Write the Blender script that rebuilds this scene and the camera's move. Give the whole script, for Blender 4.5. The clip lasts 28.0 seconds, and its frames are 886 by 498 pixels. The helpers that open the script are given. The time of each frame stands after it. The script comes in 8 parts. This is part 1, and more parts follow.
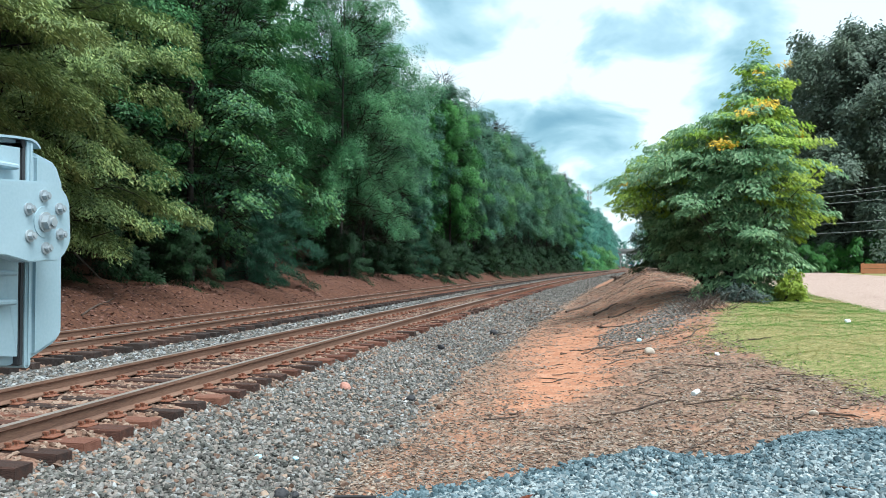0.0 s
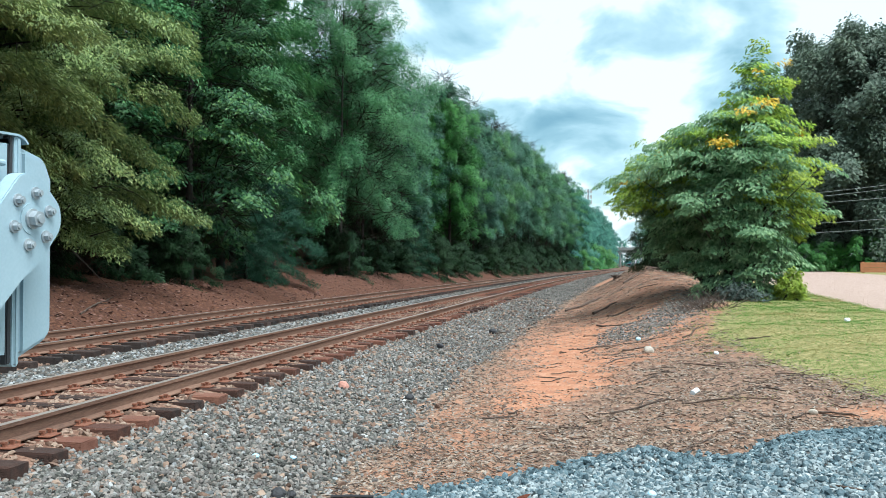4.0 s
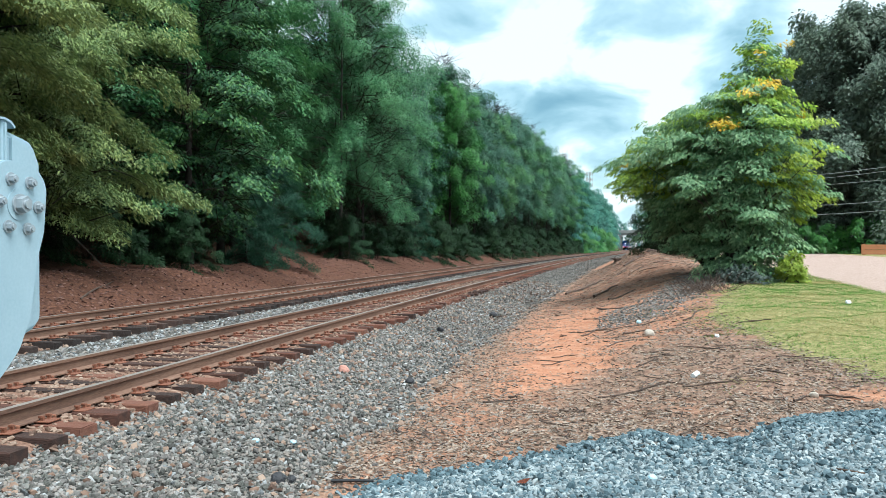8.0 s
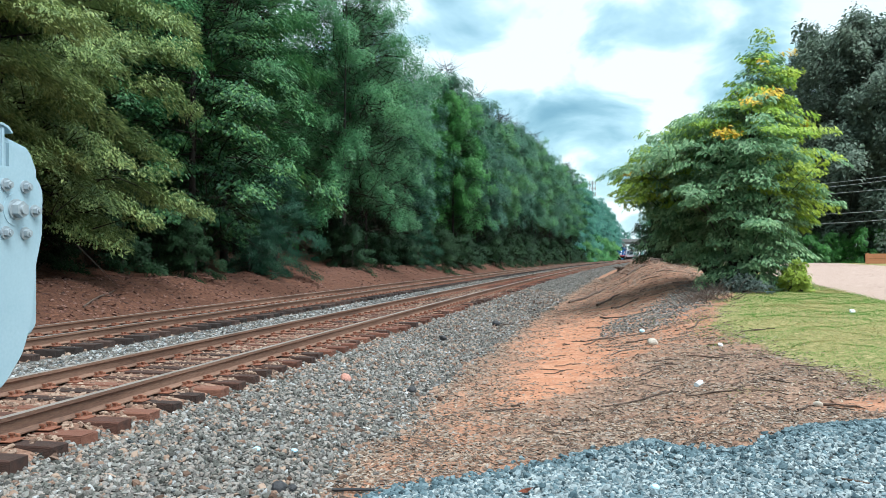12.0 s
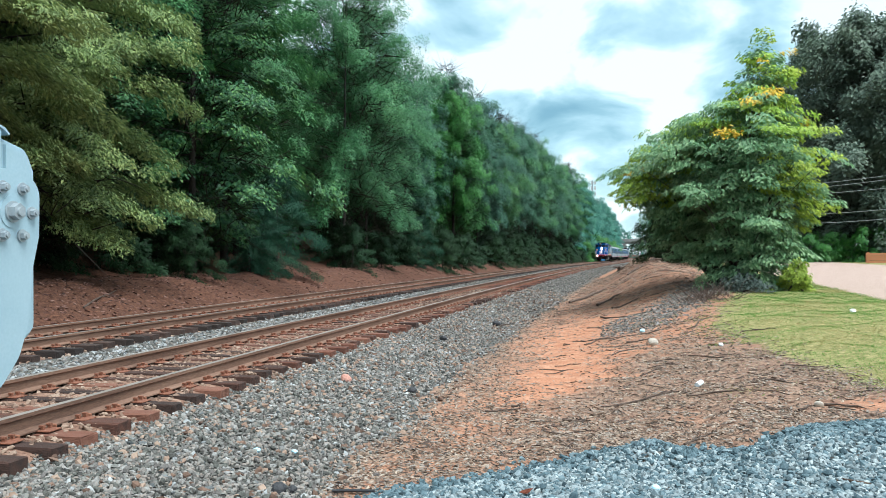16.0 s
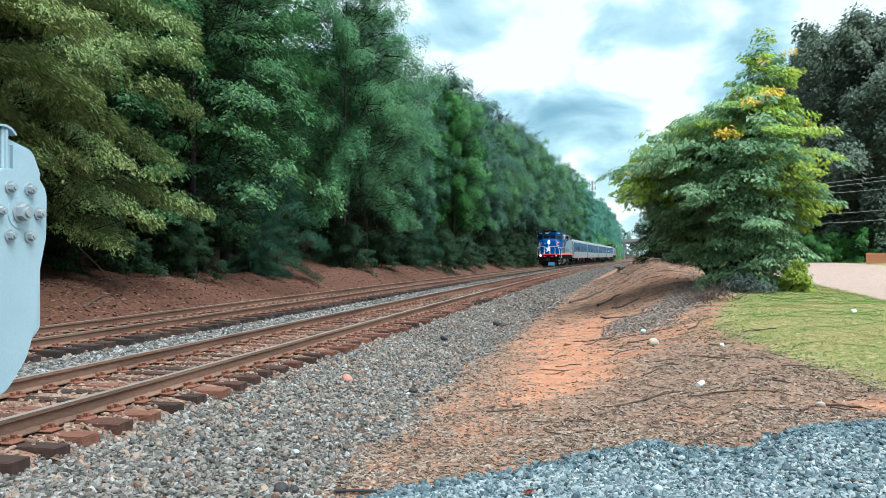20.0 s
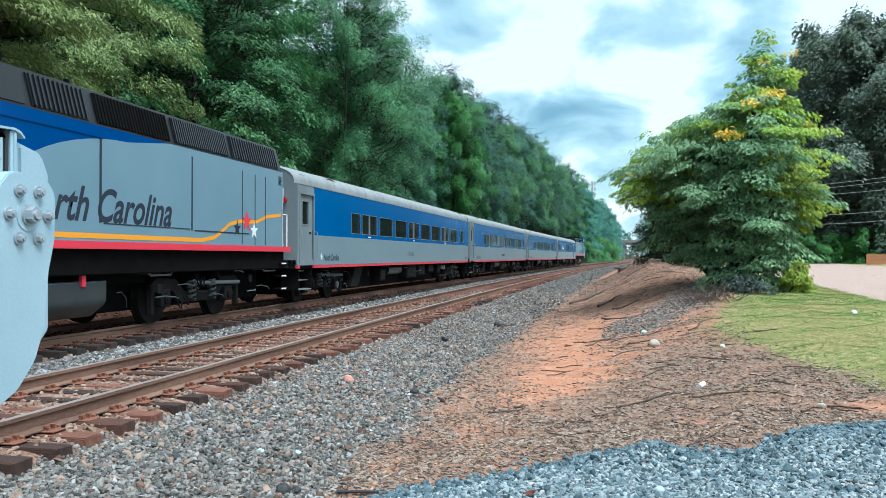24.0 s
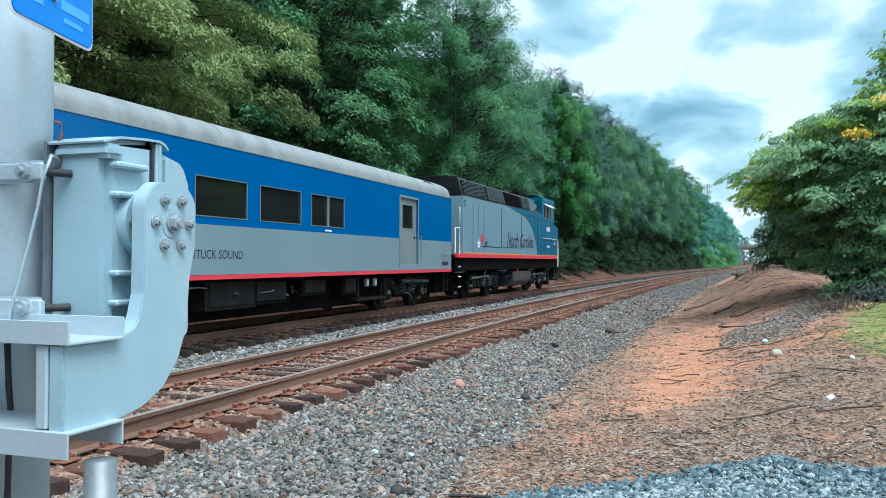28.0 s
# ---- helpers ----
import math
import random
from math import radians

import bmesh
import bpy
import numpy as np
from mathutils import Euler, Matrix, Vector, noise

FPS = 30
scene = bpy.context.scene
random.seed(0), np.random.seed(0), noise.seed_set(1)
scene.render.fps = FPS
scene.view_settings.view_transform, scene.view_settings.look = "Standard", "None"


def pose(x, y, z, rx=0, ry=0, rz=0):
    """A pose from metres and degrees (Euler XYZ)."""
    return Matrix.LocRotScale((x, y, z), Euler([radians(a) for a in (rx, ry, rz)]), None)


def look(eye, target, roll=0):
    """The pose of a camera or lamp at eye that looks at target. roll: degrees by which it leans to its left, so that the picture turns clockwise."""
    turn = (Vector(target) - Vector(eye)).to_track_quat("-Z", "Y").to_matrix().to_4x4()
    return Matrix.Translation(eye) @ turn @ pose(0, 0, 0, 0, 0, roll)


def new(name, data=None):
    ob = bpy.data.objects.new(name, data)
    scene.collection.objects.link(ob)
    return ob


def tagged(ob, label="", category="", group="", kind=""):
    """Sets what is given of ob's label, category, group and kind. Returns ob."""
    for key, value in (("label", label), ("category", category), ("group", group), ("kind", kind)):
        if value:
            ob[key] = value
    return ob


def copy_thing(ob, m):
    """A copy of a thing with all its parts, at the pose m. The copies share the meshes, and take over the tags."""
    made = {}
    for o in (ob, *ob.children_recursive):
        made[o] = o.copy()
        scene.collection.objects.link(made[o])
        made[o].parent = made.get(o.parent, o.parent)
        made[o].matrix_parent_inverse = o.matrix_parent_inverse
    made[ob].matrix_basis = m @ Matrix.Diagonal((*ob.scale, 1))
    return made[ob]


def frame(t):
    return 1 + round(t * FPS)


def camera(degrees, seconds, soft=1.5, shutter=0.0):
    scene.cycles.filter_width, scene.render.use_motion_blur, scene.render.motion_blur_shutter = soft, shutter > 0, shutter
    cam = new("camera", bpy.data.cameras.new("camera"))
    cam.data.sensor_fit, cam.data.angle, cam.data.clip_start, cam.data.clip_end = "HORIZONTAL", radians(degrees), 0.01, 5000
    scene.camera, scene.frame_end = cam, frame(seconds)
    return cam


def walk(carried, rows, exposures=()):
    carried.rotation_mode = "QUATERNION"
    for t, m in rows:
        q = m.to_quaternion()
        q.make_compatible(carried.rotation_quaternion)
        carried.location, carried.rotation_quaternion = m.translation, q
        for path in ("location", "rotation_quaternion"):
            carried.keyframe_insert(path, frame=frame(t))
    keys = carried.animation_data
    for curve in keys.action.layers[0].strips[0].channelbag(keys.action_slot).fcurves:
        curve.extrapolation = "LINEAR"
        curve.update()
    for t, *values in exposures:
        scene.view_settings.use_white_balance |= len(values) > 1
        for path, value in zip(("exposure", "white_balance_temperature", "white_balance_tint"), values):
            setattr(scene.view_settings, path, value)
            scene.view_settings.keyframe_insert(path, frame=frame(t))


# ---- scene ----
import itertools

cam = camera(57.47, 28.0, soft=0.5)


def view(x, y, z, yaw, pitch, roll):
    return pose(x, y, z, 90 + pitch, 0, yaw) @ pose(0, 0, 0, 0, 0, roll)


walk(cam, [
    (0, view(-0.008, -0.096, 1.369, 11.11, 1.13, 0.16)), (0.5, view(-0.006, -0.087, 1.367, 11.10, 1.13, 0.16)),
    (1, view(0.004, -0.087, 1.369, 11.11, 1.13, 0.16)), (1.5, view(0.009, -0.079, 1.369, 11.12, 1.14, 0.19)),
    (2, view(0.011, -0.079, 1.369, 11.12, 1.13, 0.14)), (2.5, view(0.005, -0.076, 1.368, 11.09, 1.12, 0.19)),
    (3, view(-0.003, -0.075, 1.369, 11.09, 1.13, 0.15)), (3.5, view(-0.001, -0.069, 1.366, 11.09, 1.11, 0.17)),
    (5.5, view(0.010, -0.044, 1.365, 11.11, 0.88, 0.14)), (6, view(-0.001, -0.034, 1.369, 11.09, 0.89, 0.15)),
    (6.5, view(0.008, -0.030, 1.368, 11.13, 0.86, 0.13)), (7, view(-0.001, -0.019, 1.368, 11.10, 0.35, 0.04)),
    (7.5, view(0.002, -0.009, 1.374, 11.13, -0.03, 0.00)), (8, view(0.002, -0.016, 1.370, 11.13, -0.13, -0.01)),
    (8.5, view(-0.001, -0.011, 1.374, 11.27, 0.22, 0.00)), (9, view(0.002, -0.005, 1.371, 11.37, 0.50, 0.04)),
    (9.5, view(-0.001, -0.005, 1.369, 11.37, 0.51, 0.02)), (10, view(-0.002, -0.004, 1.369, 11.35, 0.50, 0.05)),
    (10.5, view(-0.003, 0.002, 1.369, 11.39, 0.50, 0.03)), (11, view(-0.000, 0.000, 1.369, 11.41, 0.50, 0.04)),
    (11.5, view(-0.000, -0.006, 1.367, 11.38, 0.51, 0.05)), (12, view(0.011, 0.001, 1.363, 11.36, 0.49, 0.05)),
    (12.5, view(0.008, 0.009, 1.364, 11.39, 0.47, 0.02)), (14.5, view(0.003, 0.004, 1.369, 11.39, 0.46, 0.04)),
    (15, view(0.006, 0.008, 1.369, 11.37, 0.50, 0.01)), (15.5, view(0.009, 0.011, 1.368, 11.38, 0.47, -0.01)),
    (16, view(0.011, 0.013, 1.367, 11.38, 0.49, -0.05)), (16.5, view(0.018, 0.016, 1.366, 11.41, 0.49, -0.04)),
    (17, view(0.010, 0.021, 1.367, 11.39, 0.50, -0.02)), (17.5, view(0.006, 0.017, 1.369, 11.37, 0.48, -0.01)),
    (18, view(0.003, 0.008, 1.372, 11.40, 0.50, 0.04)), (18.5, view(0.001, 0.004, 1.369, 11.37, 0.50, 0.02)),
    (19, view(-0.003, 0.010, 1.369, 11.37, 0.48, -0.02)), (19.5, view(-0.008, 0.012, 1.370, 11.37, 0.49, 0.04)),
    (20, view(-0.007, 0.009, 1.369, 11.37, 0.49, -0.01)), (20.5, view(-0.011, 0.007, 1.372, 11.36, 0.49, 0.05)),
    (21, view(-0.015, 0.008, 1.372, 11.34, 0.49, 0.05)), (21.5, view(-0.012, 0.001, 1.371, 11.38, 0.49, 0.00)),
    (23.5, view(-0.014, 0.004, 1.374, 11.39, 0.54, 0.02)), (24, view(-0.020, -0.005, 1.375, 11.38, 0.53, 0.04)),
    (24.5, view(-0.023, -0.011, 1.376, 11.47, 0.54, 0.00)), (25, view(-0.026, -0.006, 1.375, 11.76, 0.54, -0.01)),
    (25.5, view(-0.029, 0.005, 1.377, 11.89, 0.53, 0.06)), (26, view(-0.029, -0.002, 1.376, 11.94, 0.55, 0.04)),
    (26.5, view(-0.032, 0.002, 1.376, 12.18, 0.55, 0.05)), (27, view(-0.029, -0.005, 1.372, 12.47, 0.57, 0.01)),
    (27.5, view(-0.039, -0.010, 1.376, 13.40, 0.61, 0.12)), (27.7, view(-0.034, -0.023, 1.374, 14.61, 0.64, 0.16)),
    (27.8, view(-0.041, -0.023, 1.376, 15.90, 0.71, 0.18)), (27.9, view(-0.048, -0.022, 1.377, 17.70, 0.78, 0.19)),
    (28, view(-0.056, -0.022, 1.379, 19.02, 0.85, 0.21)),
], exposures=[(0, 0.47, 5950, 5), (21.5, 0.50, 5950, 5), (24, 0.43, 5640, 4), (27, 0.36, 5600, 3.5), (28, 0.37, 5560, 3)])

# ---- light: a bright broken overcast with the sun behind thin cloud ahead ----
world = bpy.data.worlds.new("sky")
scene.world = world
world.use_nodes = True


def build_sky():
    nt = world.node_tree
    nt.nodes.clear()
    N, Lk = nt.nodes.new, nt.links.new
    out, bg = N("ShaderNodeOutputWorld"), N("ShaderNodeBackground")
    co = N("ShaderNodeTexCoord")
    sep = N("ShaderNodeSeparateXYZ")
    Lk(co.outputs["Generated"], sep.inputs[0])
    # flat cloud layer: direction divided by its height
    zz = N("ShaderNodeMath"); zz.operation = "MAXIMUM"; zz.inputs[1].default_value = 0.0
    Lk(sep.outputs[2], zz.inputs[0])
    za = N("ShaderNodeMath"); za.operation = "ADD"; za.inputs[1].default_value = 0.40
    Lk(zz.outputs[0], za.inputs[0])
    dv = N("ShaderNodeVectorMath"); dv.operation = "DIVIDE"
    cz = N("ShaderNodeCombineXYZ")
    for i in range(3):
        Lk(za.outputs[0], cz.inputs[i])
    Lk(co.outputs["Generated"], dv.inputs[0]); Lk(cz.outputs[0], dv.inputs[1])
    mp = N("ShaderNodeMapping"); mp.inputs["Location"].default_value = (8.1, 3.4, 0.0); mp.inputs["Scale"].default_value = (1.9, 1.9, 0.0); mp.inputs["Rotation"].default_value = (0.0, 0.0, radians(20))
    Lk(dv.outputs[0], mp.inputs[0])
    nz = N("ShaderNodeTexNoise"); nz.inputs["Scale"].default_value = 2.6; nz.inputs["Detail"].default_value = 5.0
    nz.inputs["Roughness"].default_value = 0.5; nz.inputs["Distortion"].default_value = 0.3
    Lk(mp.outputs[0], nz.inputs["Vector"])

    def calc(op, a, c):
        m = N("ShaderNodeMath"); m.operation = op
        for k, v in enumerate((a, c)):
            if isinstance(v, (int, float)):
                m.inputs[k].default_value = v
            else:
                Lk(v, m.inputs[k])
        return m.outputs[0]

    # heavier banks of cloud, by bearing and height in degrees, with ragged edges
    bearing, rise = calc("ARCTAN2", sep.outputs[0], sep.outputs[1]), calc("ARCSINE", sep.outputs[2], 0.0)
    rag = N("ShaderNodeTexNoise"); rag.inputs["Scale"].default_value, rag.inputs["Detail"].default_value, rag.inputs["Roughness"].default_value = 9.0, 4.0, 0.55
    Lk(co.outputs["Generated"], rag.inputs["Vector"])
    ragged = calc("MULTIPLY", calc("SUBTRACT", rag.outputs["Fac"], 0.5), 1.2)
    value = nz.outputs["Fac"]
    for az, el, w, h, deep in ((-5.8, 10.4, 3.6, 1.2, 0.22), (0.0, 8.6, 6.0, 1.6, 0.28), (-0.6, 5.0, 5.0, 1.3, 0.24), (9.4, 13.2, 4.4, 2.6, 0.20), (-11.6, 15.0, 3.6, 1.6, 0.13), (-9.0, 18.4, 4.0, 0.8, 0.12), (11.0, 7.0, 6.0, 1.6, 0.16),
                               (38, 12, 14, 3, 0.2), (-50, 14, 16, 3, 0.2), (95, 20, 20, 5, 0.2), (170, 16, 24, 4, 0.2), (-120, 18, 20, 4, 0.2)):
        dx = calc("DIVIDE", calc("SUBTRACT", bearing, radians(az)), radians(w))
        dz = calc("DIVIDE", calc("SUBTRACT", rise, radians(el)), radians(h))
        r2 = calc("ADD", calc("ADD", calc("MULTIPLY", dx, dx), calc("MULTIPLY", dz, dz)), ragged)
        g = calc("POWER", 2.0, calc("MULTIPLY", calc("MAXIMUM", r2, 0.0), -1.0))
        value = calc("SUBTRACT", value, calc("MULTIPLY", g, deep))
    rp = N("ShaderNodeValToRGB")
    rp.color_ramp.elements[0].position, rp.color_ramp.elements[0].color = 0.08, (0.17, 0.34, 0.41, 1)
    rp.color_ramp.elements[1].position, rp.color_ramp.elements[1].color = 0.43, (0.86, 0.96, 0.97, 1)
    e = rp.color_ramp.elements.new(0.34); e.color = (0.50, 0.70, 0.75, 1)
    e = rp.color_ramp.elements.new(0.22); e.color = (0.28, 0.47, 0.53, 1)
    Lk(value, rp.inputs[0])
    sk = N("ShaderNodeTexSky"); sk.sky_type = "NISHITA"; sk.sun_disc = False
    sk.sun_elevation, sk.sun_rotation = radians(61.4), radians(127.6)
    sc = N("ShaderNodeVectorMath"); sc.operation = "SCALE"; sc.inputs["Scale"].default_value = 0.03
    Lk(sk.outputs[0], sc.inputs[0])
    ad = N("ShaderNodeVectorMath"); ad.operation = "ADD"
    Lk(rp.outputs[0], ad.inputs[0]); Lk(sc.outputs[0], ad.inputs[1])
    Lk(ad.outputs[0], bg.inputs[0]); bg.inputs[1].default_value = 0.80
    Lk(bg.outputs[0], out.inputs[0])


build_sky()
sun_data = bpy.data.lights.new("sun", "SUN")
sun_data.energy, sun_data.angle, sun_data.color = 4.1, radians(40), (1.0, 0.98, 0.945)
new("sun", sun_data).matrix_world = look((26, -20, 60), (0, 0, 0))


# ---- materials ----
def mat(name, stops, rough=0.8, scale=8.0, fine=60.0, bump=0.3, metal=0.0, island=0.0, dist=0.02, coords="Object", spec=0.5, each=0.0, stretch=None):
    """Colour ramp over two scales of noise, with fine relief; island or each: brightness spread from piece to piece."""
    m = bpy.data.materials.new(name)
    m.use_nodes = True
    nt = m.node_tree
    N, Lk = nt.nodes.new, nt.links.new
    b = nt.nodes["Principled BSDF"]
    co = N("ShaderNodeTexCoord")
    vec = co.outputs[coords]
    if stretch:
        mp = N("ShaderNodeMapping"); mp.inputs["Scale"].default_value = stretch
        Lk(vec, mp.inputs[0]); vec = mp.outputs[0]
    n1, n2 = N("ShaderNodeTexNoise"), N("ShaderNodeTexNoise")
    n1.inputs["Scale"].default_value, n1.inputs["Detail"].default_value = scale, 5
    n2.inputs["Scale"].default_value, n2.inputs["Detail"].default_value = fine, 4
    Lk(vec, n1.inputs["Vector"]); Lk(vec, n2.inputs["Vector"])
    mx = N("ShaderNodeMix"); mx.data_type = "FLOAT"; mx.inputs[0].default_value = 0.4
    Lk(n1.outputs["Fac"], mx.inputs[2]); Lk(n2.outputs["Fac"], mx.inputs[3])
    val = mx.outputs[0]
    if island or each:
        src = N("ShaderNodeNewGeometry").outputs["Random Per Island"] if island else N("ShaderNodeObjectInfo").outputs["Random"]
        ma = N("ShaderNodeMath"); ma.operation = "MULTIPLY_ADD"
        Lk(src, ma.inputs[0]); ma.inputs[1].default_value = island or each
        ad = N("ShaderNodeMath"); ad.operation = "SUBTRACT"; ad.inputs[1].default_value = (island or each) / 2
        Lk(val, ad.inputs[0]); Lk(ad.outputs[0], ma.inputs[2]); val = ma.outputs[0]
    rp = N("ShaderNodeValToRGB")
    els = rp.color_ramp.elements
    lo, hi = (0.1, 0.9) if (island or each) else (0.32, 0.68)
    for i, c in enumerate(stops):
        p = lo + (hi - lo) * i / max(1, len(stops) - 1)
        e = els[i] if i < 2 else els.new(p)
        e.position, e.color = p, (*c, 1)
    Lk(val, rp.inputs[0]); Lk(rp.outputs[0], b.inputs["Base Color"])
    b.inputs["Roughness"].default_value, b.inputs["Metallic"].default_value = rough, metal
    b.inputs["Specular IOR Level"].default_value = spec
    if bump:
        bp = N("ShaderNodeBump"); bp.inputs["Strength"].default_value, bp.inputs["Distance"].default_value = bump, dist
        Lk(n2.outputs["Fac"], bp.inputs["Height"]); Lk(bp.outputs[0], b.inputs["Normal"])
    return m


def leaf_mat(name, dark, mid, light, thin=0.28, grain=0.42, gloss=0.28):
    """Leaves: colour by piece and by patch, thin enough to let some light through."""
    m = bpy.data.materials.new(name)
    m.use_nodes = True
    nt = m.node_tree
    N, Lk = nt.nodes.new, nt.links.new
    b = nt.nodes["Principled BSDF"]
    co = N("ShaderNodeTexCoord")
    n1 = N("ShaderNodeTexNoise"); n1.inputs["Scale"].default_value, n1.inputs["Detail"].default_value = 0.35, 3
    Lk(co.outputs["Object"], n1.inputs["Vector"])
    geo = N("ShaderNodeNewGeometry")
    mx = N("ShaderNodeMix"); mx.data_type = "FLOAT"; mx.inputs[0].default_value = grain
    Lk(n1.outputs["Fac"], mx.inputs[2]); Lk(geo.outputs["Random Per Island"], mx.inputs[3])
    rp = N("ShaderNodeValToRGB")
    els = rp.color_ramp.elements
    els[0].position, els[0].color = 0.2, (*dark, 1)
    els[1].position, els[1].color = 0.78, (*light, 1)
    e = els.new(0.5); e.color = (*mid, 1)
    oi = N("ShaderNodeObjectInfo")
    hs = N("ShaderNodeHueSaturation")
    mr = N("ShaderNodeMapRange"); mr.inputs["To Min"].default_value, mr.inputs["To Max"].default_value = 0.482, 0.515
    Lk(oi.outputs["Random"], mr.inputs[0]); Lk(mr.outputs[0], hs.inputs["Hue"])
    Lk(mx.outputs[0], rp.inputs[0]); Lk(rp.outputs[0], hs.inputs["Color"]); Lk(hs.outputs[0], b.inputs["Base Color"])
    b.inputs["Roughness"].default_value = 0.42
    b.inputs["Specular IOR Level"].default_value = gloss
    tr = N("ShaderNodeBsdfTranslucent"); Lk(hs.outputs[0], tr.inputs[0])
    ms = N("ShaderNodeMixShader"); ms.inputs[0].default_value = thin
    Lk(b.outputs[0], ms.inputs[1]); Lk(tr.outputs[0], ms.inputs[2])
    Lk(ms.outputs[0], nt.nodes["Material Output"].inputs[0])
    return m


def plain(name, color, rough=0.5, metal=0.0, glow=0.0, spec=0.5):
    m = bpy.data.materials.new(name)
    m.use_nodes = True
    b = m.node_tree.nodes["Principled BSDF"]
    b.inputs["Base Color"].default_value = (*color, 1)
    b.inputs["Roughness"].default_value, b.inputs["Metallic"].default_value = rough, metal
    b.inputs["Specular IOR Level"].default_value = spec
    if glow:
        b.inputs["Emission Color"].default_value = (*color, 1)
        b.inputs["Emission Strength"].default_value = glow
    return m


M_STONE = mat("ballast_stone", [(0.041, 0.039, 0.035), (0.087, 0.089, 0.076), (0.121, 0.105, 0.098), (0.157, 0.158, 0.143), (0.207, 0.170, 0.143), (0.255, 0.250, 0.237)], 0.85, 6, 40, 0.15, dist=0.004, island=0.85)
M_STONE_PIECE = mat("ballast_stone_single", [(0.041, 0.039, 0.035), (0.087, 0.089, 0.076), (0.121, 0.105, 0.098), (0.157, 0.158, 0.143), (0.207, 0.170, 0.143), (0.255, 0.250, 0.237)], 0.85, 6, 40, 0.15, dist=0.004, each=0.85)
M_CRUSHED_PIECE = mat("crushed_stone_single", [(0.024, 0.044, 0.054), (0.058, 0.097, 0.114), (0.103, 0.152, 0.172), (0.234, 0.289, 0.308)], 0.8, 6, 40, 0.15, dist=0.004, each=0.75)
M_STONE_TAN = mat("ballast_stone_rusty", [(0.068, 0.038, 0.025), (0.187, 0.115, 0.081), (0.323, 0.238, 0.178)], 0.9, 6, 40, 0.15, dist=0.004, island=0.75)
M_STONE_PALE = mat("ballast_stone_clean", [(0.055, 0.061, 0.062), (0.156, 0.164, 0.165), (0.265, 0.273, 0.273), (0.390, 0.398, 0.390)], 0.85, 6, 40, 0.15, dist=0.004, island=0.85)
M_STONE_BLUE = mat("crushed_stone_blue", [(0.028, 0.048, 0.059), (0.058, 0.099, 0.116), (0.096, 0.148, 0.168), (0.186, 0.243, 0.264)], 0.8, 6, 40, 0.15, dist=0.004, island=0.7)
M_STONE_WHITE = mat("crushed_stone_pale", [(0.088, 0.114, 0.121), (0.162, 0.201, 0.213), (0.244, 0.287, 0.297), (0.355, 0.394, 0.394)], 0.85, 6, 40, 0.15, dist=0.004, island=0.75)
M_RAILSIDE = mat("rail_rust", [(0.080, 0.042, 0.028), (0.165, 0.090, 0.059), (0.245, 0.146, 0.101)], 0.8, 1.2, 30, 0.35, stretch=(3, 0.4, 3))
M_RAILTOP = mat("rail_polished", [(0.24, 0.205, 0.18), (0.36, 0.32, 0.29)], 0.42, 1.0, 20, 0.05, metal=0.3)
M_TIE = mat("tie_wood", [(0.022, 0.012, 0.009), (0.061, 0.026, 0.017), (0.137, 0.050, 0.030), (0.194, 0.086, 0.055)], 0.9, 3, 45, 0.6, each=0.75, stretch=(0.5, 4, 4))
M_TIE_DARK = mat("tie_wood_dark", [(0.015, 0.011, 0.01), (0.035, 0.022, 0.018), (0.075, 0.042, 0.032)], 0.9, 3, 45, 0.6, each=0.6, stretch=(0.5, 4, 4))
M_PLATE = mat("rusty_steel", [(0.08, 0.03, 0.018), (0.19, 0.07, 0.038), (0.28, 0.12, 0.07)], 0.85, 9, 60, 0.4)
# near-black twigs: the dark inside of the crowns is put into this colour
M_TWIG_SHADE = mat("inner_twig_shade", [(0.007, 0.006, 0.005), (0.018, 0.015, 0.012), (0.035, 0.03, 0.024)], 0.95, 4, 30, 0.0, spec=0.1)
M_BARK = mat("bark", [(0.014, 0.012, 0.010), (0.034, 0.030, 0.026), (0.060, 0.054, 0.047)], 0.95, 4, 30, 0.8, stretch=(1, 1, 0.25))
M_LEAF_A = leaf_mat("leaf_deep_green", (0.021, 0.086, 0.040), (0.066, 0.200, 0.080), (0.155, 0.360, 0.128))
M_LEAF_B = leaf_mat("leaf_mid_green", (0.018, 0.066, 0.034), (0.056, 0.160, 0.060), (0.167, 0.300, 0.090))
M_LEAF_C = leaf_mat("leaf_olive", (0.080, 0.138, 0.056), (0.205, 0.290, 0.108), (0.430, 0.515, 0.195))
M_LEAF_D = leaf_mat("leaf_blue_green", (0.023, 0.094, 0.048), (0.062, 0.196, 0.092), (0.142, 0.330, 0.145))
M_LEAF_E = leaf_mat("leaf_bright", (0.016, 0.082, 0.024), (0.045, 0.184, 0.044), (0.104, 0.316, 0.066))
M_LEAF_F = leaf_mat("leaf_grey_deep_green", (0.016, 0.056, 0.038), (0.039, 0.123, 0.074), (0.092, 0.229, 0.126))
# distance haze is put into this paler, bluer leaf colour
M_LEAF_HAZE = leaf_mat("leaf_distance_haze", (0.022, 0.105, 0.083), (0.050, 0.190, 0.143), (0.105, 0.300, 0.205))
M_LEAF_BUSH = leaf_mat("leaf_bush", (0.080, 0.190, 0.100), (0.215, 0.390, 0.212), (0.430, 0.615, 0.355), thin=0.45)
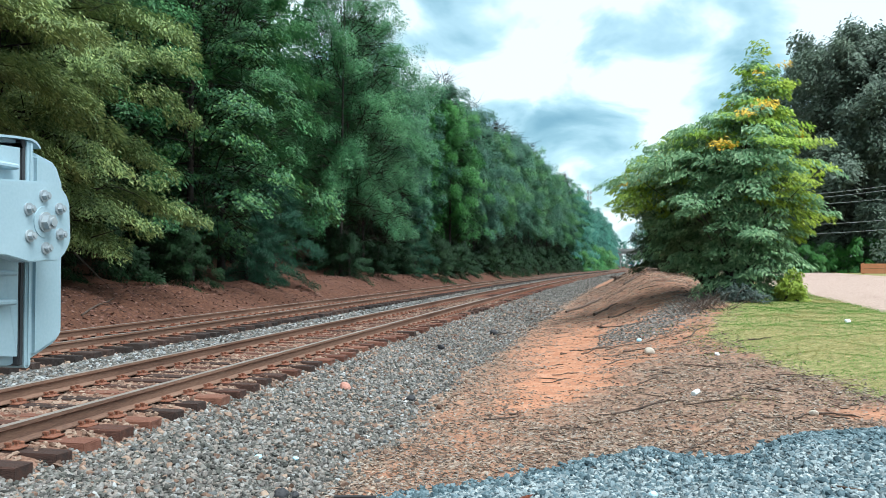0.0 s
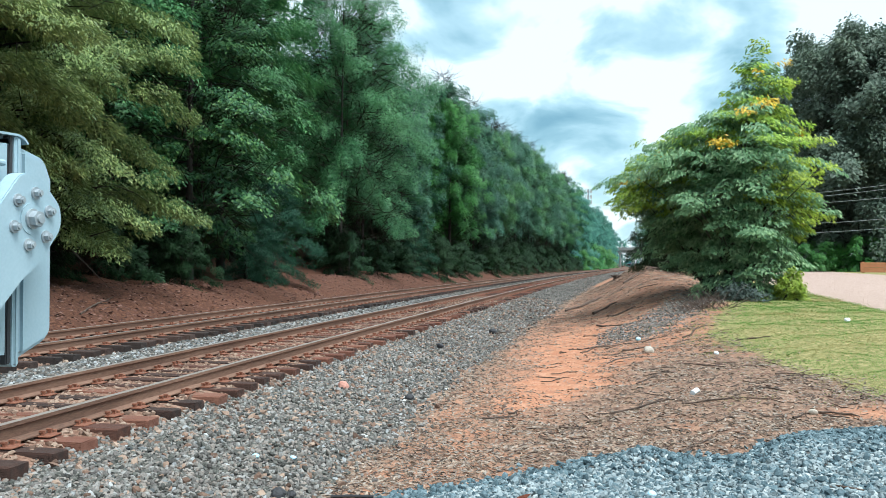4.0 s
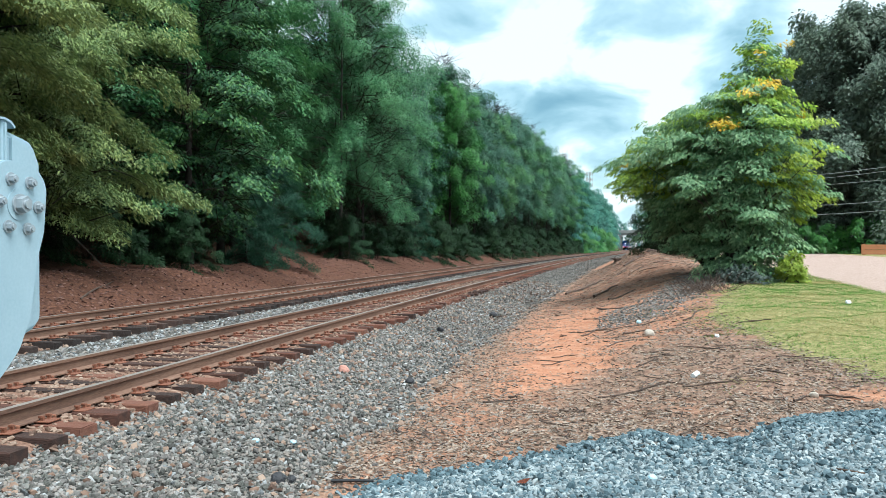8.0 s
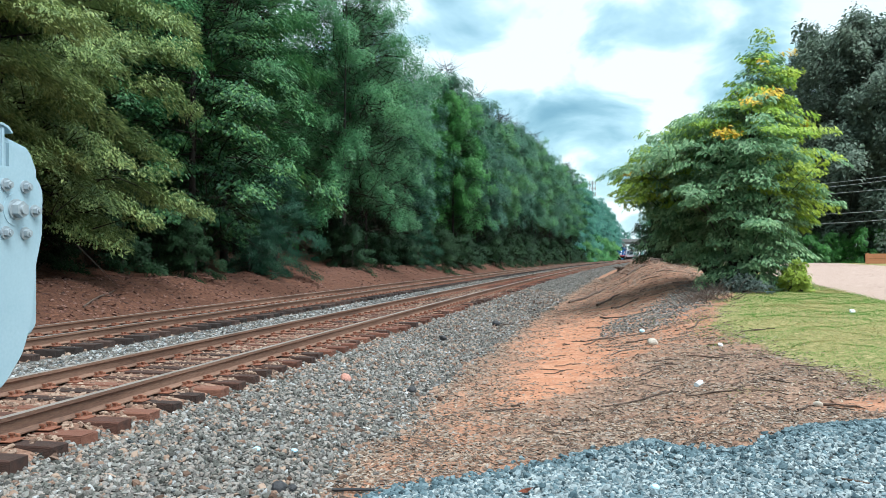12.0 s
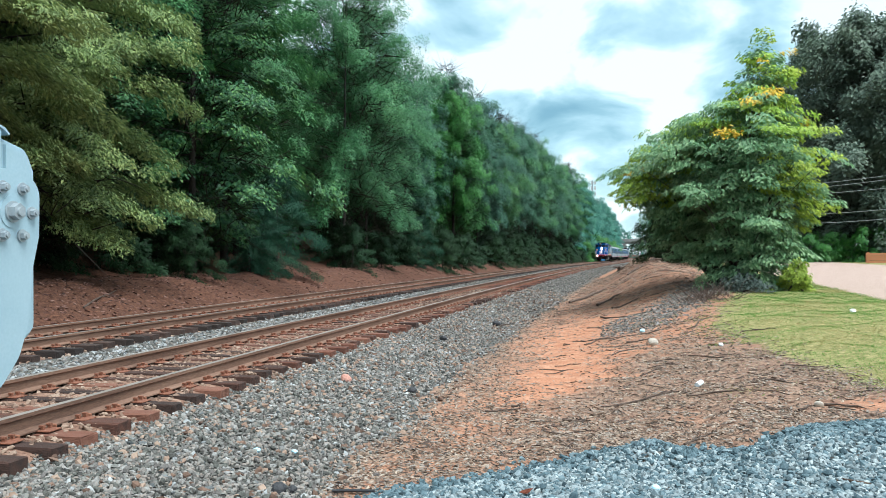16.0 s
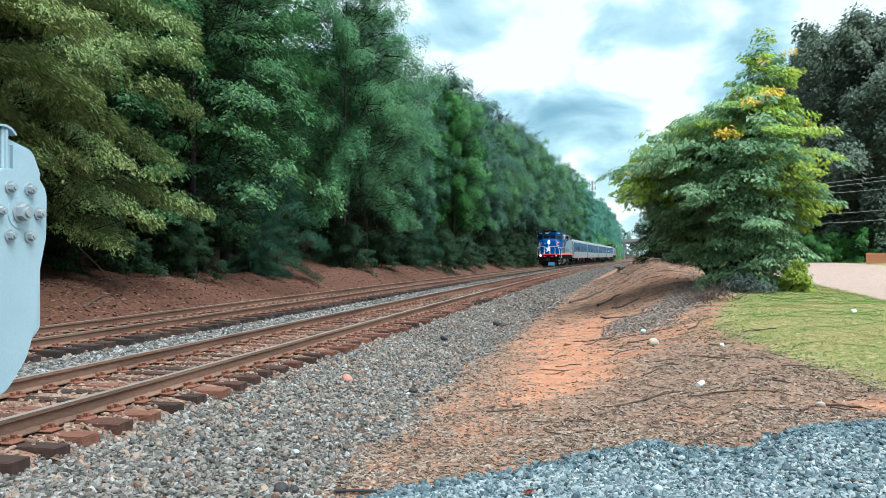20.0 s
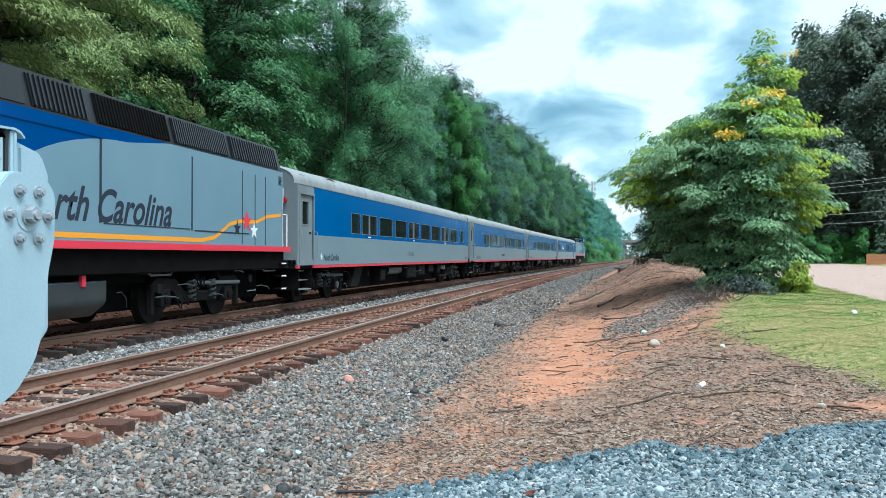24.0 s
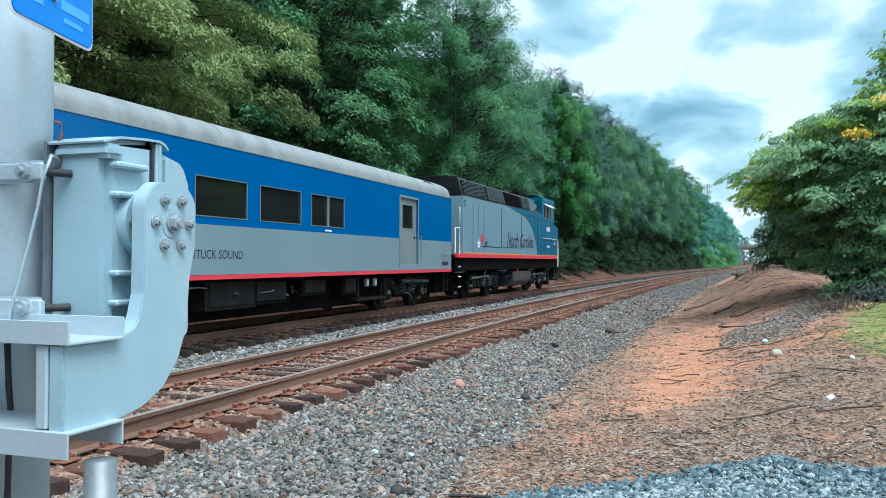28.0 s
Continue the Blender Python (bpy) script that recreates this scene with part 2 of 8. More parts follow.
# undergrowth leaves near-black and dull, the gloom of the wood's foot in their colour
M_LEAF_UNDER_SHADE = leaf_mat("leaf_undergrowth_shade", (0.008, 0.020, 0.010), (0.018, 0.043, 0.019), (0.038, 0.080, 0.034), thin=0.12, gloss=0.06)
M_LEAF_CEDAR = leaf_mat("leaf_cedar", (0.011, 0.046, 0.029), (0.027, 0.097, 0.055), (0.060, 0.168, 0.088))
M_LEAF_CREEP = leaf_mat("leaf_creeper", (0.03, 0.05, 0.045), (0.08, 0.115, 0.10), (0.17, 0.21, 0.19))
M_LEAF_YELLOW = leaf_mat("leaf_yellow", (0.30, 0.24, 0.02), (0.58, 0.44, 0.03), (0.80, 0.64, 0.06), thin=0.3)
M_LEAF_LIME = leaf_mat("leaf_lime", (0.150, 0.250, 0.042), (0.320, 0.470, 0.080), (0.540, 0.680, 0.130), thin=0.45)
M_LEAF_R = leaf_mat("leaf_grey_green", (0.060, 0.092, 0.068), (0.125, 0.175, 0.128), (0.210, 0.275, 0.195), grain=0.2)


# ---- helpers for meshes ----
def part(name, bm, material, parent, label="", smooth=False):
    """Links a bmesh as ONE mesh object under a thing or a part."""
    me = bpy.data.meshes.new(name)
    bm.to_mesh(me); bm.free()
    for m in material if isinstance(material, (list, tuple)) else [material]:
        me.materials.append(m)
    me.polygons.foreach_set("use_smooth", [True] * len(me.polygons))
    if not smooth:
        me.set_sharp_from_angle(angle=radians(32))
    ob = new(name, me)
    ob.parent = parent
    if label:
        ob["label"] = label
    return ob


def box(bm, x0, x1, y0, y1, z0, z1, bevel=0.0, seg=1, mi=0):
    r = bmesh.ops.create_cube(bm, size=1, matrix=Matrix.LocRotScale(((x0 + x1) / 2, (y0 + y1) / 2, (z0 + z1) / 2), None, (x1 - x0, y1 - y0, z1 - z0)))
    vs = r["verts"]
    fs = {f for v in vs for f in v.link_faces}
    for f in fs:
        f.material_index = mi
    if bevel:
        es = list({e for v in vs for e in v.link_edges})
        bmesh.ops.bevel(bm, geom=es, offset=bevel, segments=seg, affect="EDGES")
    return bm


def cyl(bm, p, q, r, seg=12, r2=None, caps=True):
    p, q = Vector(p), Vector(q)
    d = q - p
    m = Matrix.Translation((p + q) / 2) @ d.to_track_quat("Z", "Y").to_matrix().to_4x4()
    bmesh.ops.create_cone(bm, cap_ends=caps, segments=seg, radius1=r, radius2=r if r2 is None else r2, depth=d.length, matrix=m)
    return bm


def prism(bm, pts, y0, y1, axis="y", mi=0):
    """Solid from an outline in the x-z plane (axis y), y-z plane (axis x) or x-y plane (axis z), swept from y0 to y1."""
    def at(a, b, c):
        return {"y": (a, c, b), "x": (c, a, b), "z": (a, b, c)}[axis]
    v0 = [bm.verts.new(at(a, b, y0)) for a, b in pts]
    v1 = [bm.verts.new(at(a, b, y1)) for a, b in pts]
    n = len(pts)
    fs = [bm.faces.new(v0), bm.faces.new(v1[::-1])] + [bm.faces.new((v0[i], v1[i], v1[(i + 1) % n], v0[(i + 1) % n])) for i in range(n)]
    for f in fs:
        f.material_index = mi
    bmesh.ops.recalc_face_normals(bm, faces=fs)
    return fs


def tube(bm, pts, r, seg=8):
    """A round bar through points."""
    rings = []
    pts = [Vector(p) for p in pts]
    for i, p in enumerate(pts):
        d = (pts[min(i + 1, len(pts) - 1)] - pts[max(i - 1, 0)]).normalized()
        q = d.to_track_quat("Z", "Y")
        rr = r[i] if isinstance(r, (list, tuple)) else r
        rings.append([bm.verts.new(p + q @ Vector((rr * math.cos(a), rr * math.sin(a), 0))) for a in [2 * math.pi * k / seg for k in range(seg)]])
    for a, b in zip(rings, rings[1:]):
        for k in range(seg):
            bm.faces.new((a[k], a[(k + 1) % seg], b[(k + 1) % seg], b[k]))
    bm.faces.new(rings[0][::-1]); bm.faces.new(rings[-1])
    return bm


def mesh_np(name, verts, faces, material, smooth=False):
    """Mesh from arrays: verts (n,3), faces (m,k)."""
    me = bpy.data.meshes.new(name)
    k = faces.shape[1]
    me.vertices.add(len(verts)); me.vertices.foreach_set("co", np.asarray(verts, dtype=np.float32).ravel())
    me.loops.add(faces.size); me.loops.foreach_set("vertex_index", faces.astype(np.int32).ravel())
    me.polygons.add(len(faces)); me.polygons.foreach_set("loop_start", np.arange(0, faces.size, k, dtype=np.int32))
    me.polygons.foreach_set("use_smooth", np.full(len(faces), smooth, dtype=bool))
    me.materials.append(material)
    me.update(calc_edges=True)
    return me


# ---- the line of the railway ----
def bend(s):
    """How far the line has swung to the right at s metres up the track."""
    s = np.asarray(s, dtype=float)
    t = np.clip(s, 0, 400)
    c = 3.425e-4 * t**2 - 6.845e-7 * t**3 + 3.994e-10 * t**4
    return c + 0.0478 * np.maximum(s - 400, 0)


RAILS = (-4.977, -6.482, -9.346, -10.851)  # heads of the four rails, across
TRACK_1, TRACK_2 = -5.73, -10.10


def step(a, b, v):
    t = np.clip((v - a) / (b - a), 0, 1)
    return t * t * (3 - 2 * t)


def wav(x, y, f, k=0.0):
    return np.sin(x * f + 1.7 * np.sin(y * f * 0.7 + k) + k) * np.cos(y * f * 1.13 + 1.3 * np.sin(x * f * 0.9 + 2 * k))


def right_level(s):
    return np.interp(s, [-20, 5, 12, 19, 31, 45, 80, 200, 600], [-0.25, -0.25, -0.10, 0.28, 0.52, 0.85, 1.12, 1.2, 1.2])


def heap_edge(x):
    """How far up the line the crushed stone reaches at x."""
    return np.interp(x, [-2, -1.64, -0.9, -0.37, 0.1, 0.44, 0.72, 1.15, 1.5, 2.0, 2.6, 3.4, 5], [5.95, 6.3, 6.95, 7.15, 7.45, 7.6, 7.45, 7.5, 7.8, 8.0, 8.05, 8.2, 8.5])


def lie(u, s):
    """Height of the ground at u metres across and s metres along."""
    u, s = np.asarray(u, float), np.asarray(s, float)
    bed = -0.205 + 0.0 * u
    z = np.where(u > -4.72, -0.205 - 0.10 * step(-4.72, -4.40, u) - 0.19 * step(-4.45, -2.3, u), bed)
    z = np.where((u < -6.9) & (u > -9.25), -0.205 - 0.095 * step(-6.9, -7.1, u) * step(-9.25, -9.0, u), z)
    z = np.where(u < -11.5, -0.25 - 0.16 * step(-11.5, -12.6, u), z)
    z = z + np.where(u < -12.6, 1.0 * step(-12.6, -16.0, u) + 3.0 * step(-16, -30, u), 0)
    lo = z + 0.0
    up = right_level(s)
    ramp = step(-2.0, np.interp(s, [5, 16, 30, 45], [4.2, 4.2, 2.3, 1.7]), u)
    z = np.where(u > -2.3, lo + (up - lo) * ramp, z)
    d = heap_edge(u + bend(s)) - s
    z = z + 0.09 * np.exp(-(((u - 0.4) / 0.4) ** 2 + ((d - 0.2) / 0.3) ** 2)) + 0.13 * step(-0.1, 0.35, d) * (1 - 0.8 * step(0.6, 1.4, d)) * step(0.9, 1.7, u) + 0.05 * step(0, 0.4, d) * step(-1.6, -0.8, u)
    z = z + 0.25 * np.exp(-(((u - 2.0) / 1.5) ** 2)) * step(22, 32, s) * (1 - step(60, 90, s))
    rough = 0.035 * wav(u, s, 1.9) + 0.02 * wav(u, s, 4.7, 1.0)
    side = np.where(u > -2.3, step(-2.3, -1.0, u), np.where(u < -12.4, step(-12.4, -14, u) * 2.5, 0.0))
    return z + rough * side * np.where(u > 6, 0.25, 1.0)


def ground_z(x, y):
    return float(lie(x - float(bend(y)), y))


# ---- ground: one sheet, laid out along the railway ----
def ground_mat():
    m = bpy.data.materials.new("ground_mix")
    m.use_nodes = True
    nt = m.node_tree
    N, Lk = nt.nodes.new, nt.links.new
    b = nt.nodes["Principled BSDF"]
    co = N("ShaderNodeTexCoord")

    def noise_tex(scale, detail=5, rough=0.6):
        n = N("ShaderNodeTexNoise")
        n.inputs["Scale"].default_value, n.inputs["Detail"].default_value, n.inputs["Roughness"].default_value = scale, detail, rough
        Lk(co.outputs["Object"], n.inputs["Vector"])
        return n.outputs["Fac"]

    def ramp(val, stops):
        r = N("ShaderNodeValToRGB")
        for i, (p, c) in enumerate(stops):
            e = r.color_ramp.elements[i] if i < 2 else r.color_ramp.elements.new(p)
            e.position, e.color = p, (*c, 1)
        Lk(val, r.inputs[0])
        return r.outputs[0]

    def mix(fac, a, c):
        x = N("ShaderNodeMix"); x.data_type = "RGBA"
        Lk(fac, x.inputs[0]); Lk(a, x.inputs[6]); Lk(c, x.inputs[7])
        return x.outputs[2]

    def mask(name, amount=0.5, scale=3.0, soft=0.12):
        """A painted-on share with a frayed edge."""
        at = N("ShaderNodeAttribute"); at.attribute_name = name
        ma = N("ShaderNodeMath"); ma.operation = "MULTIPLY_ADD"; ma.inputs[1].default_value = amount
        Lk(noise_tex(scale, 6, 0.7), ma.inputs[0]); Lk(at.outputs["Fac"], ma.inputs[2])
        mr = N("ShaderNodeMapRange"); mr.interpolation_type = "SMOOTHSTEP"
        mid = 0.5 + amount / 2
        mr.inputs["From Min"].default_value, mr.inputs["From Max"].default_value = mid - soft, mid + soft
        Lk(ma.outputs[0], mr.inputs[0])
        return mr.outputs[0]

    fine = noise_tex(38, 6, 0.75)
    grit = noise_tex(110, 3, 0.7)
    mid = noise_tex(5, 5)
    lumps = noise_tex(11, 3, 0.6)
    hv0 = N("ShaderNodeMix"); hv0.data_type = "FLOAT"; hv0.inputs[0].default_value = 0.5
    Lk(fine, hv0.inputs[2]); Lk(lumps, hv0.inputs[3])
    fine2 = hv0.outputs[0]
    mulch = ramp(fine2, [(0.34, (0.045, 0.028, 0.021)), (0.66, (0.43, 0.30, 0.22)), (0.45, (0.165, 0.10, 0.072)), (0.56, (0.29, 0.185, 0.13))])
    clay = ramp(mid, [(0.3, (0.37, 0.135, 0.068)), (0.7, (0.65, 0.37, 0.24)), (0.5, (0.53, 0.24, 0.132))])
    clay2 = ramp(fine, [(0.36, (0.13, 0.05, 0.03)), (0.66, (0.46, 0.25, 0.16))])
    hv = N("ShaderNodeValue"); hv.outputs[0].default_value = 0.55
    clay = mix(hv.outputs[0], clay, clay2)
    gravel = ramp(fine2, [(0.36, (0.02, 0.018, 0.017)), (0.66, (0.26, 0.245, 0.228)), (0.46, (0.06, 0.055, 0.05)), (0.56, (0.13, 0.122, 0.112))])
    rust = ramp(fine2, [(0.32, (0.06, 0.03, 0.02)), (0.68, (0.40, 0.28, 0.21)), (0.5, (0.21, 0.12, 0.085))])
    grass = ramp(fine2, [(0.36, (0.10, 0.115, 0.04)), (0.64, (0.44, 0.35, 0.19)), (0.5, (0.23, 0.215, 0.085))])
    road = ramp(fine2, [(0.32, (0.22, 0.145, 0.115)), (0.68, (0.54, 0.42, 0.355)), (0.5, (0.38, 0.28, 0.235))])
    litter = ramp(fine2, [(0.34, (0.035, 0.018, 0.012)), (0.66, (0.20, 0.095, 0.06)), (0.5, (0.095, 0.045, 0.03))])
    col = mix(mask("clay", 0.9, 1.9, 0.26), mulch, clay)
    col = mix(mask("litter", 0.8, 1.4, 0.2), col, litter)
    col = mix(mask("gravel", 0.35, 3.5, 0.1), col, gravel)
    col = mix(mask("rust", 0.5, 2.5, 0.2), col, rust)
    col = mix(mask("grass", 0.8, 2.2, 0.12), col, grass)
    col = mix(mask("road", 0.2, 2.0, 0.1), col, road)
    Lk(col, b.inputs["Base Color"])
    b.inputs["Roughness"].default_value = 0.95
    b.inputs["Specular IOR Level"].default_value = 0.15
    bp = N("ShaderNodeBump"); bp.inputs["Strength"].default_value, bp.inputs["Distance"].default_value = 0.6, 0.018
    Lk(fine, bp.inputs["Height"]); Lk(bp.outputs[0], b.inputs["Normal"])
    return m


def build_ground():
    us = np.concatenate([-np.geomspace(2500, 45, 14), np.arange(-40, -18, 2.0), np.arange(-18, -12, 0.25), np.arange(-12, -4.6, 0.3), np.arange(-4.6, 8, 0.1),
                         np.arange(8, 20, 0.8), np.geomspace(20, 2500, 18)])
    ss = np.concatenate([-np.geomspace(600, 12, 8), np.arange(-10, 4, 1.0), np.arange(4, 26, 0.1), np.arange(26, 60, 0.4), np.arange(60, 130, 2.0), np.geomspace(130, 3800, 36)])
    U, S = np.meshgrid(us, ss)
    X, Z = U + bend(S), lie(U, S)
    n, m = len(us), len(ss)
    i = np.arange((m - 1) * n).reshape(m - 1, n)[:, :-1].ravel()
    faces = np.stack([i, i + 1, i + n + 1, i + n], 1)
    me = mesh_np("ground", np.stack([X, S, Z], -1).reshape(-1, 3), faces, ground_mat(), smooth=True)
    # shares of each soil
    fray = 0.25 * wav(U, S, 1.1) + 0.15 * wav(U, S, 2.9, 2.0)
    toe = -2.35 + 0.35 * fray
    bed = step(-11.9, -11.6, U) * (1 - step(toe - 0.1, toe + 0.1, U))
    pile = step(-0.12, 0.12, heap_edge(X) - S + 0.3 * fray) * step(-1.9, -1.4, U)
    rust = np.maximum(step(-7.3, -7.1, U) * (1 - step(-4.5, -4.2, U)) * 0.75, step(-11.5, -11.2, U) * (1 - step(-9.0, -8.7, U)) * 0.6)
    clay = np.exp(-(((U + 0.75 + 1.3 * fray + 0.35 * np.sin(S * 0.8)) / 0.8) ** 2)) * step(9.0, 11.5, S + fray) * (1 - step(17, 30, S)) * 1.3
    clay = np.maximum(clay, 0.60 * step(-2.4, -1.8, U) * (1 - step(3.5, 4.5, U)) * step(11, 16, S) * (1 - 0.12 * step(16.5, 20, S)))
    clay = np.maximum(clay, 0.5 * step(-2.5, -1.9, U) * (1 - step(-1.2, 1.0, U + 0.8 * fray)) * step(4, 6, S) * (1 - 0.8 * step(28, 45, S)))
    clay = np.maximum(clay, 0.75 * np.exp(-(((U - 2.9) / 0.9) ** 2 + ((S - 9.3) / 0.5) ** 2)))
    clay = np.maximum(clay, np.where((U > -2.4) & (U < 4.6) & (S < 60), 0.12 + 0.26 * wav(U, S, 0.9, 3.0), 0))
    clay = np.maximum(clay, np.where(U < -12.2, 0.85, 0))
    litter = np.where((U > -1.9) & (U < 3.2), 0.48 * step(17, 24, S) * (1 - step(60, 90, S)), 0)
    litter = litter + np.where(U < -13.2, 0.6 + 0.4 * step(-12.5, -14.2, U + 1.2 * fray), 0)
    edge = 1.85 + 0.35 * fray + np.interp(S, [8.5, 10.5, 14, 17, 24], [2.1, 1.2, 0.3, 0.0, 1.6])
    grass = step(edge - 0.25, edge + 0.5, U) * step(9.0, 10.0, S) * (1 - step(6.1, 6.5, U + 0.2 * fray) * (1 - step(13, 14.2, U)))
    road = step(6.1, 6.5, U + 0.2 * fray) * (1 - step(13, 14.2, U))
    for name, v in (("gravel", np.maximum(bed, pile)), ("rust", rust), ("clay", clay), ("litter", litter), ("grass", grass), ("road", road)):
        a = me.attributes.new(name, "FLOAT", "POINT")
        a.data.foreach_set("value", v.astype(np.float32).ravel())
    tagged(new("ground", me), "trackside ground of ballast, red clay, wood chips, grass and gravel", "ground", kind="structure")


build_ground()


# ---- loose stone ----
OCTA = np.array([[-1, -0.35, 0], [0.1, -1, 0.1], [1, 0.1, -0.1], [-0.1, 1, 0], [0.15, -0.1, 0.9], [-0.1, 0.1, -0.9]], float)
OTRIS = np.array([[0, 1, 4], [1, 2, 4], [2, 3, 4], [3, 0, 4], [1, 0, 5], [2, 1, 5], [3, 2, 5], [0, 3, 5]])
CORNERS = np.array([[-1, -1, -1], [1, -1, -1], [1, 1, -1], [-1, 1, -1], [-1, -1, 1], [1, -1, 1], [1, 1, 1], [-1, 1, 1]], float)
QUADS = np.array([[0, 3, 2, 1], [4, 5, 6, 7], [0, 1, 5, 4], [1, 2, 6, 5], [2, 3, 7, 6], [3, 0, 4, 7]])


ICO = np.array([(0, a, b * 1.618) for a in (-1, 1) for b in (-1, 1)] + [(a, b * 1.618, 0) for a in (-1, 1) for b in (-1, 1)] + [(b * 1.618, 0, a) for a in (-1, 1) for b in (-1, 1)], float) / 1.902
ICO_TRIS = np.array([t for t in itertools.combinations(range(12), 3) if max(np.linalg.norm(ICO[t[i]] - ICO[t[j]]) for i, j in ((0, 1), (1, 2), (0, 2))) < 1.1])
for row in ICO_TRIS:   # all faces outward
    if np.dot(np.cross(ICO[row[1]] - ICO[row[0]], ICO[row[2]] - ICO[row[0]]), ICO[row[0]]) < 0:
        row[1], row[2] = row[2], row[1]


def turned(n, rng, flat=False):
    a, b, c = rng.uniform(0, 2 * math.pi, (3, n))
    if flat:
        b, c = rng.normal(0, flat, n), rng.normal(0, flat, n)
    ca, sa, cb, sb, cc, sc = np.cos(a), np.sin(a), np.cos(b), np.sin(b), np.cos(c), np.sin(c)
    z, o = np.zeros(n), np.ones(n)
    ra = np.stack([np.stack([ca, -sa, z], -1), np.stack([sa, ca, z], -1), np.stack([z, z, o], -1)], 1)
    rb = np.stack([np.stack([cb, z, sb], -1), np.stack([z, o, z], -1), np.stack([-sb, z, cb], -1)], 1)
    rc = np.stack([np.stack([o, z, z], -1), np.stack([z, cc, -sc], -1), np.stack([z, sc, cc], -1)], 1)
    return ra @ rb @ rc


def chunks(name, xyz, size, material, rng, squash=(1.0, 0.8, 0.62), flat=False, label="", category="stones", jag=0.42, block=False):
    """Many angular pieces as one object."""
    n = len(xyz)
    if block:
        c = (ICO[None] + rng.uniform(-0.33, 0.33, (n, 12, 3))) * np.array(squash) * rng.uniform(0.7, 1.3, (n, 1, 3)) * 1.05
        f = (ICO_TRIS[None] + 12 * np.arange(n)[:, None, None]).reshape(-1, 3)
    else:
        c = OCTA[None] * np.array(squash) * (1 + rng.uniform(-jag, jag, (n, 6, 3))) + rng.uniform(-0.18, 0.18, (n, 6, 3))
        f = (OTRIS[None] + 6 * np.arange(n)[:, None, None]).reshape(-1, 3)
    c = np.einsum("nij,nkj->nki", turned(n, rng, flat), c) * (size[:, None, None] * 0.58) + xyz[:, None]
    ob = new(name, mesh_np(name, c.reshape(-1, 3), f, material))
    return tagged(ob, label, category, kind="stuff")


TETRA = np.array([[-1, -0.8, -0.4], [1, -0.5, -0.3], [-0.7, 1, -0.4], [0.5, 0.6, 1.0]], float)
TRIS = np.array([[0, 2, 1], [0, 1, 3], [1, 2, 3], [2, 0, 3]])


def splinters(name, xyz, size, material, rng, squash, label, category, flat=0.18):
    """Many small sharp pieces as one object."""
    n = len(xyz)
    c = TETRA[None] * np.array(squash) * (1 + rng.uniform(-0.35, 0.35, (n, 4, 3)))
    c = np.einsum("nij,nkj->nki", turned(n, rng, flat), c) * (size[:, None, None] * 0.5) + xyz[:, None]
    f = (TRIS[None] + 4 * np.arange(n)[:, None, None]).reshape(-1, 3)
    return tagged(new(name, mesh_np(name, c.reshape(-1, 3), f, material)), label, category, kind="stuff")


def strew(rng, n, u0, u1, s0, s1, lift=0.0, near=1.0):
    u = rng.uniform(u0, u1, n)
    s = s0 + (s1 - s0) * rng.uniform(0, 1, n) ** near
    return u, s


M_CHIP = mat("wood_chip", [(0.06, 0.045, 0.034), (0.175, 0.122, 0.088), (0.27, 0.19, 0.135), (0.225, 0.20, 0.175), (0.37, 0.29, 0.22)], 0.9, 1.6, 50, 0.0, island=0.85)
M_ROADSTONE = mat("road_gravel", [(0.32, 0.225, 0.185), (0.42, 0.31, 0.26), (0.52, 0.40, 0.345)], 0.9, 6, 40, 0.3, island=0.8)
M_BARKBIT = mat("bark_bit", [(0.03, 0.02, 0.016), (0.085, 0.055, 0.042), (0.17, 0.115, 0.085), (0.28, 0.18, 0.125)], 0.9, 8, 50, 0.0, island=0.8)

M_LEAFLITTER = mat("leaf_litter", [(0.03, 0.015, 0.012), (0.09, 0.04, 0.03), (0.16, 0.078, 0.06), (0.22, 0.13, 0.105)], 0.95, 8, 50, 0.0, island=0.85)


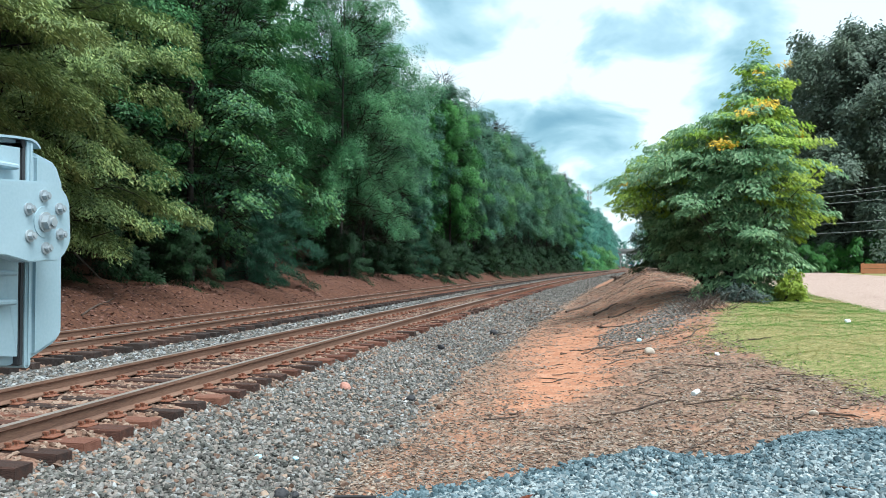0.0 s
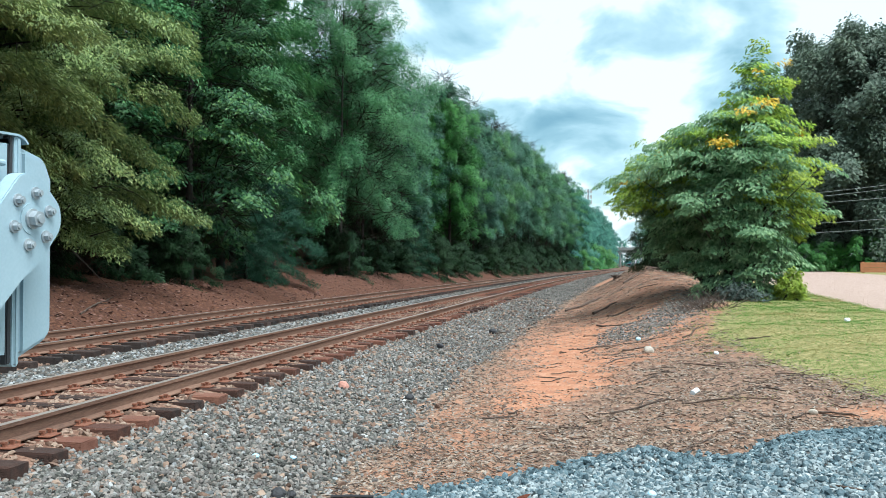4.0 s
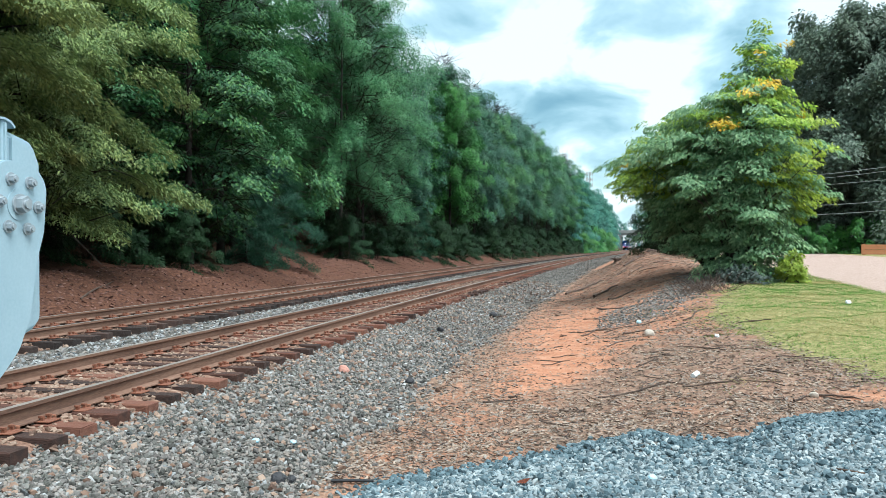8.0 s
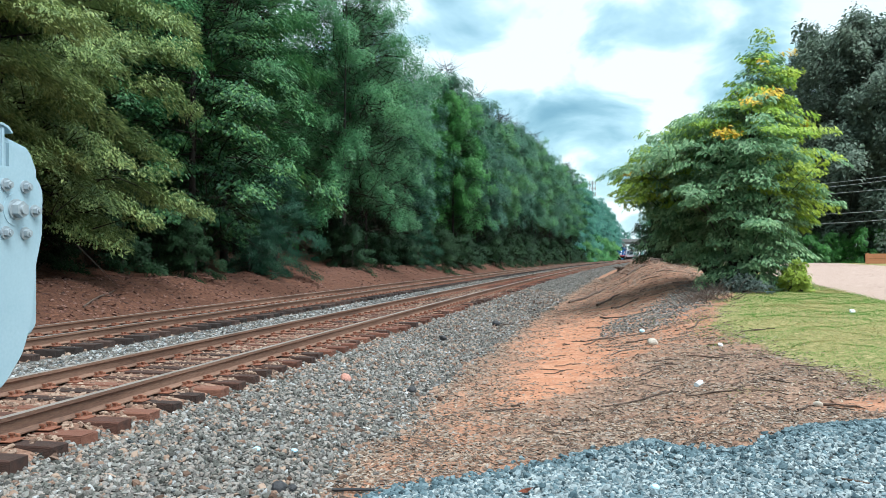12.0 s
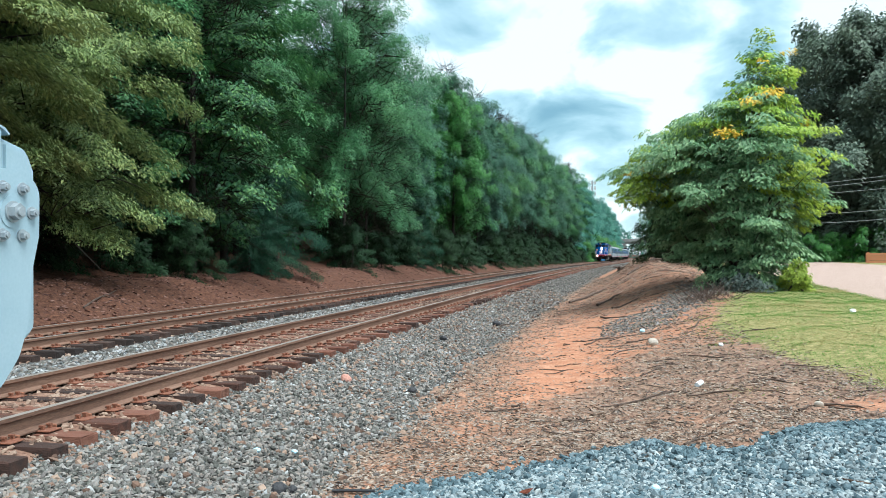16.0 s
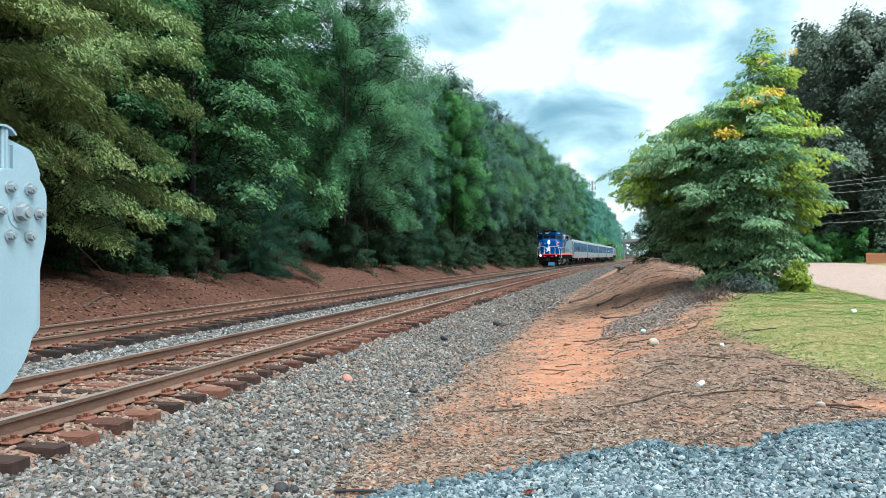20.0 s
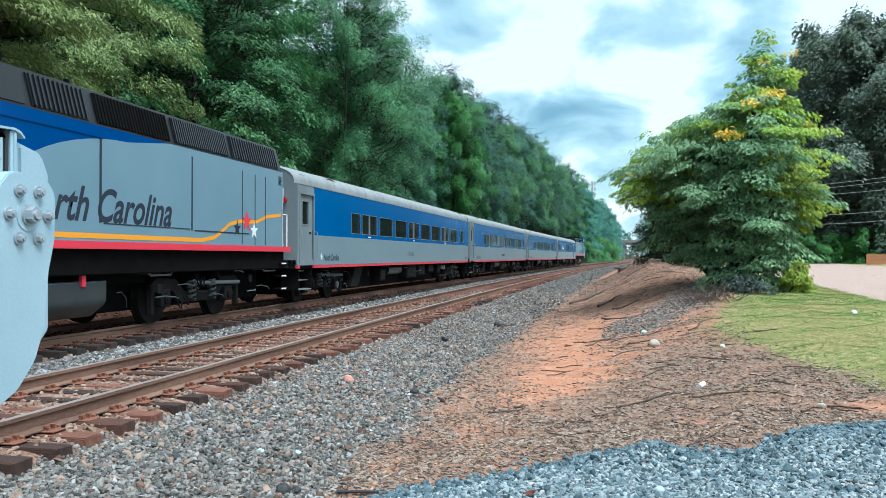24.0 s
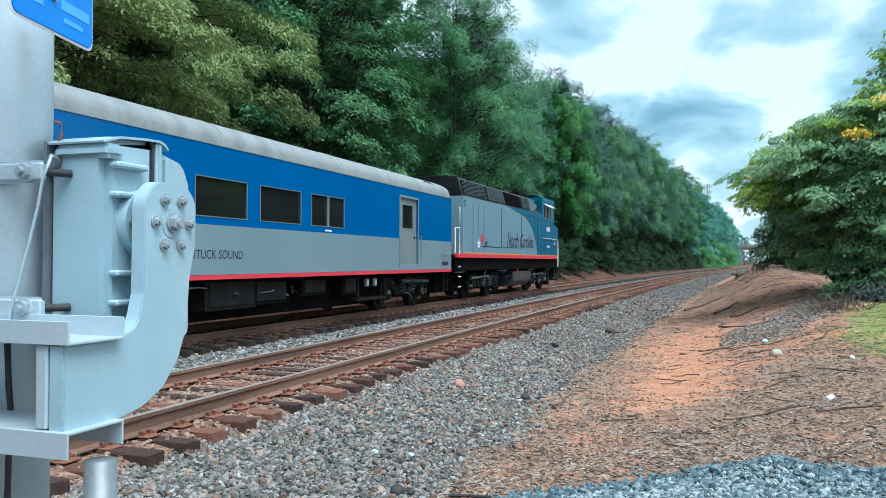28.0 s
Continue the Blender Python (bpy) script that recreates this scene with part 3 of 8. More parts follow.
def stones():
    rng = np.random.default_rng(4)

    def lay(name, n, u0, u1, s0, s1, lo, hi, material, label, keep=None, lift=0.2, near=1.3):
        u, s = strew(rng, n, u0, u1, s0, s1, near=near)
        if keep is not None:
            k = keep(u, s)
            u, s = u[k], s[k]
        size = rng.uniform(lo, hi, len(u)) * np.interp(s, [4, 14, 40, 90], [1.0, 1.15, 2.0, 3.6])
        z = lie(u, s) + size * lift * rng.uniform(0.2, 1.4, len(u))
        at = np.stack([u + bend(s), s, z], -1)
        if (s > 26).any():
            k = s > 26
            splinters(name, at[k], size[k] * 1.2, material, rng, (1.0, 0.8, 0.7), label, "stones", 0.5)
        for block, k in ((True, s < 16), (False, (s >= 16) & (s <= 26))):
            if k.any():
                chunks(name, np.stack([u + bend(s), s, z], -1)[k], size[k], material, rng, label=label, block=block, flat=0.5)

    frayed = lambda u, s: u < -2.35 + 0.35 * (0.25 * wav(u, s, 1.1) + 0.15 * wav(u, s, 2.9, 2.0)) * 2 + rng.normal(0, 0.16, len(u))
    shoulder = "angular grey ballast stones sloping down from the track"
    lay("ballast_stones", 70000, -4.55, -1.9, 3.5, 62, 0.021, 0.05, M_STONE, shoulder, frayed, near=2.1)
    lay("ballast_stones", 3400, -4.55, -1.9, 3.5, 40, 0.03, 0.072, M_STONE_TAN, "rust-tinted ballast stones among the grey", frayed)
    lay("ballast_stones", 1500, -4.55, -1.9, 3.5, 40, 0.03, 0.06, M_STONE_PALE, "pale ballast stones among the grey", frayed)
    lay("ballast_stones", 9000, -8.75, -7.15, 5, 60, 0.035, 0.07, M_STONE, "grey ballast stones between the two tracks", lift=0.1)
    lay("ballast_stones", 3500, -8.7, -7.2, 5, 40, 0.035, 0.07, M_STONE_PALE, "pale ballast stones between the two tracks", lift=0.1)
    lay("ballast_stones", 8500, -7.1, -4.4, 4, 38, 0.03, 0.065, M_STONE_TAN, "rust-stained ballast stones between the sleepers", lift=0.05)
    lay("ballast_stones", 3600, -11.5, -8.8, 8, 40, 0.035, 0.07, M_STONE_TAN, "rust-stained ballast stones of the far track", lift=0.05)
    lay("ballast_stones", 9000, -4.6, -1.9, 60, 170, 0.03, 0.05, M_STONE, shoulder, frayed)
    lay("ballast_stones", 4000, -8.8, -7.1, 58, 150, 0.035, 0.05, M_STONE, "grey ballast stones between the two tracks", lift=0.1)
    pile = lambda u, s: (heap_edge(u + bend(s)) - s + 0.3 * (0.25 * wav(u, s, 1.1) + 0.15 * wav(u, s, 2.9, 2.0)) > rng.normal(0, 0.09, len(u))) & (u > -1.8 + rng.normal(0, 0.15, len(u)))
    heap = lambda u, s: pile(u, s) & (heap_edge(u + bend(s)) - s < np.interp(u, [0.1, 0.5, 0.9, 1.3, 2.0], [0.3, 0.6, 0.3, 0.4, 0.95]) + 0.2 * wav(u, s, 2.3) + rng.exponential(0.12, len(u)) + 3.0 * (rng.uniform(0, 1, len(u)) < 0.34))
    lay("crushed_stones", 60000, -2.0, 4.6, 4.9, 10.0, 0.020, 0.054, M_STONE_BLUE, "blue-grey crushed stones spread by the road crossing", heap, near=1.0)
    lay("crushed_stones", 46000, -2.0, 4.6, 4.9, 9.5, 0.02, 0.050, M_STONE_WHITE, "pale crushed stones of the crossing apron", lambda u, s: pile(u, s) & (heap_edge(u + bend(s)) - s > rng.uniform(0.1, 0.45, len(u)) + np.interp(u, [0.1, 0.5, 0.9, 1.3, 2.0], [0.0, 0.25, 0.0, 0.1, 0.55])), near=1.0)
    spill = lambda u, s: np.abs((u + bend(s) - 0.4) * 0.94 - (s - 18) * 0.36 + 0.2 * wav(u, s, 2.1)) < rng.normal(0.62, 0.3, len(u))
    lay("gravel_spill", 15000, -0.2, 3.8, 17.4, 27, 0.022, 0.05, M_STONE, "grey gravel spilled down the clay bank", spill, near=1.0)
    lay("gravel_spill", 5000, -0.2, 3.8, 17.4, 27, 0.022, 0.05, M_STONE_PALE, "pale gravel spilled down the clay bank", lambda u, s: spill(u, s) & (rng.uniform(0, 1, len(u)) < 0.25), near=1.0)
    lay("road_gravel", 5000, 6.1, 13.0, 16, 48, 0.008, 0.016, M_ROADSTONE, "pinkish loose gravel of the road", near=1.2, lift=0.05)
    n = 12000   # leaf litter on the wooded bank
    u, s = rng.uniform(-16.8, -12.3, n), 7 + 70 * rng.uniform(0, 1, n) ** 1.4
    splinters("leaf_litter", np.stack([u + bend(s), s, lie(u, s) + 0.01], -1), rng.uniform(0.05, 0.16, n), M_LEAFLITTER, rng, (1.0, 0.6, 0.35), "red-brown leaf litter and twigs on the bank", "leaf litter")
    # wood chips, bark and twigs trodden into the ground
    n = 430000
    u, s = rng.uniform(-2.3, 4.6, n), 5.2 + 62 * rng.uniform(0, 1, n) ** 2.0
    d = heap_edge(u + bend(s)) - s
    bare = np.exp(-(((u + 0.75) / 0.8) ** 2)) * step(9.5, 11.5, s) * (1 - step(17, 26, s))
    bare = np.maximum(bare, np.exp(-(((u - 2.9) / 0.8) ** 2 + ((s - 9.3) / 0.45) ** 2)))
    edge = 2.1 + np.interp(s, [8.5, 10.5, 14, 17, 24, 50], [2.1, 1.2, 0.3, 0.0, 1.6, 2.0])
    k = (d < rng.normal(-0.05, 0.15, n)) & (rng.uniform(0, 1, n) > bare * 0.93) & (u < edge + rng.normal(0, 0.25, n)) & (rng.uniform(0, 1, n) < np.interp(s, [16, 20], [1.0, 0.55])) & (rng.uniform(0, 1, n) < 0.50 + 0.50 * step(-0.45, 0.35, wav(u, s, 1.5, 4.0) + 0.5 * wav(u, s, 3.7, 2.0)))
    u, s = u[k], s[k]
    size = (0.010 + 0.07 * rng.uniform(0, 1, len(u)) ** 2.6) * np.interp(s, [5, 25, 50], [1, 1.15, 1.6])
    for name, pick, sq, m, lab in (("wood_chips", rng.uniform(0, 1, len(u)) < 0.88, (1.0, 0.36, 0.26), M_CHIP, "grey and tan wood chips trodden into the clay"), ("bark_bits", None, (1.7, 0.26, 0.2), M_BARKBIT, "dark bark shreds and twigs on the ground")):
        if pick is None:
            pick = ~last
        last = pick
        uu, ss, sz = u[pick], s[pick], size[pick] * (1.0 if name == "wood_chips" else 1.25)
        splinters(name, np.stack([uu + bend(ss), ss, lie(uu, ss) + 0.006], -1), sz, m, rng, sq, lab, "wood chips")


stones()


# ---- the two tracks ----
def rail_profile():
    h = [(-0.036, 0.0), (-0.036, -0.034), (-0.009, -0.05), (-0.009, -0.135), (-0.07, -0.158), (-0.07, -0.17)]
    return h + [(-a, b) for a, b in h[::-1]]


def sweep_rail(name, off, parent):
    ss = np.concatenate([np.arange(-40, 130, 2.0), np.arange(130, 900, 12.0)])
    pr = rail_profile()
    bm = bmesh.new()
    rings = [[bm.verts.new((off + a + float(bend(s)), s, b)) for a, b in pr] for s in ss]
    n = len(pr)
    for a, b in zip(rings, rings[1:]):
        for k in range(n):
            f = bm.faces.new((a[k], a[(k + 1) % n], b[(k + 1) % n], b[k]))
            f.material_index = 1 if k == n - 1 else 0
    bmesh.ops.recalc_face_normals(bm, faces=bm.faces[:])
    return part(name, bm, [M_RAILSIDE, M_RAILTOP], parent)


def tie_mesh(seed, material):
    r = random.Random(seed)
    bm = bmesh.new()
    box(bm, -1.295, 1.295, -0.115, 0.115, -0.365, -0.182, 0.012, 1)
    for v in bm.verts:
        v.co += Vector((r.uniform(-0.02, 0.02), r.uniform(-0.008, 0.008), r.uniform(-0.008, 0.004)))
    me = bpy.data.meshes.new("sleeper")
    bm.to_mesh(me); bm.free()
    me.materials.append(material)
    return me


def plate_mesh():
    """Tie plate with its rail spikes and an anchor clip."""
    bm = bmesh.new()
    box(bm, -0.18, 0.18, -0.09, 0.09, -0.183, -0.169, 0.004)
    for a, b in ((-0.09, 0.05), (-0.09, -0.05), (0.09, 0.05), (0.09, -0.05)):
        box(bm, a - 0.015, a + 0.015, b - 0.012, b + 0.012, -0.172, -0.14)
        box(bm, a - 0.03 if a > 0 else a - 0.015, a + 0.015 if a > 0 else a + 0.03, b - 0.016, b + 0.016, -0.145, -0.128)
    box(bm, -0.10, 0.10, 0.118, 0.14, -0.20, -0.150, 0.006)
    me = bpy.data.meshes.new("tie_plate")
    bm.to_mesh(me); bm.free()
    me.materials.append(M_PLATE)
    return me


def build_track(name, centre, rails, s0, s1, label, wood):
    r = random.Random(name)
    root = tagged(new(name), label, "railway track", kind="structure")
    for off in rails:
        sweep_rail("rail", off, root)
    ties, plate = [tie_mesh(k, wood) for k in range(4)], plate_mesh()
    rest, restp = [], []
    k = 0
    s = -12.0
    while s < 240:
        s += 0.495 + r.uniform(-0.03, 0.03)
        x, a = centre + float(bend(s)), math.atan(2 * 3.425e-4 * max(s, 0)) 
        slide, turn, dz = r.uniform(-0.07, 0.07), r.uniform(-1.5, 1.5), r.uniform(-0.012, 0.004)
        m = pose(x + slide, s, dz, 0, 0, turn - math.degrees(a))
        if s0 < s < s1:
            t = new("sleeper", ties[k % 4]); t.parent = root; t.matrix_local = m @ Matrix.Diagonal((1, r.uniform(0.92, 1.1), 1, 1))
            for off in rails:
                p = new("tie_plate", plate); p.parent = root
                p.matrix_local = pose(off + float(bend(s)), s, 0, 0, 0, r.uniform(-3, 3))
        else:
            rest.append(m)
        k += 1
    v = CORNERS * np.array([1.295, 0.115, 0.092]) + np.array([0, 0, -0.274])
    vs = np.concatenate([(np.array(m)[:3, :3] @ v.T).T + np.array(m.translation) for m in rest])
    f = (QUADS[None] + 8 * np.arange(len(rest))[:, None, None]).reshape(-1, 4)
    o = new("far_sleepers", mesh_np("far_sleepers", vs, f, wood))
    o.parent = root
    o["kind"] = "stuff"


build_track("railway_track_1", TRACK_1, RAILS[:2], 2.0, 62.0, "rusty steel rails on weathered timber sleepers in ballast", M_TIE)
build_track("railway_track_2", TRACK_2, RAILS[2:], 4.0, 60.0, "rusty steel rails on dark timber sleepers below the wooded bank", M_TIE_DARK)


# ---- trees ----
def fans(rng, base, way, length, width, thick, n, leaf, droop=0.35, aspect=0.6, up=1.3, lean=0.9, tilt=0.4, corners=4):
    """n leaf blades on flat fans of twigs that run out from base along way and droop at the tip: arrays of corners."""
    w = length * width
    i = rng.choice(len(base), n, p=w / w.sum())
    side = np.stack([-way[:, 1], way[:, 0], np.zeros(len(way))], -1)
    side /= np.linalg.norm(side, axis=1, keepdims=True) + 1e-6
    t = rng.uniform(0, 1, n) ** 0.75
    off = width[i] * (0.3 + 0.7 * np.sin(np.pi * np.clip(0.1 + 0.85 * t, 0, 1))) * rng.uniform(-1, 1, n)
    p = base[i] + way[i] * (length[i] * t)[:, None] + side[i] * off[:, None]
    p[:, 2] += -droop * length[i] * t * t - 0.22 * np.abs(off) + rng.normal(0, 1, n) * thick[i]
    nrm = way[i] * lean + side[i] * (0.3 * off / width[i])[:, None] + np.array([0, 0, up]) + rng.normal(0, tilt, (n, 3))
    nrm /= np.linalg.norm(nrm, axis=1, keepdims=True)
    d = way[i] + side[i] * np.sign(off)[:, None] * 0.8 + rng.normal(0, 0.35, (n, 3))
    d -= nrm * (d * nrm).sum(1, keepdims=True)
    d /= np.linalg.norm(d, axis=1, keepdims=True) + 1e-6
    c = np.cross(nrm, d)
    L = leaf * rng.uniform(0.6, 1.3, n)[:, None]
    W = L * aspect
    sag = np.array([0, 0, -0.22]) * L
    v = np.stack([p - d * L * 0.5, p + c * W * 0.5 + nrm * L * 0.06, p + d * L * 0.5 + sag, p - c * W * 0.5 + nrm * L * 0.06], 1)
    return v[:, :corners] if corners == 4 else v[:, [0, 1, 2]]


def leafy(name, v, material, parent):
    o = new(name, mesh_np(name, v.reshape(-1, 3), np.arange(v.shape[0] * v.shape[1]).reshape(v.shape[0], -1), material))
    o.parent = parent
    return o


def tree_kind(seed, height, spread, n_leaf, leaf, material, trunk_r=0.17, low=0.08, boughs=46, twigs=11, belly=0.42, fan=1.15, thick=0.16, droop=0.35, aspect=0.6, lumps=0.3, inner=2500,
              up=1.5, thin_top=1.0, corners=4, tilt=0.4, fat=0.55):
    """Builds one tree at the origin: a leaning trunk, boughs that arch out of it, and leafy fans along the boughs."""
    rng = np.random.default_rng(seed)
    root = new("tree")
    bm = bmesh.new()
    lean = rng.normal(0, 0.02, 2) * height
    axis = lambda k: Vector((lean[0] * k * k, lean[1] * k * k, height * k))
    tube(bm, [axis(k) - Vector((0, 0, 0.4 * (k == 0))) for k in np.linspace(0, 0.9, 8)], [trunk_r * (1 - 0.88 * k) * (1.4 if k == 0 else 1) for k in np.linspace(0, 1, 8)], 8)
    base, way, length, width, weight = [], [], [], [], []
    k1, k2, k3 = rng.uniform(0, 6.28, 3)
    for i in range(boughs):
        q = (i + rng.uniform(0, 0.9)) / boughs
        a = i * 2.39996 + rng.uniform(-0.5, 0.5)
        prof = 0.70 + 0.30 * math.sin(q / belly * math.pi / 2) if q < belly else max(0.10, math.cos((q - belly) / (1 - belly) * math.pi / 2 * 0.95) ** 0.7)
        prof *= 1 + lumps * (0.55 * math.sin(3 * a + 7 * q + k1) + 0.45 * math.sin(2 * a - 11 * q + k2))
        L = spread * prof * rng.uniform(0.72, 1.08)
        h = low + (0.93 - low) * q
        rise = np.interp(q, [0, 0.25, 0.7, 1], [-0.10, 0.22, 0.5, 1.0])
        o = axis(h)
        d = Vector((math.cos(a), math.sin(a), 0))
        at = lambda t: o + d * (L * t) + Vector((0, 0, L * (rise * t - (0.42 if q < 0.5 else 0.25) * t * t)))
        r0 = trunk_r * (1 - 0.8 * h) * 0.30
        tube(bm, [at(t) for t in (0, 0.35, 0.7, 0.95)], [r0, r0 * 0.7, r0 * 0.42, r0 * 0.12], 5)
        for j in range(twigs):
            t = rng.uniform(0.05, 1.0) ** 0.75
            b = a + rng.choice((-1, 1)) * rng.uniform(0.0, 1.3) * (1.15 - 0.6 * t)
            p = at(t)
            base.append((p.x, p.y, p.z + rng.normal(0, 0.12) * spread / 4.6)); way.append((math.cos(b), math.sin(b), rng.normal(0.06, 0.16)))
            s = fan * rng.uniform(0.55, 1.3) * (0.65 + 0.35 * prof)
            length.append(s); width.append(s * fat * rng.uniform(0.7, 1.25))
            weight.append(1.0 if h < 0.55 else thin_top)
    part("trunk", bm, M_BARK, root, smooth=True)
    base, way, length, width = (np.array(x, float) for x in (base, way, length, width))
    v = fans(rng, base, way, length, width * np.array(weight), np.full(len(base), thick), n_leaf, leaf, droop, aspect, up=up, corners=corners, tilt=tilt)
    leafy("crown", v, material, root)
    if inner:   # bare twigs in the heart of the crown, near-black to stand for its shade
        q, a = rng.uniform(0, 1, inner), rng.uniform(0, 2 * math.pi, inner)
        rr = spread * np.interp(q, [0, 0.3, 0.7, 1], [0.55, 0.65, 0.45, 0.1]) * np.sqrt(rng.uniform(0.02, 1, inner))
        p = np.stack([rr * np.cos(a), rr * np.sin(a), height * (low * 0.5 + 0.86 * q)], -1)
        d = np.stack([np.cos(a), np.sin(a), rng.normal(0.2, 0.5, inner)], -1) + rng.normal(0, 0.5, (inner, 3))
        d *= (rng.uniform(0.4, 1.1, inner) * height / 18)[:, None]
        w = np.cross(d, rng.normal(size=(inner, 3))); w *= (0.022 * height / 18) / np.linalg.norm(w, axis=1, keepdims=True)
        c = leafy("twig", np.stack([p - w, p + w, p + d], 1), M_TWIG_SHADE, root)
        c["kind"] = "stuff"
    return root


def plant(kind, u, s, scale, turn, label, group, sink=0.1, tall=1.0):
    x = u + float(bend(s))
    kind.scale = (scale, scale, scale * tall)
    return tagged(copy_thing(kind, pose(x, s, float(lie(u, s)) - sink, 0, 0, turn)), label, "tree", group)


def forest():
    A = tree_kind(1, 19.0, 4.7, 62000, 0.16, M_LEAF_A, low=0.29, thin_top=0.6, boughs=56)
    B = tree_kind(2, 18.5, 4.3, 66000, 0.15, M_LEAF_B, low=0.12, boughs=60, twigs=13, fan=1.0, thick=0.14, thin_top=0.5, aspect=0.7, lumps=0.38)
    C = tree_kind(3, 17.5, 5.0, 170000, 0.14, M_LEAF_C, low=0.13, boughs=74, twigs=16, fan=1.25, thick=0.12, droop=0.38, aspect=0.4, thin_top=0.35, fat=0.55, tilt=0.5)
    D = tree_kind(4, 21.0, 5.4, 115000, 0.15, M_LEAF_D, trunk_r=0.12, low=0.22, boughs=80, twigs=16, belly=0.5, fan=0.95, thick=0.24, lumps=0.26, corners=3, tilt=0.6)
    E = tree_kind(5, 18.0, 4.2, 52000, 0.24, M_LEAF_E, low=0.24, boughs=60, twigs=14, fan=1.05, thick=0.28, corners=3, lumps=0.42, tilt=0.55)
    mid = [tree_kind(20 + i, 19.5, 4.9, 42000, 0.26, m, low=0.33, boughs=64, twigs=14, fan=1.0, thick=0.30, corners=3, lumps=0.36, inner=1500, tilt=0.6) for i, m in enumerate((M_LEAF_F, M_LEAF_A, M_LEAF_F))]
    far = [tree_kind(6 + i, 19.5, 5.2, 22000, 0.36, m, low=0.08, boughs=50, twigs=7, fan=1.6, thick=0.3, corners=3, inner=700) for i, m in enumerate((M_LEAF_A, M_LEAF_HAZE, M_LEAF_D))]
    back = tree_kind(9, 19.0, 5.2, 9000, 0.62, M_LEAF_A, low=0.03, boughs=44, twigs=6, fan=1.7, thick=0.35, corners=3, inner=900)
    R = tree_kind(12, 18.0, 6.2, 95000, 0.27, M_LEAF_R, low=0.10, boughs=70, twigs=13, fan=1.35, thick=0.40, lumps=0.40, corners=4, inner=3500, tilt=0.6, fat=0.62)
    S = tree_kind(13, 2.2, 1.6, 4500, 0.22, M_LEAF_E, inner=300, trunk_r=0.05, low=0.02, boughs=20, twigs=5, fan=0.7, thick=0.12, corners=3)
    T = tree_kind(14, 4.6, 2.3, 11000, 0.18, M_LEAF_UNDER_SHADE, inner=400, trunk_r=0.07, low=0.02, boughs=26, twigs=8, fan=0.8, thick=0.12, aspect=0.55, corners=3)
    K = tree_kind(15, 5.2, 1.9, 26000, 0.10, M_LEAF_CEDAR, inner=500, trunk_r=0.09, low=0.02, boughs=44, twigs=8, belly=0.2, fan=0.62, thick=0.10, aspect=0.34, droop=0.2, tilt=0.7)
    rng = random.Random(8)
    wood = "trees on the bank along the far track"
    names = {A: "deep green leafy tree on the clay bank", B: "green leafy tree with gaps in its crown on the clay bank", C: "olive green tree with drooping feathery boughs on the clay bank",
             D: "tall dense green tree on the clay bank", E: "bright green tree at the wood's edge", mid[0]: "deep green tree in the row along the bank", mid[1]: "blue-green tree in the row along the bank", mid[2]: "green tree in the row along the bank"}
    row = [(A, -17.6, 4, 1.0), (A, -17.4, 10.5, 0.95), (C, -17.0, 14.4, 0.95), (C, -17.5, 20.8, 0.96), (A, -19.6, 26.0, 1.02), (B, -17.0, 30.6, 1.0), (A, -18.9, 37.0, 1.0), (A, -20.8, 42.0, 0.9), (D, -17.2, 49.6, 1.02),
           (D, -18.2, 57.0, 0.92), (mid[1], -19.4, 63.5, 0.84), (mid[0], -19.0, 70, 0.86), (E, -16.9, 80, 0.97), (mid[0], -19.3, 87, 1.08), (mid[2], -17.2, 93.5, 0.80), (mid[0], -18.6, 99, 1.05), (mid[1], -17.4, 106, 0.96)]
    for k, u, s, sc in row:
        plant(k, u, s, sc, rng.uniform(0, 360), names[k], wood)
    for i in range(11):  # second row closes the gaps
        plant(back, -24.5 + rng.uniform(-1.5, 1.5), 6 + i * 9.5 + rng.uniform(-2, 2), rng.uniform(0.88, 1.0), rng.uniform(0, 360), "leafy tree deeper in the wood", wood)
    for i in range(9):  # third row, deep in the wood
        plant(back, -31.0 + rng.uniform(-1.5, 1.5), 8 + i * 11 + rng.uniform(-2, 2), rng.uniform(0.9, 1.0), rng.uniform(0, 360), "leafy tree deeper in the wood", wood)
    for i in range(30):  # the wood goes on behind, rows added to block low sky between the trunks
        plant(back, -(37.5 if i % 2 else 43.5) + rng.uniform(-1.5, 1.5), -12 + i * 4.6 + rng.uniform(-1.5, 1.5), rng.uniform(0.9, 1.05), rng.uniform(0, 360), "leafy tree deeper in the wood", wood)
    for i in range(16):
        plant(T, -18.2 + rng.uniform(-0.8, 0.8), 92 + i * 7 + rng.uniform(-2, 2), rng.uniform(0.9, 1.3), rng.uniform(0, 360), "undergrowth bush below the trees, shade in its leaf colour", "undergrowth of the bank")
    for i in range(16):
        plant(back, -25.0 + rng.uniform(-1.5, 1.5), 112 + i * 8 + rng.uniform(-2, 2), rng.uniform(0.8, 0.92), rng.uniform(0, 360), "leafy tree deeper in the wood", wood)
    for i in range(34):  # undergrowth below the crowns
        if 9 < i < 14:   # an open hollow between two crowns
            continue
        plant(T, -18.3 + rng.uniform(-1.2, 0.8), 6 + i * 3.1 + rng.uniform(-1, 1), rng.uniform(0.6, 0.95), rng.uniform(0, 360), "undergrowth bush below the trees, shade in its leaf colour", "undergrowth of the bank")
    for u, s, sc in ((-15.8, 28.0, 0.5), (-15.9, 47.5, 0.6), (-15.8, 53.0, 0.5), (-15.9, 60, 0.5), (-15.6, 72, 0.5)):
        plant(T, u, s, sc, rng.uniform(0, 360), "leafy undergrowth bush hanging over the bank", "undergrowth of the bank")
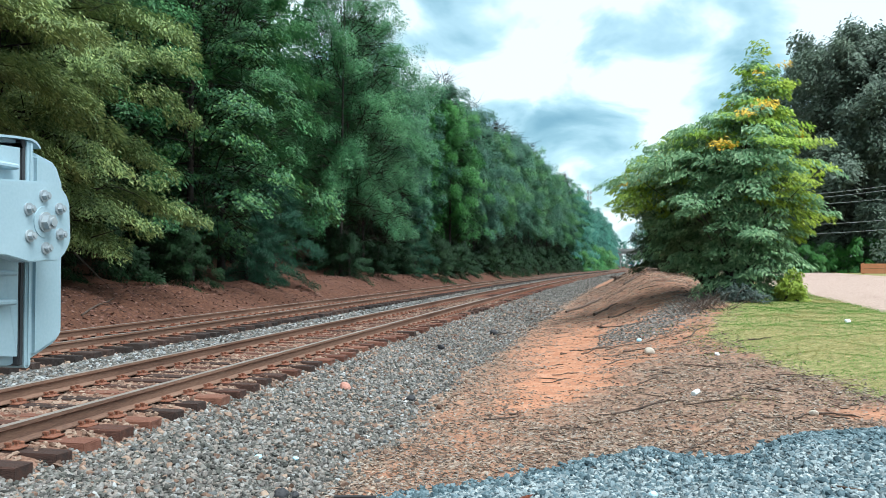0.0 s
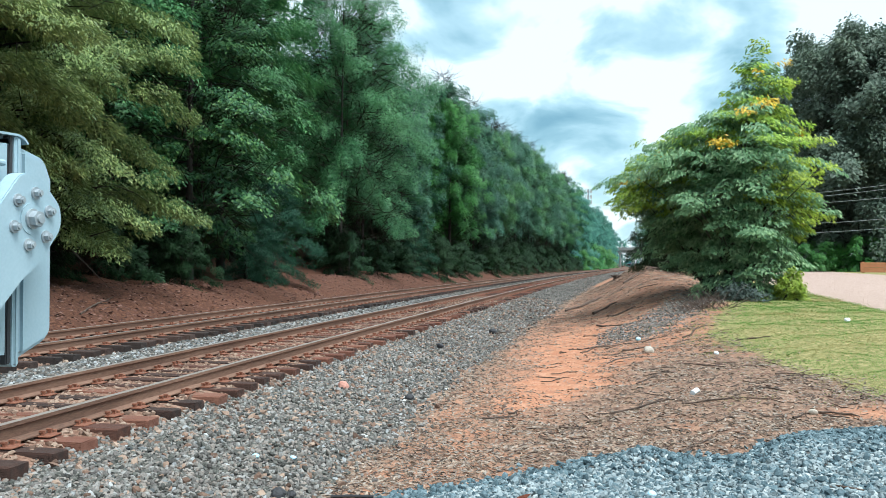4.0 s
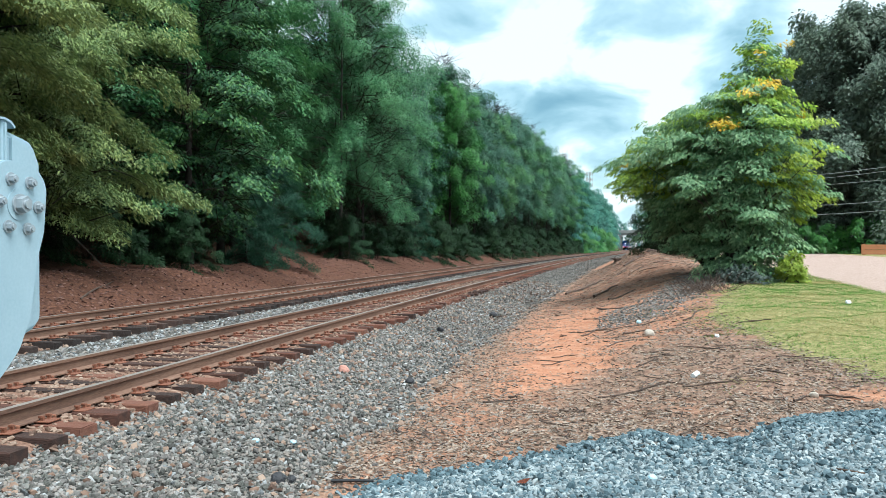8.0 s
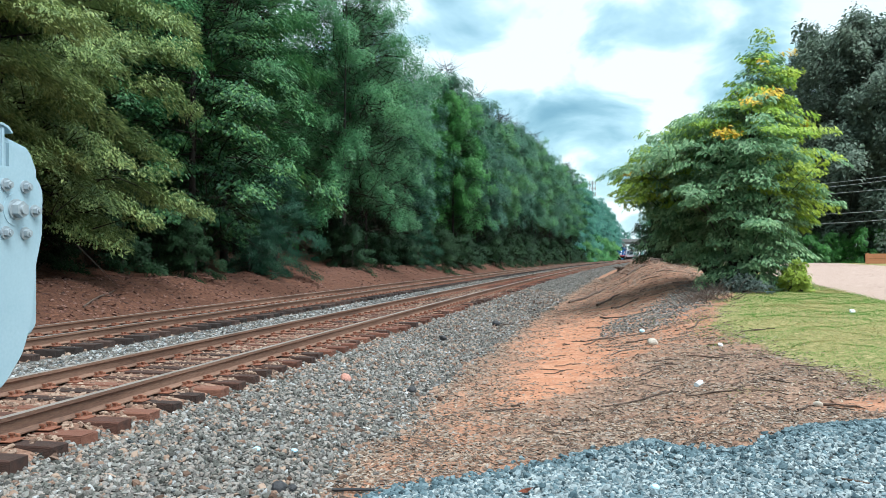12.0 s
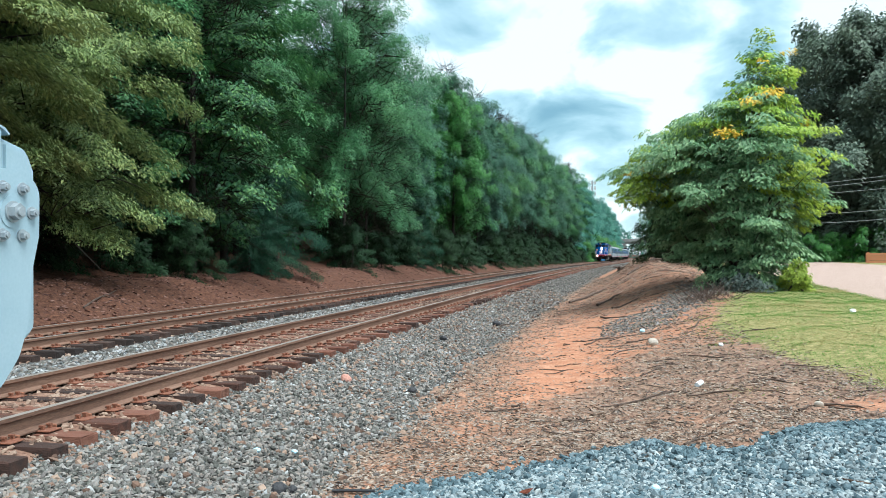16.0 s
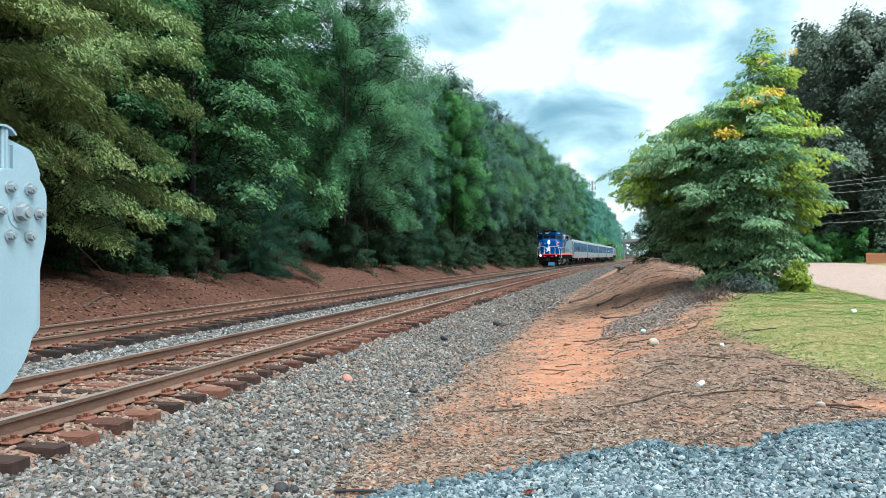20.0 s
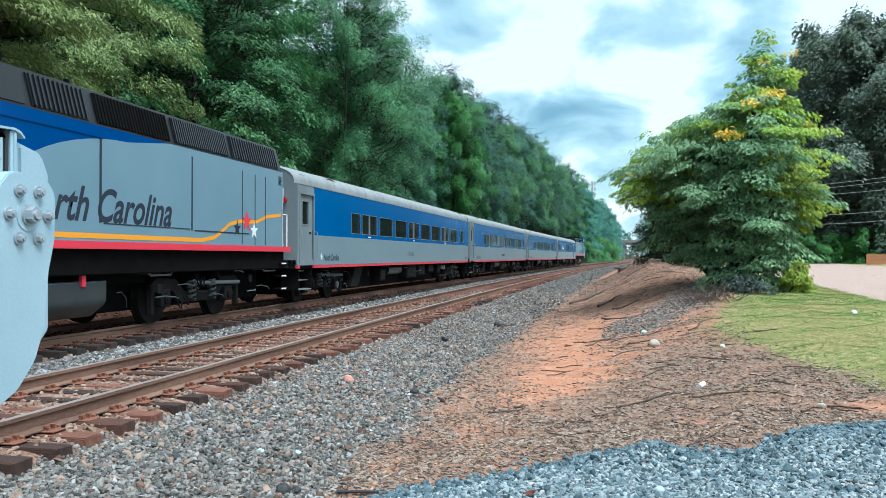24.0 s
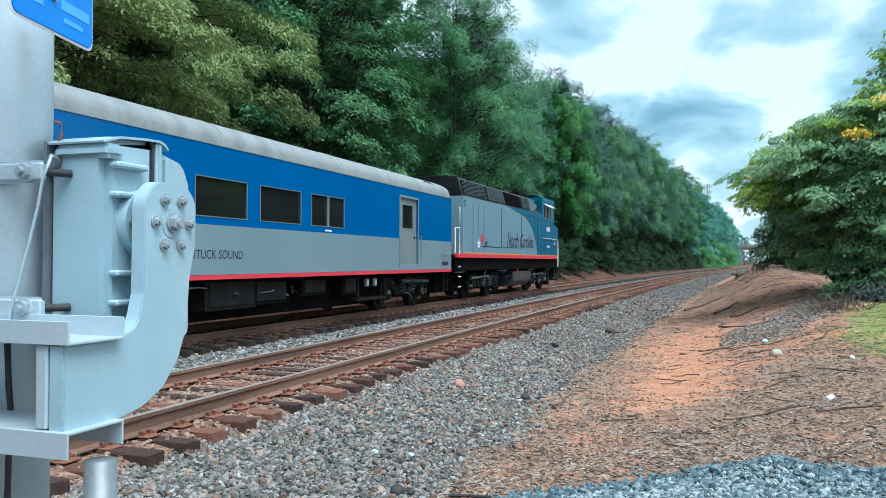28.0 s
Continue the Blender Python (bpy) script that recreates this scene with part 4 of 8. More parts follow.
    for u, s, sc in ((-15.7, 36.0, 0.95), (-15.9, 33.6, 0.8), (-15.8, 34.8, 0.65), (-15.6, 62.0, 0.8)):
        plant(K, u, s, sc, rng.uniform(0, 360), "dense dark green cedar sapling on the bank", "cedars on the bank")
    s = 113.0
    while s < 200:
        plant(mid[int(s) % 3], -18.0 + rng.uniform(-1.2, 1.0), s, rng.uniform(0.98, 1.16), rng.uniform(0, 360), "dense green tree far along the track", "far trees along the line")
        s += rng.uniform(7.5, 10.5)
    plant(A, -17.0, 188, 1.16, 40, "deep green tree where the dense wood ends", "far trees along the line")
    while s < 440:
        plant(far[1], -18.0 + rng.uniform(-1.5, 1), s, rng.uniform(0.90, 1.12), rng.uniform(0, 360), "haze-tinted blue-green tree far along the track", "far trees along the line")
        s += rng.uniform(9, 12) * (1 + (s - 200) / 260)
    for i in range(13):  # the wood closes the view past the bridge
        plant(far[1], -45 + i * 8.0 + rng.uniform(-2, 2), 505 + rng.uniform(-12, 25), rng.uniform(0.85, 1.1), rng.uniform(0, 360), "haze-tinted green tree far beyond the bridge", "far trees along the line")
    for i in range(9):  # creepers and shrubs at the foot of the far trees
        s = 205 + i * 14
        plant(S, -14.6 + rng.uniform(-0.8, 0.8), s, rng.uniform(1.6, 3.0), rng.uniform(0, 360), "bright green shrub at the foot of the far trees", "far shrubs along the line")
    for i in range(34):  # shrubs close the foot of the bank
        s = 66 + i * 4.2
        plant(T, -14.4 + rng.uniform(-0.5, 0.5) - 0.6 * (s < 100), s, rng.uniform(0.4, 0.75), rng.uniform(0, 360), "undergrowth bush below the trees, shade in its leaf colour", "undergrowth of the bank")
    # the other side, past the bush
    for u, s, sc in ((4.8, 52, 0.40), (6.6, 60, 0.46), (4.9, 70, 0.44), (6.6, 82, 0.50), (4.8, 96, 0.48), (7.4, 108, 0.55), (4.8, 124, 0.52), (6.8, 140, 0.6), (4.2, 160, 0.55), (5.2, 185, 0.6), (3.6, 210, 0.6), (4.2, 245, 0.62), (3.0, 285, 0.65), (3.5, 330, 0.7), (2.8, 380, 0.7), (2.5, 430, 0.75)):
        # beyond 200 m these too take the haze-coloured leaves
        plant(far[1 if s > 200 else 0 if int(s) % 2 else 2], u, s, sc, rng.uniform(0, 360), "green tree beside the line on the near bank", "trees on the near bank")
    for u, s, sc in ((3.0, 44, 0.75), (4.4, 40, 0.8), (3.7, 58, 0.85), (3.6, 76, 0.9), (3.4, 92, 0.95), (3.4, 112, 1.0)):
        plant(T, u, s, sc, rng.uniform(0, 360), "leafy shrub on the near bank", "shrubs on the near bank")
    for u, s, sc in ((16.4, 60, 0.95), (21.0, 64, 1.04), (17.8, 72, 1.04), (24.5, 58, 1.0), (13.2, 80, 0.82), (26.5, 72, 1.12), (9.8, 94, 0.7)):
        plant(R, u, s, sc, rng.uniform(0, 360), "large grey-green oak beyond the gravel road", "trees beyond the road")
    for u, s, sc in ((12.0, 56, 0.8), (13.6, 58, 0.9), (15.4, 56, 1.0), (17.5, 58, 0.7), (10.4, 60, 0.7)):
        plant(S, u, s, sc, rng.uniform(0, 360), "low bright green shrub at the far side of the road", "shrubs by the road")
    for u, s, sc in ((13, 66, 0.9), (16, 68, 1.0), (19.5, 66, 1.0), (23, 66, 0.95), (9.5, 70, 0.9), (18, 62, 0.7)):
        plant(T, u, s, sc, rng.uniform(0, 360), "dark leafy shrub below the oaks", "shrubs by the road")
    for k in (A, B, C, D, E, R, S, T, K, back, *mid, *far):
        for o in (*k.children_recursive, k):
            bpy.data.objects.remove(o)


forest()


def bush(seed, x, y, shape, boughs, n, label, mix, material=None, leaf=0.12, deep=0.85, fan=0.78, foot=0.0):
    """A many-stemmed bush: shape gives its reach to either side by height; mix: leaf kinds at the tips, with height and side limits and share."""
    rng = np.random.default_rng(seed)
    root = tagged(new("bush"), label, "bush", "bushes on the near bank")
    root.matrix_world = pose(x, y, ground_z(x, y) - 0.05)
    zs, left, right = (np.array(c, float) for c in zip(*shape))
    wide = np.interp(np.linspace(zs[0], zs[-1], 200), zs, right - left) ** 1.2
    heights = np.linspace(zs[0], zs[-1], 200)
    bm = bmesh.new()
    base, way, length, kind = [], [], [], []
    for i in range(boughs):
        z = rng.choice(heights, p=wide / wide.sum())
        a = rng.uniform(0, 2 * math.pi)
        lo, hi = np.interp(z, zs, left), np.interp(z, zs, right)
        mid, half = (lo + hi) / 2, (hi - lo) / 2
        reach = np.array([math.cos(a) * half, math.sin(a) * half * deep]) * (0.93 + 0.19 * math.sin(3 * a + 2.1 * z + seed) + 0.17 * math.sin(5.3 * z - 2 * a))
        f = rng.choice((rng.uniform(0.5, 1.0), rng.uniform(0.1, 0.55), rng.uniform(1.0, 1.14)), p=(0.8, 0.12, 0.08))
        s = fan * rng.uniform(0.6, 1.25) * min(1.0, 0.35 + half / 2)
        tip = np.array([mid + reach[0] * f, reach[1] * f, z])
        out = np.array([math.cos(a + rng.normal(0, 0.35)), math.sin(a + rng.normal(0, 0.35)), rng.normal(0.12, 0.12) + (0.5 if z > zs[-1] - 1.6 else 0.0)])
        b = tip - out * s * 0.75
        base.append(b); way.append(out); length.append(s)
        k = 0
        for j, (zlo, side, share, edge) in enumerate(m[2:] for m in mix):
            if z > zlo and f > edge and (side == 0 or tip[0] * side > 0.4) and rng.uniform() < share:
                k = j + 1
        kind.append(k)
        if i % 7 == 0:
            p0 = Vector((foot + mid * 0.15 + rng.normal(0, 0.12), rng.normal(0, 0.12), 0.0)); p2 = Vector(b)
            m1 = p0.lerp(p2, 0.5); m1.x *= 0.72; m1.y *= 0.72; m1.z += 0.12 * z
            tube(bm, [p0, m1, p2], [0.034, 0.020, 0.006], 5)
    part("stem", bm, M_BARK, root, smooth=True)
    base, way, length, kind = np.array(base), np.array(way), np.array(length), np.array(kind)
    for k, (name, m) in enumerate([("foliage", material or M_LEAF_BUSH)] + [c[:2] for c in mix]):
        g = kind == k
        if g.any():
            cnt = int(n * (length[g] ** 2).sum() / (length ** 2).sum())
            leafy(name, fans(rng, base[g], way[g], length[g], length[g] * 0.55, np.full(g.sum(), 0.045), cnt, leaf, droop=0.38, aspect=0.58, up=1.35, lean=1.0, tilt=0.32), m, root)
    return root


bush(21, 3.95, 24.6, [(0.1, -1.05, 1.25), (0.7, -1.0, 1.4), (1.6, -1.35, 1.7), (2.2, -1.8, 2.15), (3.0, -2.3, 2.1), (3.7, -2.7, 2.45), (4.3, -2.75, 2.7), (4.8, -2.3, 2.35), (5.4, -1.9, 1.7), (5.75, -0.9, 1.5), (6.0, -0.45, 1.5), (6.5, -0.3, 1.7), (7.1, -0.1, 1.2), (7.7, 0.25, 0.7)],
     700, 60000, "broad young tree with layered drooping green leaves and yellow tips",
     [("lime_leaves", M_LEAF_LIME, 2.0, 1, 0.50, 0.6), ("lime_leaves", M_LEAF_LIME, 4.6, 0, 0.40, 0.5), ("yellow_leaves", M_LEAF_YELLOW, 4.2, 0, 0.16, 0.88)])
bush(22, 2.2, 26.4, [(1.05, -0.4, 1.5), (1.6, -0.9, 1.5), (2.2, -1.3, 1.5), (2.8, -1.75, 1.5), (3.5, -2.05, 1.5), (4.1, -1.95, 1.5), (4.6, -1.45, 1.4), (5.1, -0.7, 1.2), (5.5, -0.1, 0.8)],
     330, 27000, "spreading bush with yellow-green tips beside the taller one",
     [("lime_leaves", M_LEAF_LIME, 2.6, 0, 0.75, 0.4), ("yellow_leaves", M_LEAF_YELLOW, 3.0, -1, 0.22, 0.88)], foot=1.3)
bush(23, 3.6, 23.3, [(0.05, -0.7, 0.9), (0.3, -0.8, 0.9), (0.6, -0.4, 0.6)], 60, 1900, "low leafy creeper at the foot of the tree", [], M_LEAF_CREEP, 0.09, fan=0.4)
bush(24, 5.1, 23.6, [(0.1, -0.5, 0.5), (0.5, -0.55, 0.6), (0.95, -0.3, 0.3)], 70, 2600, "low lime-green shoots at the foot of the tree", [], M_LEAF_LIME, 0.09, fan=0.4)


# ---- lettering ----
def lettering(name, words, material, parent, m, width=None, height=None, shear=0.0, bold=0.0, label=""):
    """Words in the built-in font as a thin mesh, centred at m, fitted to a width and a height."""
    cu = bpy.data.curves.new(name, "FONT")
    cu.body, cu.size, cu.extrude, cu.shear, cu.align_x, cu.resolution_u = words, 1.0, 0.0, shear, "CENTER", 5
    cu.offset = bold
    tmp = new(name, cu)
    me = bpy.data.meshes.new_from_object(tmp.evaluated_get(bpy.context.evaluated_depsgraph_get()))
    bpy.data.objects.remove(tmp)
    co = np.array([v.co for v in me.vertices])
    lo, hi = co.min(0), co.max(0)
    sx = width / (hi[0] - lo[0]) if width else 1.0
    sy = height / (hi[1] - lo[1]) if height else sx
    if not width:
        sx = sy
    me.transform(Matrix.Diagonal((sx, sy, 1, 1)) @ Matrix.Translation(-Vector(((lo[0] + hi[0]) / 2, (lo[1] + hi[1]) / 2, 0))))
    me.materials.clear(); me.materials.append(material)
    ob = new(name, me)
    ob.parent, ob.matrix_local = parent, m
    if label:
        ob["label"] = label
    return ob


def facing(side, x, y, z):
    """Pose on a side wall: words run so that they read from outside."""
    r = Matrix(((0, 0, 1), (1, 0, 0), (0, 1, 0))) if side > 0 else Matrix(((0, 0, -1), (-1, 0, 0), (0, 1, 0)))
    return Matrix.Translation((x, y, z)) @ r.to_4x4()


# ---- the crossing gate ----
M_ALU = mat("cast_aluminium", [(0.295, 0.42, 0.48), (0.37, 0.495, 0.555)], 0.45, 5, 120, 0.08, metal=0.12, dist=0.002)
M_GALV = mat("galvanised_steel", [(0.40, 0.475, 0.52), (0.50, 0.575, 0.62)], 0.42, 5, 80, 0.04, metal=0.3, dist=0.003)
M_DULL = mat("dull_zinc", [(0.14, 0.16, 0.17), (0.21, 0.235, 0.245)], 0.5, 14, 80, 0.06, metal=0.4, dist=0.003)
M_BOLT = mat("plated_bolt", [(0.27, 0.31, 0.34), (0.38, 0.42, 0.44)], 0.4, 20, 90, 0.03, metal=0.3)
M_RUBBER = plain("gasket_rubber", (0.03, 0.032, 0.036), 0.7)
M_SIGN = mat("sign_blue", [(0.0, 0.20, 0.72), (0.0, 0.24, 0.80)], 0.35, 5, 60, 0.02)
M_WHITE = plain("white_vinyl", (0.75, 0.78, 0.8), 0.45)
M_SIGNTEXT = plain("sign_pale_letters", (0.10, 0.42, 0.85), 0.45)
M_COPPER = plain("orange_wire", (0.30, 0.09, 0.04), 0.6)
PX, PY, PZ = -1.41, 1.738, 1.476   # the lever's pivot


def rounded(pts, r, n=5):
    """Outline with rounded corners; r: one radius, or one for each corner."""
    out = []
    k = len(pts)
    for i in range(k):
        p, a, b = Vector(pts[i]), Vector(pts[i - 1]), Vector(pts[(i + 1) % k])
        rr = r[i] if isinstance(r, (list, tuple)) else r
        if rr <= 0:
            out.append(tuple(p)); continue
        u, v = (a - p).normalized(), (b - p).normalized()
        d = rr / math.tan(u.angle(v) / 2)
        d = min(d, (a - p).length * 0.49, (b - p).length * 0.49)
        s, e = p + u * d, p + v * d
        for j in range(n + 1):
            t = j / n
            out.append(tuple(s * (1 - t) ** 2 + p * 2 * t * (1 - t) + e * t * t))
    return out


def soft_prism(pts, x0, x1, axis, bevel, seg=2):
    bm = bmesh.new()
    fs = prism(bm, pts, x0, x1, axis)
    es = list({e for f in fs[:2] for e in f.edges})
    bmesh.ops.bevel(bm, geom=es, offset=bevel, segments=seg, affect="EDGES")
    return bm


def hex_bolt(parent, name, x, y, z, r, h, washer=1.5, label=""):
    bm = bmesh.new()
    cyl(bm, (x, y, z), (x + h * 0.22, y, z), r * washer, 18)
    cyl(bm, (x + h * 0.22, y, z), (x + h * 0.8, y, z), r, 6)
    cyl(bm, (x + h * 0.8, y, z), (x + h, y, z), r * 0.55, 12)
    part(name, bm, M_BOLT, parent, label)


def crossing_gate():
    gx, gy = -1.776, 1.64
    gz = ground_z(gx, gy)
    root = tagged(new("crossing_gate"), "silver level-crossing gate mechanism bolted to an aluminium mast", "crossing gate")
    root.matrix_world = pose(gx, gy, gz)

    def at(bm):
        bmesh.ops.translate(bm, verts=bm.verts[:], vec=(-gx, -gy, -gz))
        return bm

    bm = bmesh.new(); cyl(bm, (gx - 0.065, gy, gz - 0.05), (gx - 0.065, gy, 4.2), 0.094, 40)
    part("mast", at(bm), M_GALV, root, "brushed aluminium mast", smooth=True)
    bm = bmesh.new(); box(bm, gx - 0.255, gx + 0.125, gy - 0.19, gy + 0.19, gz - 0.05, gz + 0.05, 0.01); cyl(bm, (gx - 0.065, gy, gz), (gx - 0.065, gy, gz + 0.28), 0.12, 24, 0.085)
    part("mast_base", at(bm), M_GALV, root)
    # housing: main case and the cover on its far side
    x0, x1, ya, yb = -1.705, -1.515, 1.615, 1.790
    bm = soft_prism(rounded([(ya, 1.165), (ya, 1.655), (ya + 0.03, 1.695), (yb + 0.011, 1.70), (yb + 0.011, 1.098), (ya + 0.05, 1.115)], [0.03, 0.03, 0.02, 0.01, 0.03, 0.03]), x0, x1, "x", 0.024, 4)
    case = part("housing", at(bm), M_ALU, root, "cast aluminium gear housing")
    bm = soft_prism(rounded([(yb, 1.70), (yb + 0.017, 1.70), (yb + 0.017, 1.10), (yb, 1.098)], 0.004), x0 + 0.004, x1 - 0.006, "x", 0.003)
    part("gasket", at(bm), M_RUBBER, case, "dark rubber gasket")
    bm = soft_prism(rounded([(yb + 0.017, 1.700), (yb + 0.040, 1.700), (yb + 0.040, 1.09), (yb + 0.017, 1.09)], [0.01, 0.02, 0.02, 0.01]), x0 - 0.002, x1 + 0.003, "x", 0.007, 3)
    part("cover_flange", at(bm), M_ALU, case)
    bm = soft_prism(rounded([(yb + 0.040, 1.678), (yb + 0.145, 1.655), (yb + 0.174, 1.60), (yb + 0.178, 1.155), (yb + 0.04, 1.105)], [0.0, 0.03, 0.03, 0.05, 0.0], 6), x0, x1 - 0.002, "x", 0.016, 3)
    part("cover", at(bm), M_ALU, case, "rounded cast cover")
    bm = bmesh.new(); prism(bm, [(ya - 0.012, 1.672), (ya + 0.05, 1.690), (yb - 0.03, 1.698), (yb + 0.025, 1.700), (yb + 0.045, 1.694), (yb + 0.060, 1.682), (yb + 0.063, 1.686), (yb + 0.048, 1.700), (yb + 0.026, 1.706), (yb - 0.03, 1.704), (ya + 0.05, 1.696), (ya - 0.014, 1.677)], x0 - 0.01, x1 + 0.004, "x")
    part("rain_hood", at(bm), M_ALU, case)
    bm = bmesh.new()   # raised top rib, side ribs and bearing bosses
    box(bm, x0 + 0.03, x1 + 0.02, ya - 0.012, ya + 0.05, 1.635, 1.672, 0.012, 2)
    part("rib", at(bm), M_ALU, case)
    for z in (1.62, 1.545, 1.345, 1.27):
        bm = bmesh.new(); box(bm, x1 - 0.005, x1 + 0.028, ya + 0.012, yb - 0.045, z - 0.008, z + 0.008, 0.005)
        part("rib", at(bm), M_ALU, case)
    bm = bmesh.new(); cyl(bm, (x1 - 0.01, PY, PZ), (x1 + 0.032, PY, PZ), 0.088, 32); part("bearing_flange", at(bm), M_ALU, case, smooth=False)
    bm = bmesh.new(); cyl(bm, (x1, PY, PZ), (x1 + 0.055, PY, PZ), 0.064, 32); part("bearing_cap", at(bm), M_RUBBER, case)
    bm = bmesh.new(); cyl(bm, (x1, PY, PZ), (PX - 0.03, PY, PZ), 0.032, 20); part("shaft", at(bm), M_BOLT, case)
    for k in range(6):
        a = k * math.pi / 3
        bm = bmesh.new(); cyl(bm, (x1 + 0.02, PY + 0.072 * math.cos(a), PZ + 0.072 * math.sin(a)), (x1 + 0.036, PY + 0.072 * math.cos(a), PZ + 0.072 * math.sin(a)), 0.007, 6)
        part("screw", at(bm), M_BOLT, case)
    # mounting plate and clamps on the mast
    bm = bmesh.new(); box(bm, -1.700, -1.690, 1.60, 1.78, 1.12, 1.68); part("mounting_plate", at(bm), M_DULL, root)
    for z in (PZ + 0.122, PZ - 0.218):
        bm = bmesh.new(); box(bm, -1.90, -1.640, 1.535, 1.56, z - 0.028, z + 0.028, 0.01, 3)
        cl = part("clamp", at(bm), M_GALV, root, "galvanised clamp bar with bolts")
        bm = bmesh.new(); cyl(bm, (-1.655, 1.55, z), (-1.625, 1.615, z), 0.010, 12); part("threaded_rod", at(bm), M_RUBBER, cl)
        bm = bmesh.new(); cyl(bm, (-1.69, 1.536, z), (-1.69, 1.520, z), 0.020, 6); cyl(bm, (-1.69, 1.522, z), (-1.69, 1.508, z), 0.010, 12)
        part("nut", at(bm), M_BOLT, cl)
        bm = bmesh.new(); cyl(bm, (-1.69, 1.5355, z), (-1.69, 1.533, z), 0.027, 24); part("washer", at(bm), M_GALV, cl)
    # black strip put in for the dark gap between mast and housing
    bm = bmesh.new(); box(bm, -1.712, -1.704, 1.612, 1.62, 1.05, 1.66); part("seal_strip", at(bm), M_RUBBER, root)
    bm = bmesh.new(); cyl(bm, (-1.672, 1.614, 1.63), (-1.672, 1.595, 1.63), 0.02, 16); part("cable_gland", at(bm), M_DULL, root)
    bm = bmesh.new(); tube(bm, [(-1.660, 1.60, 1.635), (-1.640, 1.565, 1.638), (-1.628, 1.545, 1.618), (-1.641, 1.54, 1.574), (-1.657, 1.54, 1.504), (-1.677, 1.535, 1.42), (-1.691, 1.53, 1.364), (-1.712, 1.525, 1.287), (-1.725, 1.525, 1.244), (-1.738, 1.53, 1.165)], 0.0042, 7)
    part("cable", at(bm), M_GALV, root, "thin steel-sheathed cable", smooth=True)
    bm = bmesh.new(); tube(bm, [(-1.738, 1.53, 1.17), (-1.736, 1.535, 1.06), (-1.728, 1.535, 0.98), (-1.735, 1.535, 0.88), (-1.738, 1.535, 0.77), (-1.745, 1.54, 0.5), (-1.75, 1.54, gz)], 0.008, 7)
    part("black_cable", at(bm), M_RUBBER, root, smooth=True)
    bm = bmesh.new(); tube(bm, [(-1.705, 1.64, 1.67), (-1.68, 1.64, 1.705), (-1.685, 1.64, 1.735), (-1.705, 1.64, 1.74)], 0.004, 7)
    part("wire_loop", at(bm), M_COPPER, root, "orange wire loop", smooth=True)
    bm = bmesh.new(); cyl(bm, (-1.375, 1.45, gz - 0.02), (-1.375, 1.45, 0.93), 0.035, 24); part("conduit", at(bm), M_DULL, root, "grey steel conduit", smooth=True)
    # blue notice plate on the mast, its lower corner in view
    sign_m = pose(-1.515, 1.445, 2.055, 0, 0, 14.5)
    w, h = 0.345, 0.31
    bm = soft_prism(rounded([(-w / 2, -h / 2), (w / 2, -h / 2), (w / 2, h / 2), (-w / 2, h / 2)], 0.03), -0.002, 0.0, "x", 0.0006, 1)
    sign = part("notice_plate", bm, M_WHITE, root, "blue emergency notice plate with a white edge")
    sign.matrix_local = pose(-gx, -gy, -gz) @ sign_m
    bm = soft_prism(rounded([(-w / 2 + 0.007, -h / 2 + 0.007), (w / 2 - 0.007, -h / 2 + 0.007), (w / 2 - 0.007, h / 2 - 0.007), (-w / 2 + 0.007, h / 2 - 0.007)], 0.026), 0.0, 0.003, "x", 0.0006, 1)
    part("sign_face", bm, M_SIGN, sign)
    lettering("inscription", "X-ING", M_SIGNTEXT, sign, facing(1, 0.0036, -0.105, -0.048), 0.105, 0.032)
    for y, z, ww, hh in ((0.055, -0.022, 0.155, 0.030), (0.085, -0.078, 0.125, 0.024), (-0.075, -0.098, 0.045, 0.014), (0.075, -0.112, 0.085, 0.012), (0.0, 0.03, 0.27, 0.028), (0.0, 0.085, 0.27, 0.032)):
        bm = bmesh.new(); box(bm, 0.0031, 0.0042, y - ww / 2, y + ww / 2, z - hh / 2, z + hh / 2); part("text_bar", bm, M_SIGNTEXT, sign)
    bm = bmesh.new(); cyl(bm, (0, -0.01, -0.075), (0.012, -0.01, -0.075), 0.008, 6); part("sign_bolt", bm, M_BOLT, sign)
    bm = bmesh.new(); box(bm, -1.72, -1.525, 1.50, 1.54, 2.03, 2.07, 0.003); part("sign_bracket", at(bm), M_GALV, root)
    # the lever, which swings about the shaft
    lever = soft_prism(rounded([(-0.104, 0.0), (-0.104, 0.06), (-0.06, 0.104), (0.06, 0.104), (0.102, 0.06), (0.100, -0.06), (0.078, -0.14), (0.064, -0.28), (0.03, -0.36), (-0.03, -0.425), (-0.11, -0.462), (-0.24, -0.485), (-0.362, -0.485), (-0.362, -0.286), (-0.20, -0.284), (-0.128, -0.262), (-0.106, -0.18)],
                                [0, 0.06, 0.06, 0.06, 0.06, 0.05, 0.1, 0.1, 0.08, 0.08, 0.08, 0.1, 0.004, 0.004, 0.06, 0.06, 0.06], 4), -0.042, 0.0, "x", 0.003, 2)
    arm = part("lever", lever, M_ALU, root, "curved silver lever plate with a ring of bolts")
    bm = bmesh.new(); cyl(bm, (-0.001, 0, 0), (0.002, 0, 0), 0.040, 32); part("hub_ring", bm, M_ALU, arm)
    hex_bolt(arm, "hub_nut", 0.0, 0, 0, 0.021, 0.030, 1.25, "large hub nut")
    for k in range(6):
        a = math.radians(k * 60)
        hex_bolt(arm, "bolt", 0.0, 0.067 * math.cos(a), 0.067 * math.sin(a), 0.0108, 0.020)

